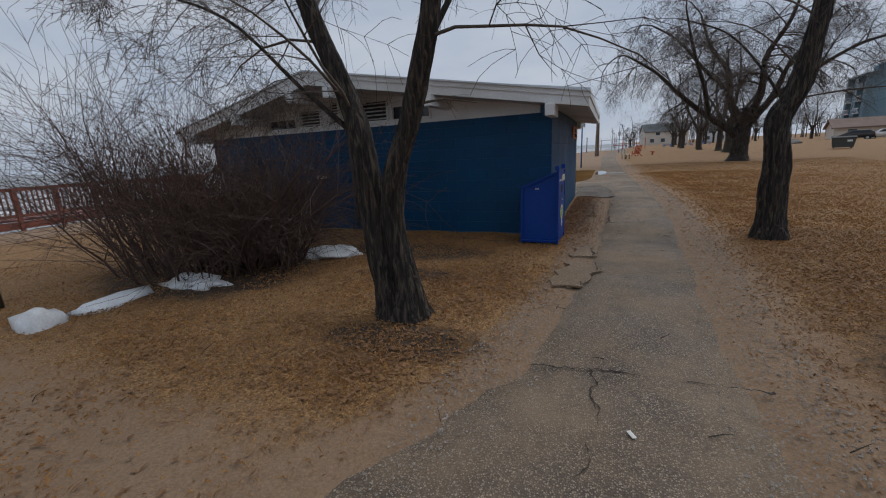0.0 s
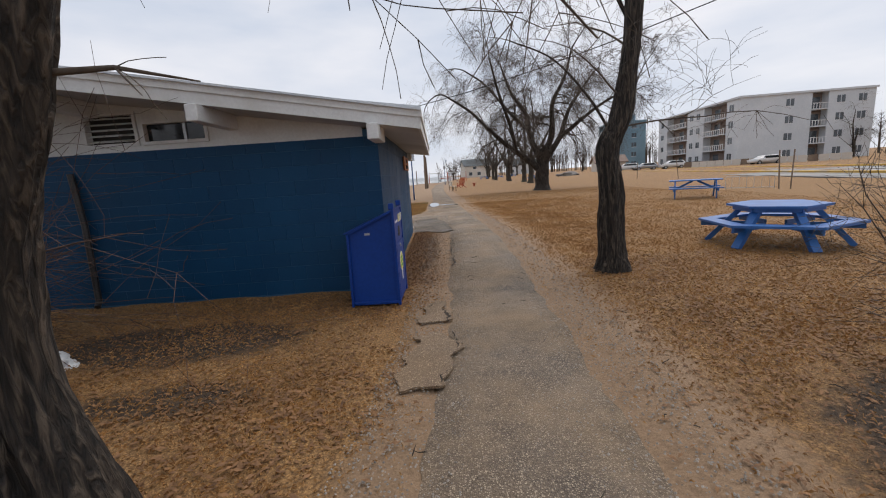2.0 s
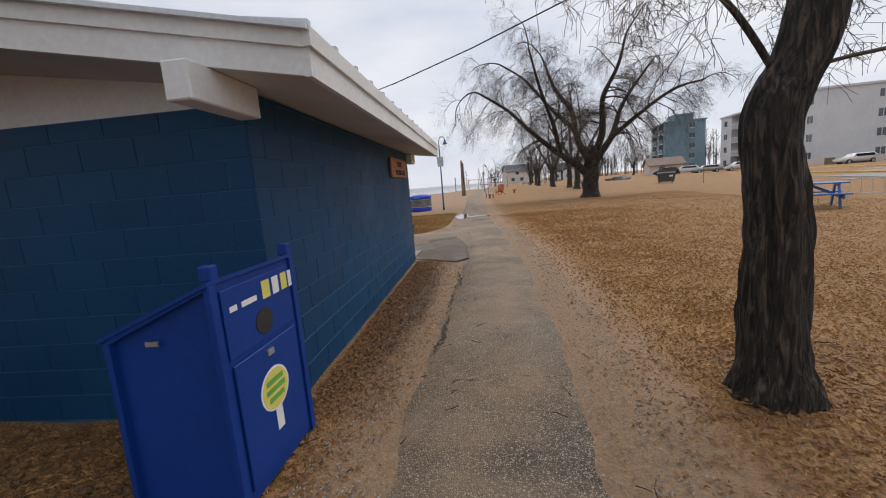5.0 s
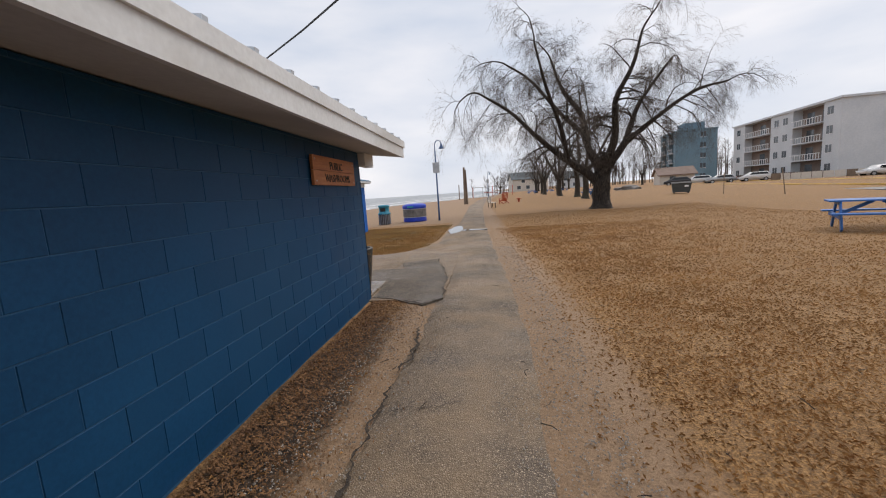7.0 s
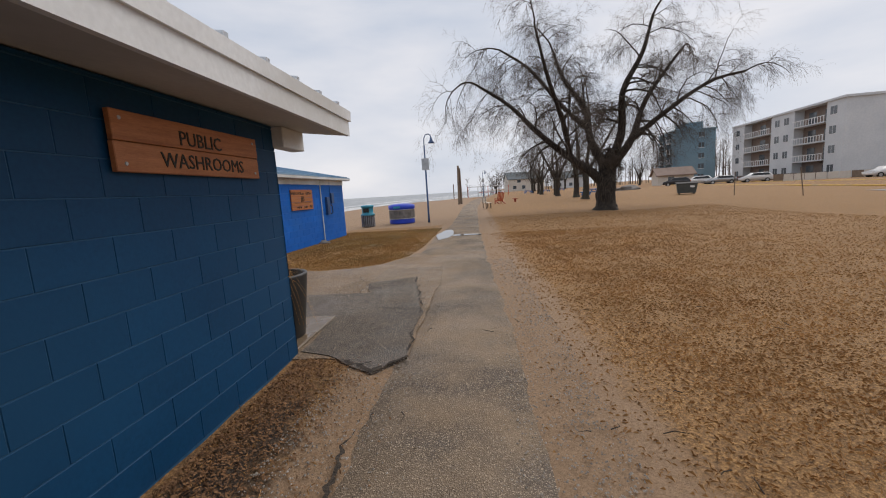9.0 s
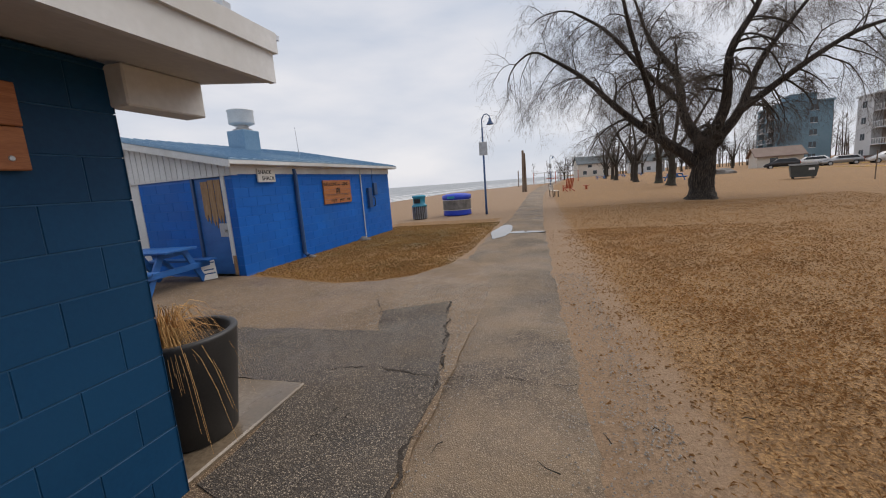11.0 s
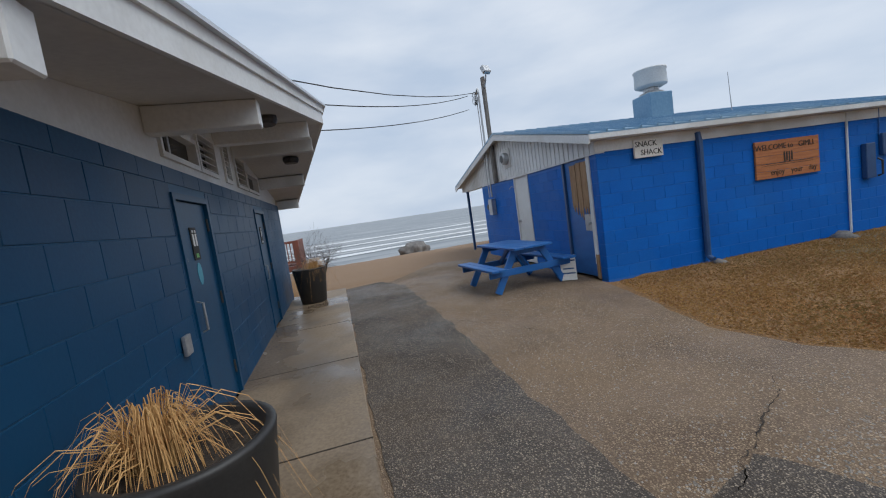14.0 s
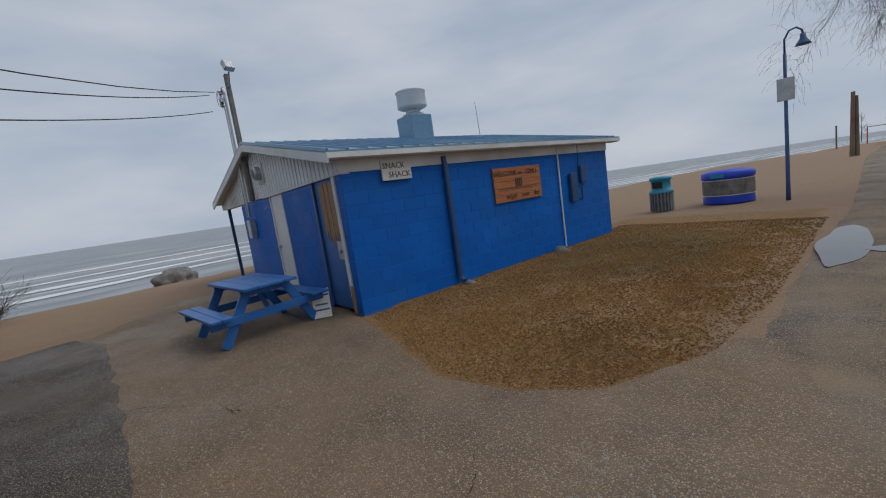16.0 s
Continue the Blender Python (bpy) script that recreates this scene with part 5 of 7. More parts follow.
hex_table(pose(6.5, 10.25, float(height(6.5, 10.25)) - 0.01, 0, 0, 20) @ Matrix.Scale(0.93, 4))
pt = picnic_table(pose(-5.42, 19.05, 0.0, 0, 0, 4), "bright blue painted wooden picnic table by the snack shack")
lt = picnic_table(pose(11.2, 19.8, float(height(11.2, 19.8)) - 0.01, 0, 0, -30), "blue painted wooden picnic table on the brown lawn", 1.85)
for x, y, rz in ((12.5, 104, 10), (17, 108, 15), (14.9, 61.4, 35), (22, 116, 5)):
    c = copy_thing(lt, pose(x, y, float(height(x, y)) - 0.01, 0, 0, rz))
    c["label"] = "blue painted wooden picnic table on the brown lawn"

sb = thing("leaning_sign_board", "white printed board leaning against the picnic table", "sign board", pose(-4.85, 19.8, 0.0, -14, 0, 60))
part("panel", box(bmesh.new(), -0.13, 0.13, -0.008, 0.008, 0.012, 0.45, 0.002), BOARD, sb)
for z, w in ((0.4, 0.1), (0.34, 0.12), (0.2, 0.09), (0.12, 0.11)):
    part("print_bar", box(bmesh.new(), -w, w, -0.010, -0.008, z, z + 0.025), LAMPBLUE, sb)


def planter(x, y, rz, seed, label, full=1.0):
    rnd = random.Random(seed)
    p = thing("planter", label, "planter", pose(x, y, 0.035, 0, 0, rz), group="planters by the washrooms")
    part("pot", lathe(bmesh.new(), [(0.235, 0.0), (0.25, 0.01), (0.335, 0.68), (0.34, 0.70), (0.335, 0.715), (0.30, 0.715), (0.29, 0.70), (0.275, 0.60)], 40), POT, p, "charcoal tapered resin pot", True)
    bm = bmesh.new()
    n = 22
    rings = [[bm.verts.new((r * math.cos(a), r * math.sin(a), 0.63 + 0.03 * noise.noise((r * 9 * math.cos(a), r * 9 * math.sin(a), seed)))) for a in np.linspace(0, 2 * math.pi, n, endpoint=False)] for r in (0.285, 0.2, 0.1)]
    for a, b in zip(rings, rings[1:]):
        for k in range(n):
            bm.faces.new((a[k], a[(k + 1) % n], b[(k + 1) % n], b[k]))
    bm.faces.new(rings[-1])
    part("soil", bm, SOIL, p)
    verts, faces = [], []
    for i in range(int(340 * full)):
        a, r0 = rnd.uniform(0, 2 * math.pi), 0.085 * math.sqrt(rnd.random())
        bx, by = -0.02 + r0 * math.cos(a), -0.12 + r0 * math.sin(a)
        a2 = a + rnd.gauss(0, 0.5)
        reach = rnd.uniform(0.06, 0.27) if i % 9 else rnd.uniform(0.35, 0.55)
        up = rnd.uniform(0.10, 0.26)
        hang = rnd.uniform(0.02, 0.30) if reach < 0.34 else rnd.uniform(0.3, 0.6)
        w = rnd.uniform(0.0022, 0.004)
        pts = [(bx + math.cos(a2) * reach * f, by + math.sin(a2) * reach * f, 0.63 + 4 * up * f * (1 - f) * (1.2 - 0.4 * f) + up * 0.35 * f - hang * f ** 3) for f in np.linspace(0, 1, 6)]
        k = len(verts)
        sx, sy = -math.sin(a2) * w, math.cos(a2) * w
        for j, q in enumerate(pts):
            t = 1 - 0.75 * j / 5
            verts += [(q[0] - sx * t, q[1] - sy * t, q[2]), (q[0] + sx * t, q[1] + sy * t, q[2]), (q[0], q[1], q[2] + w * 1.3 * t)]
            if j:
                o = k + 3 * j
                for u, v in ((0, 1), (1, 2), (2, 0)):
                    faces.append((o - 3 + u, o - 3 + v, o + v, o + u))
    g = cloud_mesh("dry_grass", verts, faces, STRAW)
    g.parent = p
    tagged(g, "tuft of dry straw-coloured ornamental grass", kind="stuff")
    return p


planter(-0.55, 15.33, 0, 3, "charcoal planter with arching dry straw grass on the slab")
planter(-7.4, 15.4, 140, 8, "charcoal planter with cut dry grass at the slab's end", 0.5)

# pole with a sign at the start
pl = thing("sign_pole", "dark grey pole with a small white sign", "pole", pose(-6.13, 3.72, 0))
part("pole", tube(bmesh.new(), [(0, 0, -0.2), (0.02, 0, 2), (0.06, 0, 9.8)], [0.115, 0.105, 0.085], 14), DARKMETAL, pl, "", True)
part("sign_plate", box(bmesh.new(), -0.17, 0.13, -0.135, -0.125, 2.32, 2.92, 0.003), BOARD, pl, "white sign plate seen edge-on")
tagged(part("wall_tap", box(bmesh.new(), -5.33, -5.08, S0 - 0.06, S0 + 0.005, 1.12, 1.2, 0.01), GALV), "small grey tap bracket on the block wall", "tap")


def lump(name, label, cx, cy, rx, ry, rz, material, seed, cat, kind=""):
    """A low irregular mound."""
    bm = bmesh.new()
    bmesh.ops.create_icosphere(bm, subdivisions=4 if rx > 0.3 else 2, radius=1)
    for v in bm.verts:
        k = 1 + 0.45 * noise.noise(v.co * 1.6 + Vector((seed, 0, 0))) + 0.2 * noise.noise(v.co * 4 + Vector((seed, 5, 0)))
        v.co = Vector((v.co.x * rx * k, v.co.y * ry * k, max(v.co.z, -0.15) * rz * k))
    bm.transform(Matrix.Translation((cx, cy, float(height(cx, cy)) - 0.02)))
    return tagged(part(name, bm, material, None, "", True), label, cat, kind=kind)


for i, (x, y, rx, ry, rz) in enumerate(((-4.75, 3.6, 0.26, 0.2, 0.22), (-4.78, 4.3, 0.22, 0.5, 0.1), (-4.4, 5.1, 0.5, 0.25, 0.12), (-3.45, 6.9, 0.6, 0.36, 0.13), (-4.9, 6.6, 0.4, 0.25, 0.1))):
    lump("snow_patch", "dirty melting snow patch on the brown grass", x, y, rx, ry, rz, SNOW, i * 2.1, "snow")
for i, (x, y, r) in enumerate(((-3.9, 24.9, 0.15), (-4.02, 22.15, 0.09), (-21.0, 20.2, 0.9), (1.62, 25.2, 0.05))):
    lump("stone", "grey stone lying on the ground" if r > 0.3 else "small grey stone on the grass", x, y, r * 1.3, r, r * 0.8, ROCK, i + 4.0, "stone")

# ---- towards the beach ----
lp = thing("street_lamp", "dark blue gooseneck street lamp with a square sign", "street lamp", pose(-1.05, 32.3, float(height(-1.05, 32.3))))
part("post", tube(bmesh.new(), [(0, 0, 0), (0, 0, 0.5), (0, 0, 4.0)], [0.06, 0.05, 0.04], 12), LAMPBLUE, lp, "", True)
part("arm", tube(bmesh.new(), [(0, 0, 4.0), (0, 0, 4.35), (0.1, 0, 4.55), (0.25, 0, 4.58), (0.36, 0, 4.48), (0.38, 0, 4.38)], 0.025, 8), LAMPBLUE, lp, "", True)
part("shade", lathe(bmesh.new(), [(0.17, 4.10), (0.15, 4.14), (0.07, 4.26), (0.06, 4.38)], 20, 0.38), LAMPBLUE, lp, "bell-shaped lamp shade, unlit", True)
part("sign_plate", box(bmesh.new(), -0.18, 0.2, -0.07, -0.06, 2.75, 3.35, 0.004), GALV, lp, "pale blue-grey square sign")
c2 = copy_thing(lp, pose(2.2, 76, 0, 0, 0, 0))
c2["label"] = "dark gooseneck street lamp farther up the beach"

br = thing("litter_barrel", "slatted litter barrel with a teal plastic hood", "litter bin", pose(-4.15, 31.6, float(height(-4.15, 31.6))))
for k in range(20):
    a = 2 * math.pi * k / 20
    part("slat", bar(bmesh.new(), (0.33 * math.cos(a), 0.33 * math.sin(a), 0.02), (0.33 * math.cos(a), 0.33 * math.sin(a), 0.62), 0.08, 0.02), GALV, br)
part("liner", lathe(bmesh.new(), [(0.3, 0.0), (0.3, 0.6)], 20), ROCK, br)
part("hood", lathe(bmesh.new(), [(0.36, 0.58), (0.36, 0.66), (0.29, 0.70), (0.29, 1.0), (0.33, 1.02), (0.33, 1.1), (0.2, 1.13)], 24), TEAL, br, "teal plastic hood", True)
part("opening", box(bmesh.new(), -0.15, 0.15, -0.3, -0.285, 0.76, 0.96), INK, br)
wb = thing("waste_container", "round blue waste container with a grey mesh band", "waste container", pose(-2.6, 32.9, float(height(-2.6, 32.9))))
part("body", lathe(bmesh.new(), [(0.68, 0.0), (0.70, 0.06), (0.68, 0.24), (0.68, 0.78), (0.72, 0.80), (0.72, 0.98), (0.5, 1.05), (0.2, 1.07)], 30), VIVID, wb, "vivid blue plastic body and lid", True)
part("band", lathe(bmesh.new(), [(0.695, 0.26), (0.70, 0.28), (0.70, 0.72), (0.695, 0.74)], 30), ROCK, wb, "grey mesh band")
for z in (0.26, 0.74):
    part("hoop", lathe(bmesh.new(), [(0.705, z), (0.712, z + 0.015), (0.705, z + 0.03)], 30), GALV, wb)
part("sign_plate", box(bmesh.new(), -0.3, 0.05, -0.74, -0.725, 0.84, 0.95), TEAL, wb)

bn = thing("park_bench", "pale wooden park bench beside the path", "bench", pose(2.25, 44.0, 0.05, 0, 0, 100))
for i in range(3):
    part("seat_slat", box(bmesh.new(), -0.85, 0.85, -0.2 + i * 0.14, -0.08 + i * 0.14, 0.43, 0.46), CREAM, bn)
    part("back_slat", box(bmesh.new(), -0.85, 0.85, 0.24, 0.27, 0.52 + i * 0.13, 0.62 + i * 0.13), CREAM, bn)
for s in (-0.65, 0.65):
    part("leg", bar(bmesh.new(), (s, -0.15, 0), (s, -0.15, 0.43), 0.08, 0.08), FENCEW, bn)
    part("leg", bar(bmesh.new(), (s, 0.2, 0), (s, 0.27, 0.92), 0.08, 0.06), FENCEW, bn)
ch = thing("beach_chair", "orange-red slatted beach chair tipped back", "chair", pose(3.7, 54.0, float(height(3.7, 54.0)), 0, 0, 200))
for i in range(5):
    part("back_slat", bar(bmesh.new(), (-0.28 + i * 0.14, 0.15, 0.3), (-0.28 + i * 0.16, 0.65, 1.25), 0.1, 0.025), ORANGE, ch)
    part("seat_slat", bar(bmesh.new(), (-0.3, -0.4 + i * 0.12, 0.36 - i * 0.02), (0.3, -0.4 + i * 0.12, 0.36 - i * 0.02), 0.1, 0.025), ORANGE, ch)
for s in (-0.34, 0.34):
    part("leg", bar(bmesh.new(), (s, -0.42, 0), (s, -0.42, 0.55), 0.03, 0.09), ORANGE, ch)
    part("leg", bar(bmesh.new(), (s, -0.4, 0.34), (s, 0.75, 0.0), 0.03, 0.1), ORANGE, ch)
    part("arm", bar(bmesh.new(), (s, -0.48, 0.56), (s, 0.4, 0.58), 0.12, 0.025), ORANGE, ch)
tagged(part("table_stool", box(box(bmesh.new(), 5.2, 5.8, 55.6, 56.2, 0.38, 0.43), 5.4, 5.6, 55.8, 56.0, -0.1, 0.38), ORANGE), "orange-red low beach table", "table")
for x, y, h, lean in ((-0.9, 60.0, 4.6, 0.04), (-0.62, 60.2, 4.3, -0.03)):
    tagged(part("timber_post", tube(bmesh.new(), [(x, y, -0.3), (x + lean, y, h * 0.5), (x + lean * 2, y, h)], [0.14, 0.13, 0.12], 10), FENCEW), "tall weathered timber post on the beach", "post", "beach posts")
tagged(part("beach_marker", tube(bmesh.new(), [(-3.6, 92, -0.5), (-3.6, 92, 3.0)], 0.09, 8), FENCEW), "short weathered post near the water", "post")

# playground, far up the beach
pg = thing("playground_frame", "distant playground climbing frame", "playground", pose(3.0, 100, 0))
for k in range(5):
    part("upright", tube(bmesh.new(), [(-4 + k * 2.2, 0.5 * (k % 2), 0), (-4 + k * 2.2, 0.5 * (k % 2), 2.4)], 0.07, 6), GALV if k % 2 else ORANGE, pg)
part("crossbar", tube(bmesh.new(), [(-4, 0, 2.3), (4.8, 0.2, 2.3)], 0.06, 6), GALV, pg)
part("platform", box(bmesh.new(), -1.5, 0.8, -0.6, 0.8, 1.0, 1.12), ORANGE, pg)
part("slide", bar(bmesh.new(), (0.8, 0, 1.1), (3.2, 0, 0.1), 0.6, 0.05), ORANGE, pg)

# red deck by the beach
dk = thing("beach_deck", "red-stained wooden deck with railing beside the beach", "deck", pose(-16.2, -0.9, float(height(-16.2, 10)) + 0.3))
for k in range(13):
    y = 2.6 + k * 1.05
    part("post", box(bmesh.new(), -0.06, 0.06, y, y + 0.1, -0.5, 1.02), REDWOOD, dk)
for z, h in ((0.92, 0.1), (0.12, 0.08)):
    part("rail", box(bmesh.new(), -0.03, 0.03, 2.6, 15.3, z, z + h), REDWOOD, dk)
for k in range(100):
    y = 2.7 + k * 0.126
    part("baluster", box(bmesh.new(), -0.02, 0.02, y, y + 0.035, 0.2, 0.92), REDWOOD, dk)
for k in range(12):
    part("deck_board", box(bmesh.new(), -2.6 + k * 0.2, -2.42 + k * 0.2, 2.6, 15.4, -0.02, 0.03), REDWOOD, dk)
part("skirt", box(bmesh.new(), -0.05, 0.0, 2.6, 15.4, -0.25, -0.02), REDWOOD, dk)
part("end_panel", box(bmesh.new(), -2.6, 0.06, 15.3, 15.4, -0.5, 1.02), REDWOOD, dk, "solid red board end panel")
for k in range(3):
    part("step", box(bmesh.new(), 0.1 + k * 0.28, 0.4 + k * 0.28, 12.5, 13.9, -0.15 - k * 0.16, -0.11 - k * 0.16), REDWOOD, dk)
for y in (12.45, 13.9):
    part("stair_rail", bar(bmesh.new(), (0.0, y, 0.9), (1.1, y, 0.35), 0.05, 0.14), REDWOOD, dk)
tagged(part("flagpole", tube(bmesh.new(), [(-18.0, 12.4, -0.5), (-18.1, 12.4, 4.2)], [0.03, 0.015], 6), GALV), "thin bare metal pole beyond the deck", "pole")

# ---- street side ----
rd_m = pose(29.0, 38, 0, 0, 0, -12)
road = part("road", box(bmesh.new(), -3.0, 8.5, -60, 90, -0.3, 0.03), ROADM)
road.matrix_basis = rd_m
tagged(road, "wet grey asphalt road and parking strip", "road", kind="structure")
for dx, w in ((0.3, 0.2), (8.6, 0.25)):
    kb = part("kerb", box(bmesh.new(), dx, dx + w, -55, 85, 0.0, 0.17, 0.02), KERB)
    kb.matrix_basis = rd_m
    tagged(kb, "yellow painted concrete kerb", "kerb", kind="structure")
lot = part("pavement_lot", box(bmesh.new(), 9, 30, -30, 90, -0.3, 0.02), APRON)
lot.matrix_basis = rd_m
tagged(lot, "sandy gravel lot beyond the road", "pavement", kind="structure")

dp = thing("dumpster", "grey-green wheeled dumpster with a black lid", "dumpster", pose(20.0, 49.0, float(height(20.0, 49.0)) - 0.02, 0, 0, -20) @ Matrix.Scale(0.8, 4))
bm = bmesh.new()
v = [bm.verts.new(p) for p in ((-0.85, -0.5, 0.15), (0.85, -0.5, 0.15), (0.85, 0.5, 0.15), (-0.85, 0.5, 0.15), (-1.0, -0.65, 1.15), (1.0, -0.65, 1.15), (1.0, 0.65, 1.3), (-1.0, 0.65, 1.3))]
for q in ((3, 2, 1, 0), (4, 5, 6, 7), (0, 1, 5, 4), (1, 2, 6, 5), (2, 3, 7, 6), (3, 0, 4, 7)):
    bm.faces.new([v[i] for i in q])
part("body", bm, DUMPGREY, dp)
part("lid", slab(bmesh.new(), [(-1.03, -0.7, 1.2), (1.03, -0.7, 1.2), (1.03, 0.7, 1.36), (-1.03, 0.7, 1.36)], 0.05), RUBBER, dp, "black plastic lid")
for x in (-0.7, 0.7):
    for y in (-0.45, 0.45):
        part("wheel", tube(bmesh.new(), [(x - 0.04, y, 0.08), (x + 0.04, y, 0.08)], 0.08, 10), RUBBER, dp)
part("label_plate", box(bmesh.new(), 0.3, 0.7, -0.625, -0.6, 0.75, 0.95), PLAQUE, dp)


def car(m, paint, label, suv=True):
    c = thing("car", label, "car", m, group="parked cars")
    h = 0.15 if suv else 0.0
    side = [(-2.25, 0.35), (2.2, 0.35), (2.28, 0.75), (1.2, 0.95 + h), (0.55, 1.42 + h), (-1.6, 1.46 + h), (-2.2, 0.95 + h)]
    bm = bmesh.new()
    a = [bm.verts.new((x, -0.88 + (0.14 if z > 1.2 else 0), z)) for x, z in side]
    b = [bm.verts.new((x, 0.88 - (0.14 if z > 1.2 else 0), z)) for x, z in side]
    bm.faces.new(a)
    bm.faces.new(b[::-1])
    for i in range(len(side)):
        j = (i + 1) % len(side)
        bm.faces.new((a[j], a[i], b[i], b[j]))
    bmesh.ops.bevel(bm, geom=bm.edges[:], offset=0.06, segments=2, affect="EDGES")
    body = part("body", bm, paint, c, "", True)
    for s in (-1, 1):
        wbm = bmesh.new()
        y = s * 0.84
        q = [(0.95, y + s * 0.005, 1.0 + h), (0.5, y - s * 0.05, 1.36 + h), (-1.5, y - s * 0.05, 1.38 + h), (-1.85, y + s * 0.005, 1.0 + h)]
        wv = [wbm.verts.new(p) for p in q] + [wbm.verts.new((p[0], p[1] - s * 0.03, p[2])) for p in q]
        for f in ((0, 1, 2, 3), (7, 6, 5, 4), (0, 4, 5, 1), (1, 5, 6, 2), (2, 6, 7, 3), (3, 7, 4, 0)):
            wbm.faces.new([wv[i] for i in f])
        part("side_window", wbm, GLASS, body, "dark side glass")
        for x in (-1.4, 1.4):
            wh = part("wheel", tube(bmesh.new(), [(x, s * 0.7, 0.34), (x, s * 0.92, 0.34)], 0.34, 16), RUBBER, c)
            part("rim", tube(bmesh.new(), [(x, s * 0.915, 0.34), (x, s * 0.93, 0.34)], 0.2, 12), GALV, wh)
        part("headlight", box(bmesh.new(), 2.16, 2.29, s * 0.7 - 0.14, s * 0.7 + 0.14, 0.66, 0.78, 0.02), PLAQUE, c)
        part("tail_light", box(bmesh.new(), -2.25, -2.16, s * 0.74 - 0.08, s * 0.74 + 0.08, 0.75, 1.0, 0.02), ORANGE, c)
    return c


for x, y, rz, m, lab, s in ((48.2, 84.5, 165, CARWHITE, "white parked car by the apartment building", True), (44.0, 86.9, 165, CARSILVER, "silver parked car in the lot", False), (41.5, 89.5, 160, CARWHITE, "white parked estate car in the lot", True), (38.2, 90.5, 160, CARDARK, "dark parked pickup-like car in the lot", True), (53.5, 68, 175, CARWHITE, "white parked car behind the fence", False)):
    car(pose(x, y, 0.02, 0, 0, rz), m, lab, s)


def flat_block(name, label, m, w, d, storeys, wall, bays, wins, sh=3.0, roof_mat=STUCCO):
    """A block of flats: its south front runs along x from 0 to w at y 0, its west front along y from 0 to d at x 0.
    bays: balcony recesses (front, from, to); wins: window columns (front, at)."""
    b = thing(name, label, "apartment building", m)
    H = storeys * sh
    cutx = sorted({0.0, w, *[v for f, a, e in bays if f == "s" for v in (a, e)]})
    dep = 1.6
    part("wall", box(bmesh.new(), dep, w, dep, d, 0, H), wall, b)
    for a, e in zip(cutx, cutx[1:]):
        if not any(f == "s" and abs(a - p) < 1e-6 for f, p, _ in bays):
            part("wall", box(bmesh.new(), a, e, 0, dep - 0.01, 0, H), wall, b)
    cuty = sorted({dep, d, *[v for f, p, e in bays if f == "w" for v in (p, e)]})
    for a, e in zip(cuty, cuty[1:]):
        if not any(f == "w" and abs(a - p) < 1e-6 for f, p, _ in bays):
            part("wall", box(bmesh.new(), 0, dep - 0.01, a, e, 0, H), wall, b)
    rf = part("roof", box(bmesh.new(), -0.25, w + 0.25, -0.25, d + 0.25, H, H + 0.35), roof_mat, b)
    for f, p, e in bays:
        for k in range(storeys):
            z = k * sh
            if f == "s":
                # recess walls of the stucco block are a darker brown than its fronts
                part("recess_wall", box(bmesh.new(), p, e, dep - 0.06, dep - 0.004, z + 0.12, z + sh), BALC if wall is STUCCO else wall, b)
                bal = part("balcony", box(bmesh.new(), p + 0.01, e - 0.01, -0.3, dep - 0.07, z - 0.08, z + 0.12), STUCCO, b)
                if k:
                    part("railing", box(bmesh.new(), p + 0.01, e - 0.01, -0.32, -0.26, z + 1.02, z + 1.12), PLAQUE, bal)
                    for i in range(int((e - p) / 0.5)):
                        part("baluster", box(bmesh.new(), p + 0.1 + i * 0.5, p + 0.2 + i * 0.5, -0.31, -0.28, z + 0.12, z + 1.02), PLAQUE, bal)
                part("window", box(bmesh.new(), p + 0.6, min(e - 0.3, p + 2.4), dep - 0.1, dep - 0.055, z + 0.15, z + 2.3), PALEGLASS, b)
            else:
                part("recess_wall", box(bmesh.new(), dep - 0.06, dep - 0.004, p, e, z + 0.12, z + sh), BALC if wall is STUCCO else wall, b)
                bal = part("balcony", box(bmesh.new(), -0.3, dep - 0.07, p + 0.01, e - 0.01, z - 0.08, z + 0.12), STUCCO, b)
                if k:
                    part("railing", box(bmesh.new(), -0.32, -0.26, p + 0.01, e - 0.01, z + 1.02, z + 1.12), PLAQUE, bal)
                    for i in range(int((e - p) / 0.7)):
                        part("baluster", box(bmesh.new(), -0.31, -0.28, p + 0.1 + i * 0.7, p + 0.24 + i * 0.7, z + 0.12, z + 1.02), PLAQUE, bal)
                for q in np.arange(p + 0.8, e - 2.0, 4.0):
                    part("window", box(bmesh.new(), dep - 0.1, dep - 0.055, q, q + 1.9, z + 0.15, z + 2.3), PALEGLASS, b)
    for f, p in wins:
        for k in range(storeys):
            z = k * sh + 0.95
            for o in (0, 0.75):
                if f == "s":
                    wnd = part("window", box(bmesh.new(), p + o, p + o + 0.6, -0.03, 0.05, z, z + 1.25), PALEGLASS, b)
                    part("window_frame", box(bmesh.new(), p + o - 0.06, p + o + 0.66, -0.045, -0.005, z - 0.08, z), PLAQUE, wnd)
                else:
                    wnd = part("window", box(bmesh.new(), -0.03, 0.05, p + o, p + o + 0.6, z, z + 1.25), PALEGLASS, b)
                    part("window_frame", box(bmesh.new(), -0.045, -0.005, p + o - 0.06, p + o + 0.66, z - 0.08, z), PLAQUE, wnd)
    return b


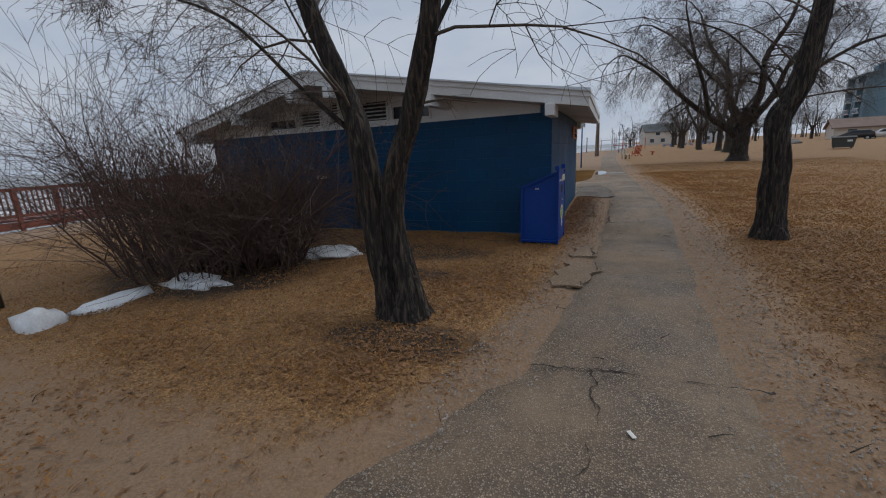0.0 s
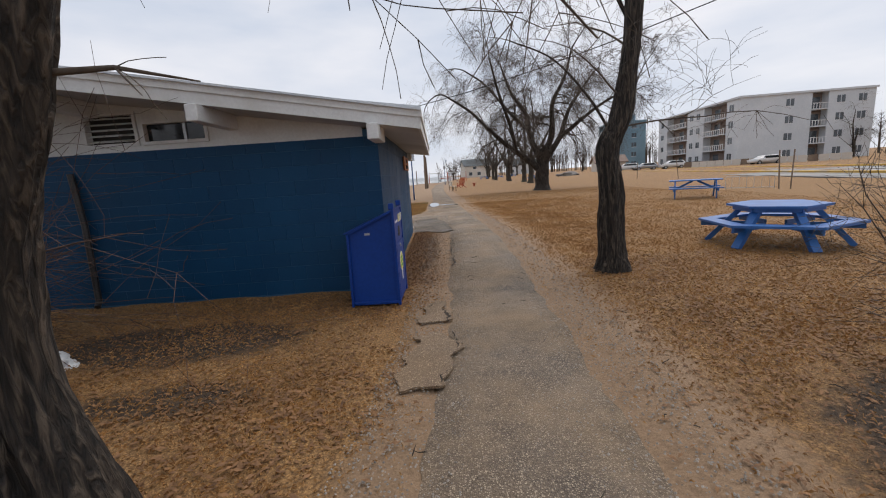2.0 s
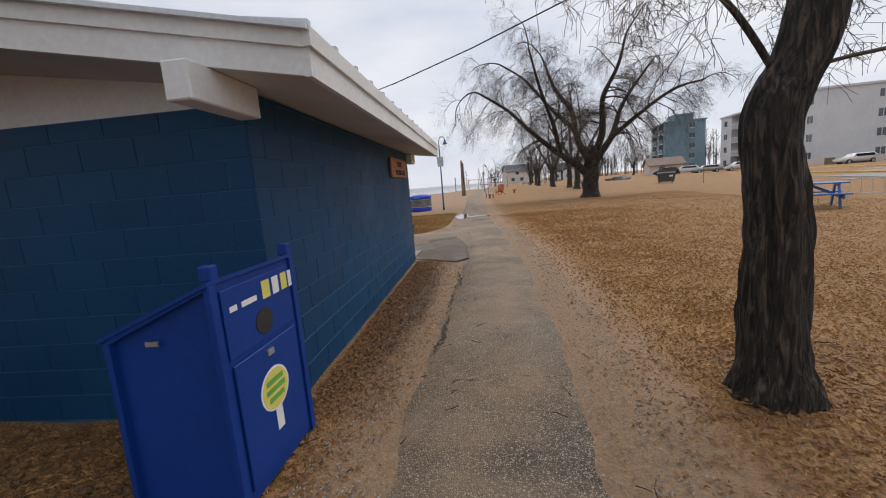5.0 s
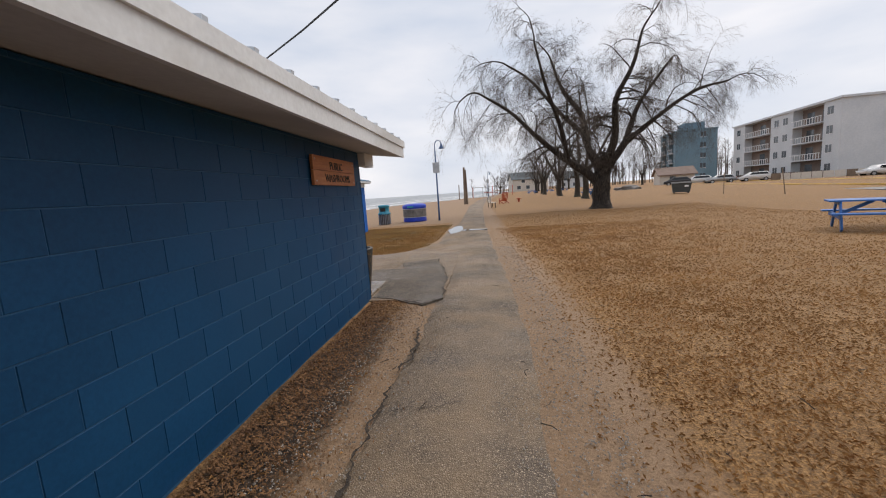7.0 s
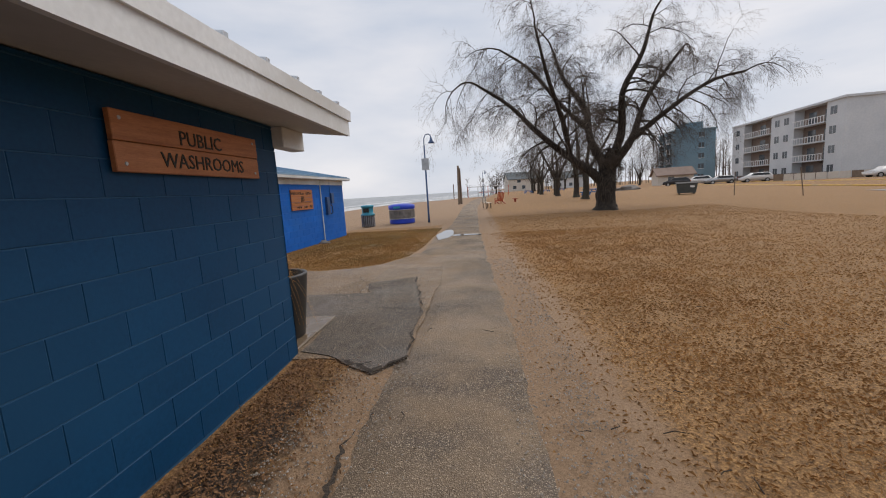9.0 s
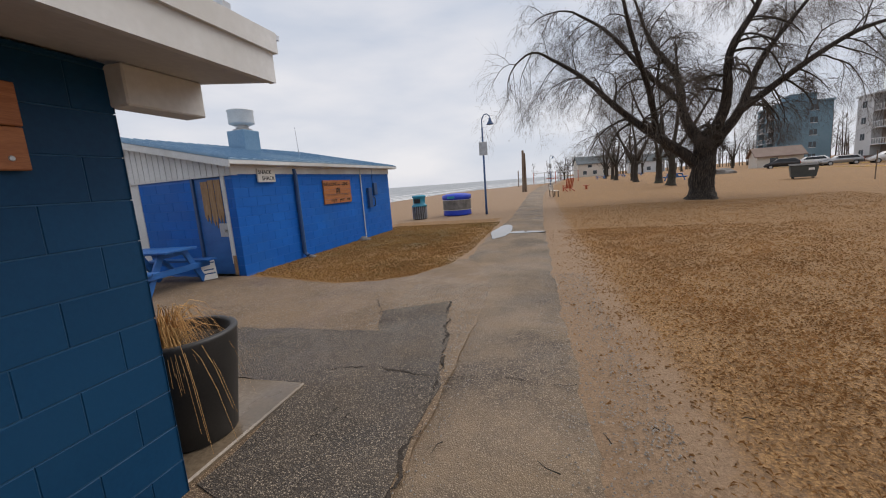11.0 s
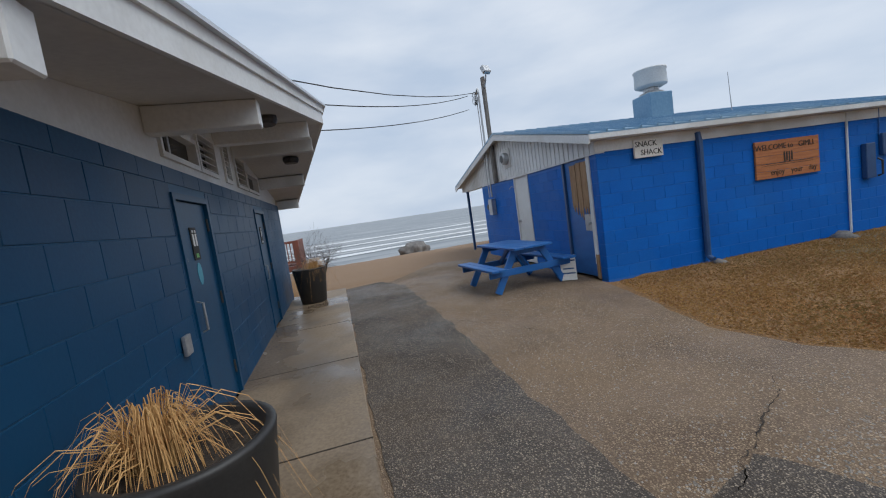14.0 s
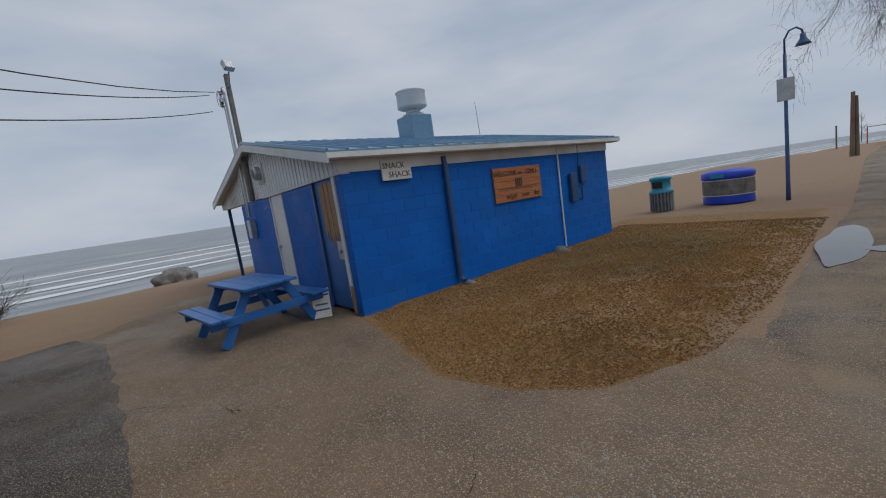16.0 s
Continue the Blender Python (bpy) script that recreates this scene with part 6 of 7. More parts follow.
flat_block("apartment_building", "white four-storey apartment building with recessed balconies", pose(57.9, 80.1, -0.05, 0, 0, -6), 23, 34, 4, STUCCO, [("s", 12.4, 15.2), ("w", 4.0, 12.0), ("w", 19.0, 29.0)], [("s", 8.0), ("s", 16.6), ("s", 20.2), ("w", 1.8), ("w", 13.6), ("w", 16.4), ("w", 31)], 3.05)
blu = flat_block("apartment_building", "slate-blue five-storey apartment building with a roof box", pose(53.9, 126.6, 0, 0, 0, -8), 10, 14, 5, SLATE, [("w", 2, 6), ("w", 8.5, 12.5)], [("w", 6.5), ("s", 6.0)], 2.75, SLATE)
part("roof_box", box(bmesh.new(), 3, 8, 3, 9, 14.0, 16.2), SLATE, blu)


def cottage(name, label, m, w, d, h, rise, wall, roofm, wins, porch=False):
    c = thing(name, label, "house", m)
    part("wall", box(bmesh.new(), 0, w, 0, d, 0, h), wall, c)
    bm = bmesh.new()
    o = 0.5
    pts = [(-o, -o, h - 0.15), (w + o, -o, h - 0.15), (w + o, d / 2, h + rise), (-o, d / 2, h + rise)]
    slab(bm, pts, 0.2)
    slab(bm, [(-o, d / 2, h + rise), (w + o, d / 2, h + rise), (w + o, d + o, h - 0.15), (-o, d + o, h - 0.15)], 0.2)
    part("roof", bm, roofm, c)
    g = bmesh.new()
    for x0, x1 in ((0.0, 0.15), (w - 0.15, w)):
        v = [g.verts.new(p) for x in (x0, x1) for p in ((x, 0, h - 0.01), (x, d, h - 0.01), (x, d / 2, h + rise - 0.22))]
        for q in ((0, 1, 2), (5, 4, 3), (0, 3, 4, 1), (1, 4, 5, 2), (2, 5, 3, 0)):
            g.faces.new([v[i] for i in q])
    part("gable", g, wall, c)
    for x, z, ww, hh in wins:
        wn_ = part("window", box(bmesh.new(), x, x + ww, -0.05, 0.04, z, z + hh), PALEGLASS, c)
        part("window_frame", box(box(bmesh.new(), x - 0.1, x + ww + 0.1, -0.07, -0.01, z - 0.1, z), x - 0.1, x + ww + 0.1, -0.07, -0.01, z + hh, z + hh + 0.1), PLAQUE, wn_)
    if porch:
        part("porch_roof", slab(bmesh.new(), [(0.5, -2.4, 2.7), (8, -2.4, 2.7), (8, -0.02, 3.5), (0.5, -0.02, 3.5)], 0.15), roofm, c)
        part("porch_wall", box(bmesh.new(), 0.7, 7.8, -2.2, -0.02, 0, 1.1), wall, c)
        for x in np.arange(0.7, 7.9, 1.4):
            part("porch_post", box(bmesh.new(), x, x + 0.14, -2.2, -2.06, 1.1, 2.55), PLAQUE, c)
    return c


cottage("house", "grey two-storey house with a dark shingle roof and porch", pose(60.0, 51.5, -0.2, 0, 0, -52), 11.5, 8, 4.2, 3.0, GREYSID, SHINGLE, [(9, 1.2, 1.6, 1.5), (3, 3.6, 1.0, 0.5)], True)
cottage("garage", "cream garage with a low brown roof", pose(41, 105, 0, 0, 0, -10), 7, 6, 2.4, 1.6, CREAM, BROWNROOF, [(2, 0.9, 1.2, 1.0)])
cottage("house", "white beach house far up the shore", pose(14, 190, 0, 0, 0, 8), 16, 9, 5.5, 3, CREAM, SHINGLE, [(2, 1, 1.5, 1.5), (6, 1, 1.5, 1.5), (10, 1, 1.5, 1.5), (4, 3.8, 1.5, 1.2), (10, 3.8, 1.5, 1.2)])
cottage("house", "pale lakeside house among bare trees", pose(36, 205, 0, 0, 0, -6), 14, 9, 5, 3, STUCCO, SHINGLE, [(2, 1, 1.5, 1.5), (7, 1, 1.5, 1.5), (3, 3.6, 1.4, 1.2)])

fn = thing("board_fence", "weathered brown board fence along the lot", "fence", pose(56.0, 47.5, 0, 0, 0, -56))
for k in range(60):
    part("board", box(bmesh.new(), k * 0.32, k * 0.32 + 0.3, 0, 0.03, 0.02, 1.75 + 0.06 * (k % 3)), FENCEW, fn)
f2 = thing("low_fence", "low pale concrete and wood fence before the apartments", "fence", pose(46, 77, 0, 0, 0, -48))
for k in range(18):
    part("panel", box(bmesh.new(), k * 1.2, k * 1.2 + 1.12, 0, 0.08, 0.0, 1.1), CREAM if k % 7 else FENCEW, f2)
hd = thing("clipped_hedge", "dark clipped hedge at the foot of the apartments", "hedge", pose(56.8, 82, 0, 0, 0, 84))
part("body", box(bmesh.new(), 0, 26, -0.6, 0.6, 0, 1.1, 0.12), REDTWIG, hd)

up = thing("utility_pole", "tall weathered utility pole with a crossarm", "utility pole", pose(42.3, 40.2, -0.1))
part("pole", tube(bmesh.new(), [(0, 0, 0), (0.05, 0, 11.2)], [0.19, 0.12], 12), FENCEW, up, "", True)
part("crossarm", bar(bmesh.new(), (-0.85, -0.5, 10.6), (0.95, 0.5, 10.6), 0.12, 0.12), FENCEW, up)
part("crossarm", bar(bmesh.new(), (-0.75, -0.45, 9.8), (0.8, 0.42, 9.8), 0.1, 0.1), FENCEW, up)
for f in (-0.8, -0.4, 0.4, 0.85):
    part("insulator", lathe(bmesh.new(), [(0.05, 10.66), (0.07, 10.72), (0.04, 10.85)], 8, f, f * 0.55), PLAQUE, up)
part("transformer", lathe(bmesh.new(), [(0.2, 8.6), (0.22, 8.65), (0.22, 9.3), (0.1, 9.4)], 12, 0.38, 0.0), GALV, up)

rk = thing("bike_rack", "thin metal tube rack at the road's edge", "bike rack", pose(14.5, 22.6, float(height(14.5, 22.6)) - 0.03, 0, 0, -40) @ Matrix.Scale(0.7, 4))
part("frame", tube(bmesh.new(), [(0, 0, 0), (0, 0, 0.85), (2.6, 0, 0.85), (2.6, 0, 0)], 0.025, 6), GALV, rk)
for k in range(6):
    part("bar", tube(bmesh.new(), [(0.35 + 0.4 * k, 0, 0.1), (0.35 + 0.4 * k, 0, 0.85)], 0.012, 6), GALV, rk)
part("bottom_rail", tube(bmesh.new(), [(0, 0, 0.1), (2.6, 0, 0.1)], 0.02, 6), GALV, rk)
for x, y, dx in ((19.9, 42.0, 0.0), (21.2, 37.5, 0.25), (16.0, 21.3, 0.1), (16.35, 21.1, -0.05)):
    tagged(part("stake", tube(bmesh.new(), [(x, y, -0.1), (x - dx, y, 1.7)], 0.03, 6), FENCEW), "thin wooden stake at the lawn's edge", "stake", "stakes")
lump("debris_mound", "low pale mound of rubble beyond the willow", 25, 78, 2.2, 1.3, 0.7, ROCK, 3.0, "mound")

# ---- trees ----
class Wood:
    """Gathers round bars into one mesh."""

    def __init__(self):
        self.v, self.f = [], []

    def add(self, pts, radii, seg):
        k0, side = len(self.v), None
        for i, p in enumerate(pts):
            d = (pts[min(i + 1, len(pts) - 1)] - pts[max(i - 1, 0)]).normalized()
            side = d.orthogonal().normalized() if side is None else side
            side = side - d * side.dot(d)
            side = side.normalized() if side.length > 1e-3 else d.orthogonal().normalized()
            up = d.cross(side)
            for s in range(seg):
                a = 2 * math.pi * s / seg
                r = radii[i]
                if seg > 6:
                    r *= 1 + 0.16 * noise.noise((math.cos(a) * 2.2, math.sin(a) * 2.2, p.z * 1.5 + p.x))
                if seg > 20:
                    ridge = abs(noise.noise((math.cos(a) * 5.5 + 3, math.sin(a) * 5.5, p.z * 1.6))) + 0.5 * abs(noise.noise((math.cos(a) * 12, math.sin(a) * 12 + 5, p.z * 4)))
                    r *= 0.93 + 0.3 * ridge
                self.v.append(p + r * (math.cos(a) * side + math.sin(a) * up))
            if i:
                o = k0 + seg * i
                for s in range(seg):
                    t = (s + 1) % seg
                    self.f.append((o - seg + s, o - seg + t, o + t, o + s))

    def build(self, name, material, parent):
        ob = cloud_mesh(name, self.v, self.f, material)
        for p in ob.data.polygons:
            p.use_smooth = True
        ob.parent = parent
        return ob


def spline(ctrl, n):
    """Points along a smooth curve through ctrl."""
    c = [Vector(p) for p in ctrl]
    c = [2 * c[0] - c[1], *c, 2 * c[-1] - c[-2]]
    out = []
    for i in range(1, len(c) - 2):
        for k in range(n):
            t = k / n
            a, b, d, e = c[i - 1], c[i], c[i + 1], c[i + 2]
            out.append(0.5 * (2 * b + (d - a) * t + (2 * a - 5 * b + 4 * d - e) * t * t + (3 * b - a - 3 * d + e) * t * t * t))
    return out + [c[-2]]


def sprout(rnd, thick, thin, p, d, length, r, level, droop, split, spread, floor=0.8):
    """A branch that wanders, droops and bears smaller ones."""
    n = max(4, int(length / (0.30 if level else 0.4)))
    n = min(n, 12) if level else min(n, 5)
    pts, dirs = [p.copy()], [d.copy()]
    for i in range(n):
        f = (i + 1) / n
        d = (d + Vector((rnd.gauss(0, 0.14), rnd.gauss(0, 0.14), rnd.gauss(0, 0.12) - droop * (0.3 + f) * 0.28))).normalized()
        q = pts[-1] + d * (length / n)
        if q.z < floor:
            break
        pts.append(q)
        dirs.append(d.copy())
    if len(pts) < 2:
        return
    radii = [max(r * (1 - 0.8 * i / (len(pts) - 1)), 0.0022) for i in range(len(pts))]
    (thick if r > 0.03 else thin).add(pts, radii, 6 if r > 0.05 else 4 if r > 0.012 else 3)
    if level == 0:
        return
    kids = max(1, round(split[level - 1] * (len(pts) - 1) / n))
    for k in range(kids):
        f = 0.2 + 0.8 * (k + rnd.random()) / kids
        i = min(int(f * (len(pts) - 1)), len(pts) - 1)
        out = dirs[i].cross(Vector((rnd.gauss(0, 1), rnd.gauss(0, 1), rnd.gauss(0, 1)))).normalized()
        nd = (dirs[i] * (1 - spread) + out * spread + Vector((0, 0, 0.12 * (1 - droop)))).normalized()
        sprout(rnd, thick, thin, pts[i], nd, length * rnd.uniform(0.45, 0.75), max(radii[i] * 0.6, 0.003), level - 1, droop, split, spread, floor)


def tree(name, label, base, stems, seed, levels=3, droop=0.35, split=(5, 5, 4), spread=0.6, reach=0.55, per=6, bark=BARK, twig=TWIG, rings=10, floor=0.8, flare=1.5, thin_r=1.0, size=1.0):
    """stems: (control points, radius at foot, radius at tip, from which share on it branches)."""
    rnd = random.Random(seed)
    t = thing(name, label, "tree", pose(*base) @ Matrix.Scale(size, 4))
    trunk, thick, thin = Wood(), Wood(), Wood()
    for ctrl, r0, r1, bare in stems:
        pts = spline(ctrl, 16 if rings > 20 else 6)
        m = len(pts)
        radii = []
        for i, p in enumerate(pts):
            f = i / (m - 1)
            r = r0 + (r1 - r0) * f ** 0.8
            if ctrl[0][2] < 0.05:
                r *= 1 + (flare - 1) * max(0, 1 - p.z / 0.55) ** 2
            radii.append(r * (1 + 0.08 * noise.noise(p * 1.7)))
        trunk.add(pts, radii, rings)
        ln = sum((b - a).length for a, b in zip(pts, pts[1:]))
        for k in range(per):
            f = bare + (1 - bare) * (k + rnd.random()) / per
            i = min(int(f * (m - 1)), m - 2)
            d = (pts[i + 1] - pts[i]).normalized()
            out = d.cross(Vector((rnd.gauss(0, 1), rnd.gauss(0, 1), rnd.gauss(0, 1)))).normalized()
            nd = (d * 0.55 + out * 0.75).normalized()
            sprout(rnd, thick, thin, pts[i], nd, ln * reach * rnd.uniform(0.6, 1.1) * (1.15 - 0.5 * f), min(radii[i] * 0.42, thin_r), levels, droop, split, spread, floor)
        sprout(rnd, thick, thin, pts[-1], (pts[-1] - pts[-2]).normalized(), ln * reach * 0.8, r1, levels, droop, split, spread, floor)
    trunk.build("trunk", DEEPBARK if rings > 20 else bark, t)
    if thick.v:
        tagged(thick.build("limb_growth", bark, t), kind="stuff")
    tagged(thin.build("crown", twig, t), "bare drooping twigs", kind="stuff")
    return t


tree("willow_tree", "twin-stemmed bare tree with dark furrowed bark beside the path", (-1.08, 4.9, 0), [
    ([(-0.10, 0.05, 0), (-0.14, 0, 0.35), (-0.25, 0, 0.95), (-0.34, 0, 2.0), (-0.52, 0, 2.6), (-0.86, -0.05, 3.6), (-1.15, -0.2, 5.4)], 0.185, 0.08, 0.55),
    ([(0.10, 0.0, 0), (0.10, 0, 0.4), (-0.02, 0, 1.0), (0.05, -0.04, 1.6), (0.33, -0.06, 2.3), (0.62, -0.1, 3.2), (0.85, -0.1, 4.6), (0.9, 0, 6.2)], 0.165, 0.07, 0.55),
    ([(0.34, -0.05, 2.6), (0.9, 0.5, 3.8), (1.7, 1.2, 4.8), (2.6, 1.9, 5.3)], 0.035, 0.015, 0.25),
    ([(-0.75, 0.0, 3.0), (-1.5, 0.7, 4.1), (-2.4, 1.5, 4.8), (-3.4, 2.2, 5.1)], 0.035, 0.015, 0.25),
    ([(-0.42, 0.0, 2.1), (-0.9, -0.2, 2.6), (-1.5, -0.5, 3.3), (-2.4, -0.7, 3.7)], 0.03, 0.01, 0.25),
], 11, 3, 0.55, (6, 5, 4), 0.6, 0.45, 6, rings=44, floor=2.2, thin_r=0.02, size=0.84)
tree("willow_tree", "single dark-barked bare tree with a pale lichened foot", (3.16, 9.2, 0), [
    ([(0, 0, 0), (-0.02, 0, 0.5), (-0.03, 0, 1.3), (-0.10, 0, 2.1), (0.10, 0, 2.55), (0.22, 0, 3.2), (0.30, 0, 4.4), (0.2, 0.1, 6.0), (0.3, 0, 7.5)], 0.235, 0.1, 0.42),
    ([(0.28, 0, 3.9), (0.7, 0.1, 5.0), (1.5, 0.2, 6.0), (2.6, 0.3, 6.5)], 0.03, 0.015, 0.25),
    ([(0.26, 0.05, 4.1), (-0.2, 0.3, 5.2), (-0.8, 0.7, 6.2), (-1.5, 0.9, 6.9)], 0.03, 0.015, 0.25),
    ([(0.12, 0.1, 2.5), (0.5, 0.4, 3.0), (0.85, 0.8, 3.5), (1.2, 1.0, 3.9)], 0.018, 0.006, 0.3),
    ([(0.0, 0.0, 2.3), (-0.4, 0.1, 3.0), (-0.9, 0.4, 3.7), (-1.6, 0.6, 4.1)], 0.025, 0.01, 0.3),
], 5, 3, 0.6, (6, 5, 4), 0.6, 0.4, 7, rings=48, floor=2.1, flare=1.3, thin_r=0.02, size=0.84)
tree("willow_tree", "large spreading bare willow on the brown lawn", (9.0, 35.5, float(height(9, 35.5)) - 0.05), [
    ([(0, 0, 0), (0.02, 0, 0.8), (0.05, 0, 1.7), (0.2, 0, 2.8)], 0.52, 0.46, 0.95),
    ([(0.0, 0, 1.5), (-1.0, -0.1, 2.4), (-2.4, -0.3, 3.4), (-3.9, -0.5, 4.7), (-5.4, -0.7, 6.2), (-7.2, -1.0, 7.4)], 0.3, 0.06, 0.3),
    ([(0.1, 0, 2.4), (-0.7, 0.4, 4.1), (-0.9, 0.9, 6.0), (-2.0, 1.2, 7.8), (-2.6, 1.4, 9.6)], 0.28, 0.06, 0.3),
    ([(0.25, 0, 2.6), (0.8, -0.3, 4.4), (0.7, -0.8, 6.4), (1.5, -1.3, 8.2), (1.9, -1.6, 9.9)], 0.27, 0.06, 0.3),
    ([(0.3, 0, 2.4), (1.5, 0.1, 4.0), (2.4, 0.4, 6.2), (4.2, 0.6, 8.6)], 0.27, 0.06, 0.3),
    ([(1.5, 0, 4.0), (3.3, -0.4, 5.4), (5.2, -0.7, 6.6), (7.0, -0.7, 7.0)], 0.17, 0.05, 0.2),
    ([(-2.0, -0.2, 3.1), (-2.6, -1.4, 4.9), (-3.6, -2.8, 7.0), (-4.3, -3.6, 9.2)], 0.17, 0.05, 0.2),
    ([(-0.9, 0.5, 4.8), (-2.4, 0.2, 6.2), (-4.2, -0.2, 8.2), (-5.8, -0.4, 9.3)], 0.15, 0.05, 0.2),
], 21, 3, 1.0, (9, 7, 5), 0.55, 0.44, 13, rings=24, floor=2.2, thin_r=0.075)
far_tree = tree("bare_tree", "bare tree in the row beyond the willow", (11.5, 50, 0.1), [
    ([(0, 0, 0), (0.1, 0, 1.2), (0.0, 0, 2.6)], 0.32, 0.26, 0.9),
    ([(0, 0, 2.2), (-1.0, 0.2, 4.0), (-2.2, 0.4, 6.0), (-3.0, 0.3, 8.0)], 0.18, 0.05, 0.3),
    ([(0, 0, 2.4), (0.3, -0.3, 4.8), (0.5, 0, 7.2), (0.3, 0.2, 9.5)], 0.18, 0.05, 0.3),
    ([(0, 0, 2.2), (1.3, 0, 4.2), (2.6, 0.2, 6.4), (3.4, 0, 7.8)], 0.18, 0.05, 0.3),
], 33, 2, 0.75, (6, 5), 0.6, 0.5, 7, rings=8, floor=2.2)
for x, y, rz in ((12.3, 57, 70), (12.0, 66, 140), (13.2, 74, 210), (12.5, 84, 20), (13.6, 95, 100), (14.0, 108, 250), (16, 124, 10), (19, 142, 160), (24, 128, 80), (30, 150, 300), (48, 134, 30), (38, 140, 200), (78, 78, 45), (84, 66, 200), (90, 72, 300), (80, 60, 120), (92, 60, 20), (31, 170, 60), (8, 175, 0)):
    copy_thing(far_tree, pose(x, y, float(height(x, y)) - 0.1, 0, 0, rz))["label"] = "bare tree standing far off beyond the lawn"


def shrub(label, cx, cy, n, spreadx, spready, tall, seed, material, lean=0.5, depth=2):
    rnd = random.Random(seed)
    t = thing("bare_shrub", label, "shrub", pose(cx, cy, 0))
    for i in range(n):
        w = Wood()
        a, r = rnd.uniform(0, 2 * math.pi), math.sqrt(rnd.random())
        p = Vector((0.45 * spreadx * r * math.cos(a), 0.45 * spready * r * math.sin(a), -0.02))
        d = Vector((math.cos(a) * r * lean * spreadx / tall, math.sin(a) * r * lean * spready / tall, 1)).normalized()
        sprout(rnd, w, w, p, d, tall * rnd.uniform(0.55, 1.1), rnd.uniform(0.008, 0.02), depth, 0.12, (5, 5), 0.55, 0.03)
        if w.v:
            w.build("stem", material, t)
    return t


shrub("large tangled leafless shrub with reddish-brown twigs", -5.2, 5.7, 110, 2.9, 1.9, 2.5, 41, REDTWIG)
shrub("dense dark leafless shrub against the washroom wall", -4.2, 6.1, 200, 1.5, 1.4, 1.45, 42, REDTWIG)
shrub("low straggling leafless brush at the lawn's edge", 4.5, 4.8, 60, 2.0, 2.2, 0.9, 43, TWIG)
shrub("thin leafless brush at the lawn's edge", 6.0, 6.6, 26, 1.6, 1.6, 1.5, 44, TWIG)
shrub("small leafless shrub beside the deck", -13.6, 15.1, 18, 1.2, 1.0, 1.1, 45, TWIG)


def far_woods(name, label, x0, x1, y0, y1, n, hmin, hmax, seed):
    """Distant bare woods as many thin upright twig fans."""
    rnd = random.Random(seed)
    w = Wood()
    for i in range(n):
        f = rnd.random()
        x, y = x0 + (x1 - x0) * f + rnd.gauss(0, 4), y0 + (y1 - y0) * f + rnd.gauss(0, 5)
        z0 = float(height(x, y))
        h = rnd.uniform(hmin, hmax)
        tip = Vector((x + rnd.gauss(0, 0.5), y, z0 + h))
        foot = Vector((x, y, z0))
        w.add([foot, foot.lerp(tip, 0.5), tip], [0.18, 0.1, 0.02], 4)
        for k in range(20):
            f = rnd.uniform(0.25, 0.95)
            p, a = foot.lerp(tip, f), rnd.uniform(0, 2 * math.pi)
            ln = h * 0.34 * (1.15 - f) * rnd.uniform(0.6, 1.2)
            q = p + Vector((math.cos(a) * ln * 0.7, math.sin(a) * ln * 0.7, ln * rnd.uniform(0.5, 1.0)))
            w.add([p, q], [0.05, 0.012], 3)
            for j in range(3):
                u = p.lerp(q, rnd.uniform(0.3, 0.9))
                w.add([u, u + Vector((rnd.gauss(0, 0.3) * ln, rnd.gauss(0, 0.3) * ln, rnd.uniform(0.1, 0.45) * ln))], [0.022, 0.008], 3)
    ob = w.build(name, TWIG, None)
    return tagged(ob, label, "woods", kind="stuff")


far_woods("far_woods", "distant belt of bare trees behind the houses", 70, 190, 130, 70, 190, 8, 13, 51)
far_woods("far_woods", "distant belt of bare trees along the shore", 6, 110, 225, 190, 190, 7, 12, 52)

# ---- grass, leaves and grit, too many to count ----
def scatter(name, label, n, area, material, maker, seed, keep=None):
    rnd = random.Random(seed)
    verts, faces, made = [], [], 0
    while made < n:
        x, y = area(rnd)
        if keep and not keep(x, y, rnd):
            continue
        maker(rnd, x, y, float(height(x, y)) - 0.012, verts, faces)
        made += 1
    ob = cloud_mesh(name, verts, faces, material)
    return tagged(ob, label, "ground litter", kind="stuff")


def in_island(x, y):
    front = float(np.interp(x, [-4.2, -2.82, -1.87, -1.12, -0.6, -0.12, 0.02], [20.25, 19.8, 19.52, 19.66, 20.0, 21.0, 22.4]))
    return -4.2 < x < 0.02 and front < y < 28.6


def on_grass(x, y, rnd):
    if W0 - 0.1 < x < E0 + 0.06 and S0 - 0.1 < y < N0 + 0.1:
        return False
    if KW < x < KE + 0.05 and KS < y < KN or (y > 14.8 and x < 1.1 and not in_island(x, y)):
        return False
    if rnd.random() < 0.9 and ((x - 4.2) / 1.95) ** 2 + ((y - 4.7) / 1.6) ** 2 < 0.9 + 0.6 * noise.noise((x * 2, y * 2, 3)):
        return False
    l, r = along(PATH_L, y), along(PATH_R, y)
    if l - 0.06 < x < r + 0.06:
        return False
    if x > r:
        return rnd.random() < min(1.0, 0.05 + max(0, (x - r - 0.3)) * 0.8) * (0.8 + 0.4 * noise.noise((x * 0.8, y * 0.8, 0)))
    if x < -11.5 or (y < 3.4 and rnd.random() < 0.5):
        return False
    return rnd.random() < min(1.0, 0.1 + max(0, l - x - 0.15) * 1.2) * (0.6 + 0.9 * noise.noise((x * 0.9, y * 0.9, 5)))


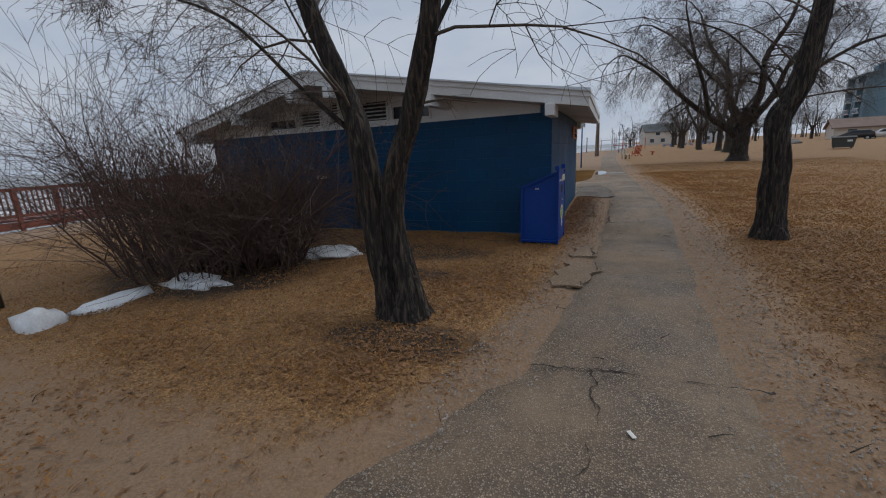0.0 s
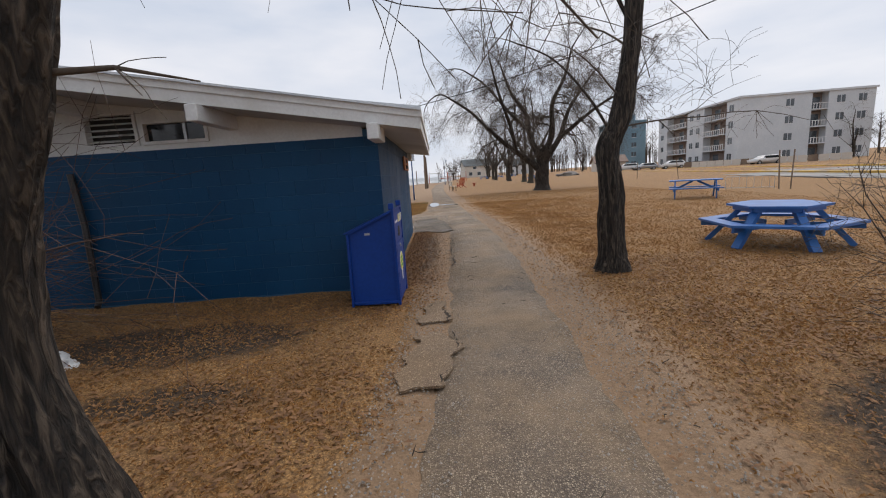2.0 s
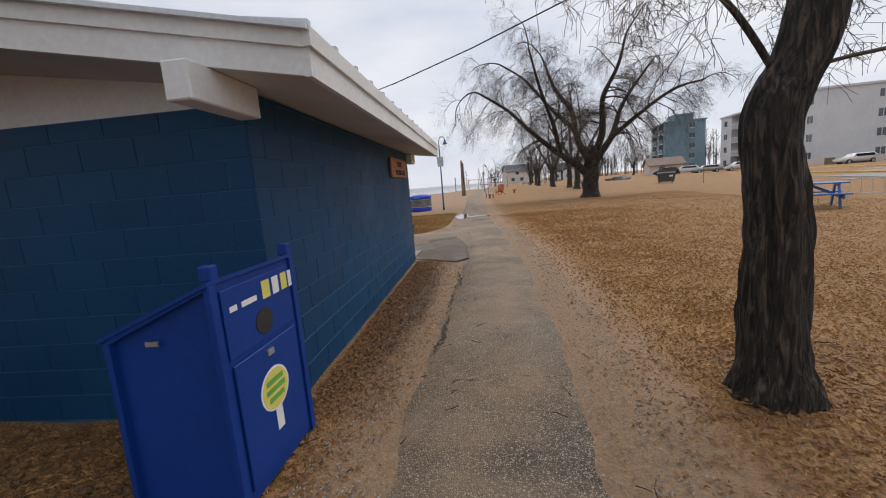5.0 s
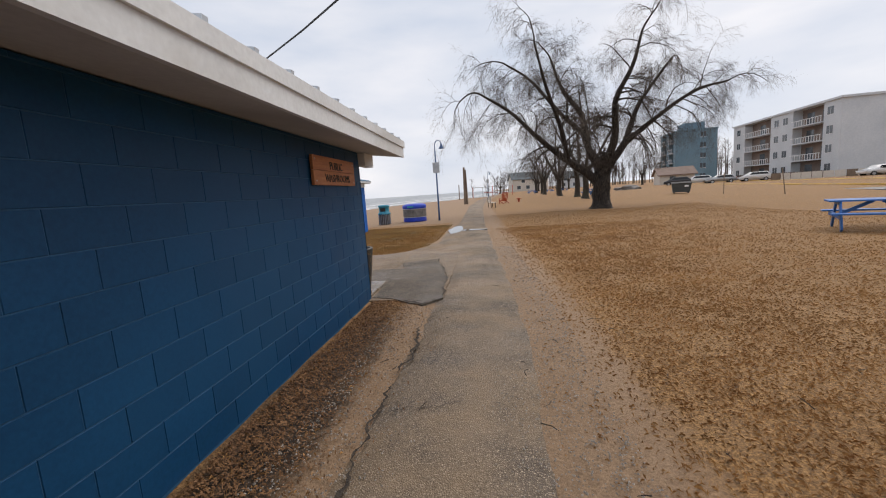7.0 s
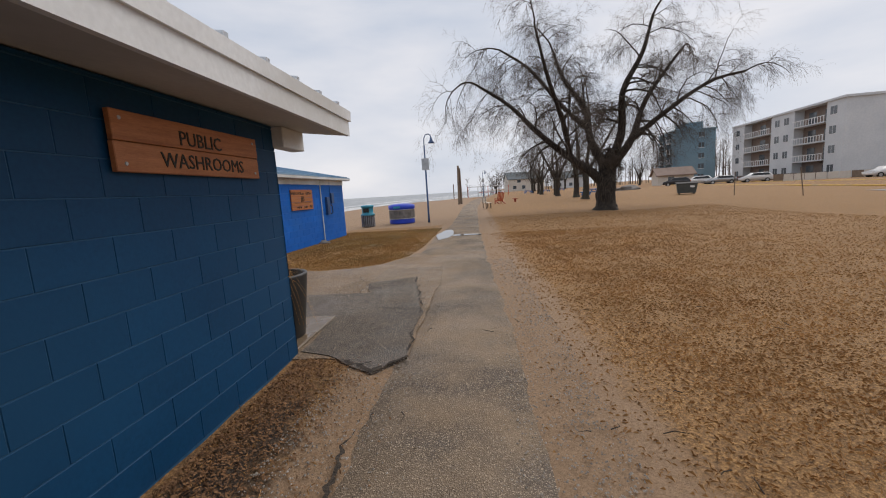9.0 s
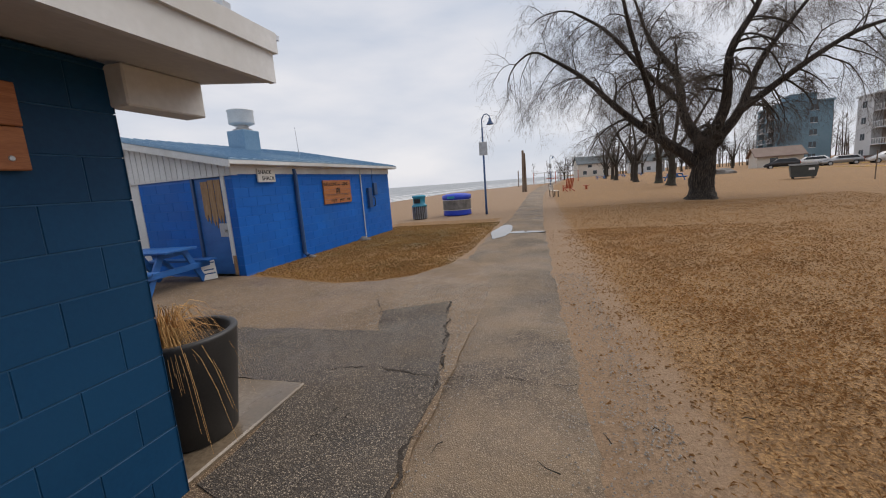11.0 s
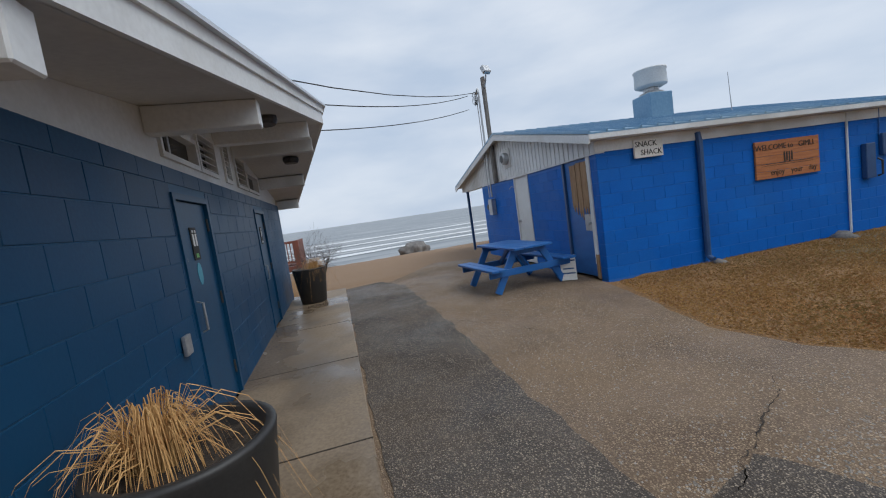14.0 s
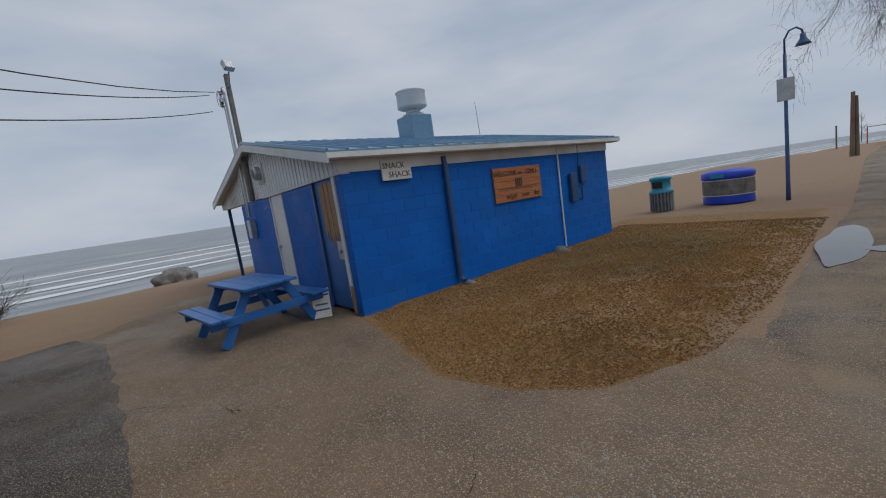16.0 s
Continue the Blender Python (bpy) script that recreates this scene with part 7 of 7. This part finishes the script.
def blade(rnd, x, y, z, v, f):
    k, a, h = len(v), rnd.uniform(0, 6.283), rnd.uniform(0.008, 0.026)
    w, ln = rnd.uniform(0.0016, 0.003), rnd.uniform(0.012, 0.032)
    dx, dy = math.cos(a), math.sin(a)
    v += [(x - dy * w, y + dx * w, z), (x + dy * w, y - dx * w, z), (x + dx * ln * 0.6 + dy * w * 0.6, y + dy * ln * 0.6 - dx * w * 0.6, z + h), (x + dx * ln * 1.5, y + dy * ln * 1.5, z + h * 0.7)]
    f += [(k, k + 1, k + 2), (k, k + 2, k + 3)]


def leaf(rnd, x, y, z, v, f, big=1.0):
    k, a, s = len(v), rnd.uniform(0, 6.283), rnd.uniform(0.007, 0.016) * big
    dx, dy, t = math.cos(a), math.sin(a), rnd.uniform(-0.012, 0.018)
    z += 0.014
    v += [(x - dx * s * 1.6, y - dy * s * 1.6, z), (x - dy * s * 0.55, y + dx * s * 0.55, z + 0.006), (x + dx * s * 1.6, y + dy * s * 1.6, z + abs(t)), (x + dy * s * 0.55, y - dx * s * 0.55, z + 0.008 + t * 0.4)]
    f += [(k, k + 1, k + 3), (k + 1, k + 2, k + 3)]


def pebble(rnd, x, y, z, v, f):
    k, s, a = len(v), rnd.uniform(0.004, 0.010), rnd.uniform(0, 3)
    c, n = math.cos(a) * s, math.sin(a) * s
    v += [(x + c, y + n, z), (x - n, y + c, z), (x - c, y - n, z), (x + n, y - c, z), (x, y, z + s * 0.9)]
    f += [(k, k + 1, k + 4), (k + 1, k + 2, k + 4), (k + 2, k + 3, k + 4), (k + 3, k, k + 4)]


def near_area(rnd):
    y = 1.5 + 24 * rnd.random() ** 1.2
    return (1.4 + rnd.gauss(0, 3.6), y)


def wide_area(rnd):
    return (rnd.uniform(-9, 14), rnd.uniform(0, 34))


scatter("grass_litter", "matted dry brown grass on the lawn", 145000, near_area, LITTER, blade, 1, on_grass)
scatter("grass_litter", "dry brown grass blades farther over the lawn", 105000, wide_area, LITTER, blade, 2, on_grass)
scatter("leaf_litter", "fallen brown willow leaves on the grass", 20000, lambda r: (1.4 + r.gauss(0, 3.4), r.uniform(1.5, 10)), LEAFM, lambda r, x, y, z, v, f: leaf(r, x, y, z, v, f, 1.5), 3, on_grass)
scatter("leaf_litter", "brown leaves and dry stalks under the brush", 9000, lambda r: (r.gauss(4.0, 1.0), r.gauss(4.9, 1.1)), LEAFM, lambda r, x, y, z, v, f: leaf(r, x, y, z, v, f, 0.85), 15, lambda x, y, r: x > along(PATH_R, y) + 0.5)
scatter("grass_litter", "dry brown and olive grass beside the snack shack", 45000, lambda r: (r.uniform(-4.2, 0.02), r.uniform(19.4, 28.6)), OLIVE, blade, 12, lambda x, y, r: in_island(x, y))
scatter("leaf_litter", "fallen brown leaves along the foot of the wall", 17000, lambda r: (E0 + 0.06 + abs(r.gauss(0, 0.36)), r.uniform(9.0, 14.75)), LEAFM, lambda r, x, y, z, v, f: leaf(r, x, y, z, v, f, 0.7), 4)
scatter("leaf_litter", "dark leaf litter under the shrubs", 6000, lambda r: (r.gauss(-4.8, 1.1), r.gauss(5.8, 0.8)) if r.random() < 0.65 else (r.gauss(4.0, 0.6), r.gauss(4.9, 0.8)), LEAFM, leaf, 6)


def on_paving(x, y, rnd):
    l, r = along(PATH_L, y), along(PATH_R, y)
    if y > 14.8 and -7 < x < 0.95:
        return 16.15 < y < 19.35
    return l - 0.5 < x < r + 0.5 and rnd.random() < 0.25 + 0.75 * min(1, abs((x - (l + r) / 2) / 0.9)) ** 2


scatter("loose_grit", "loose pale grit on the paving", 26000, lambda r: (r.uniform(-0.3, 3.2), r.uniform(1.5, 20)), STONEM, lambda r, x, y, z, v, f: pebble(r, x, y, z + 0.016, v, f), 7, on_paving)
scatter("loose_grit", "loose pale grit on the yard between the buildings", 7000, lambda r: (r.uniform(-7, 0.95), r.uniform(16.15, 19.35)), STONEM, lambda r, x, y, z, v, f: pebble(r, x, y, z + 0.016, v, f), 8, on_paving)


def twigs(n, seed):
    rnd = random.Random(seed)
    w = Wood()
    while n:
        x, y = 1.5 + rnd.gauss(0, 3), rnd.uniform(1.5, 16)
        if E0 - 0.2 > x and y > S0 - 0.3:
            continue
        a, ln = rnd.uniform(0, 6.283), rnd.uniform(0.05, 0.15)
        p = Vector((x, y, 0.022))
        q = p + Vector((math.cos(a) * ln, math.sin(a) * ln, rnd.uniform(0, 0.02)))
        w.add([p, p.lerp(q, 0.5) + Vector((rnd.gauss(0, 0.012), rnd.gauss(0, 0.012), 0.006)), q], [0.004, 0.003, 0.0015], 4)
        n -= 1
    return tagged(w.build("fallen_twigs", BARK, None), "fallen dark twigs on the path and lawn", "twigs", kind="stuff")


twigs(170, 9)
tagged(part("paper_scrap", box(bmesh.new(), -0.03, 0.03, -0.012, 0.012, 0, 0.004), BOARD), "small white paper scrap on the asphalt", "litter").matrix_basis = pose(0.96, 3.68, 0.02, 0, 0, 120)
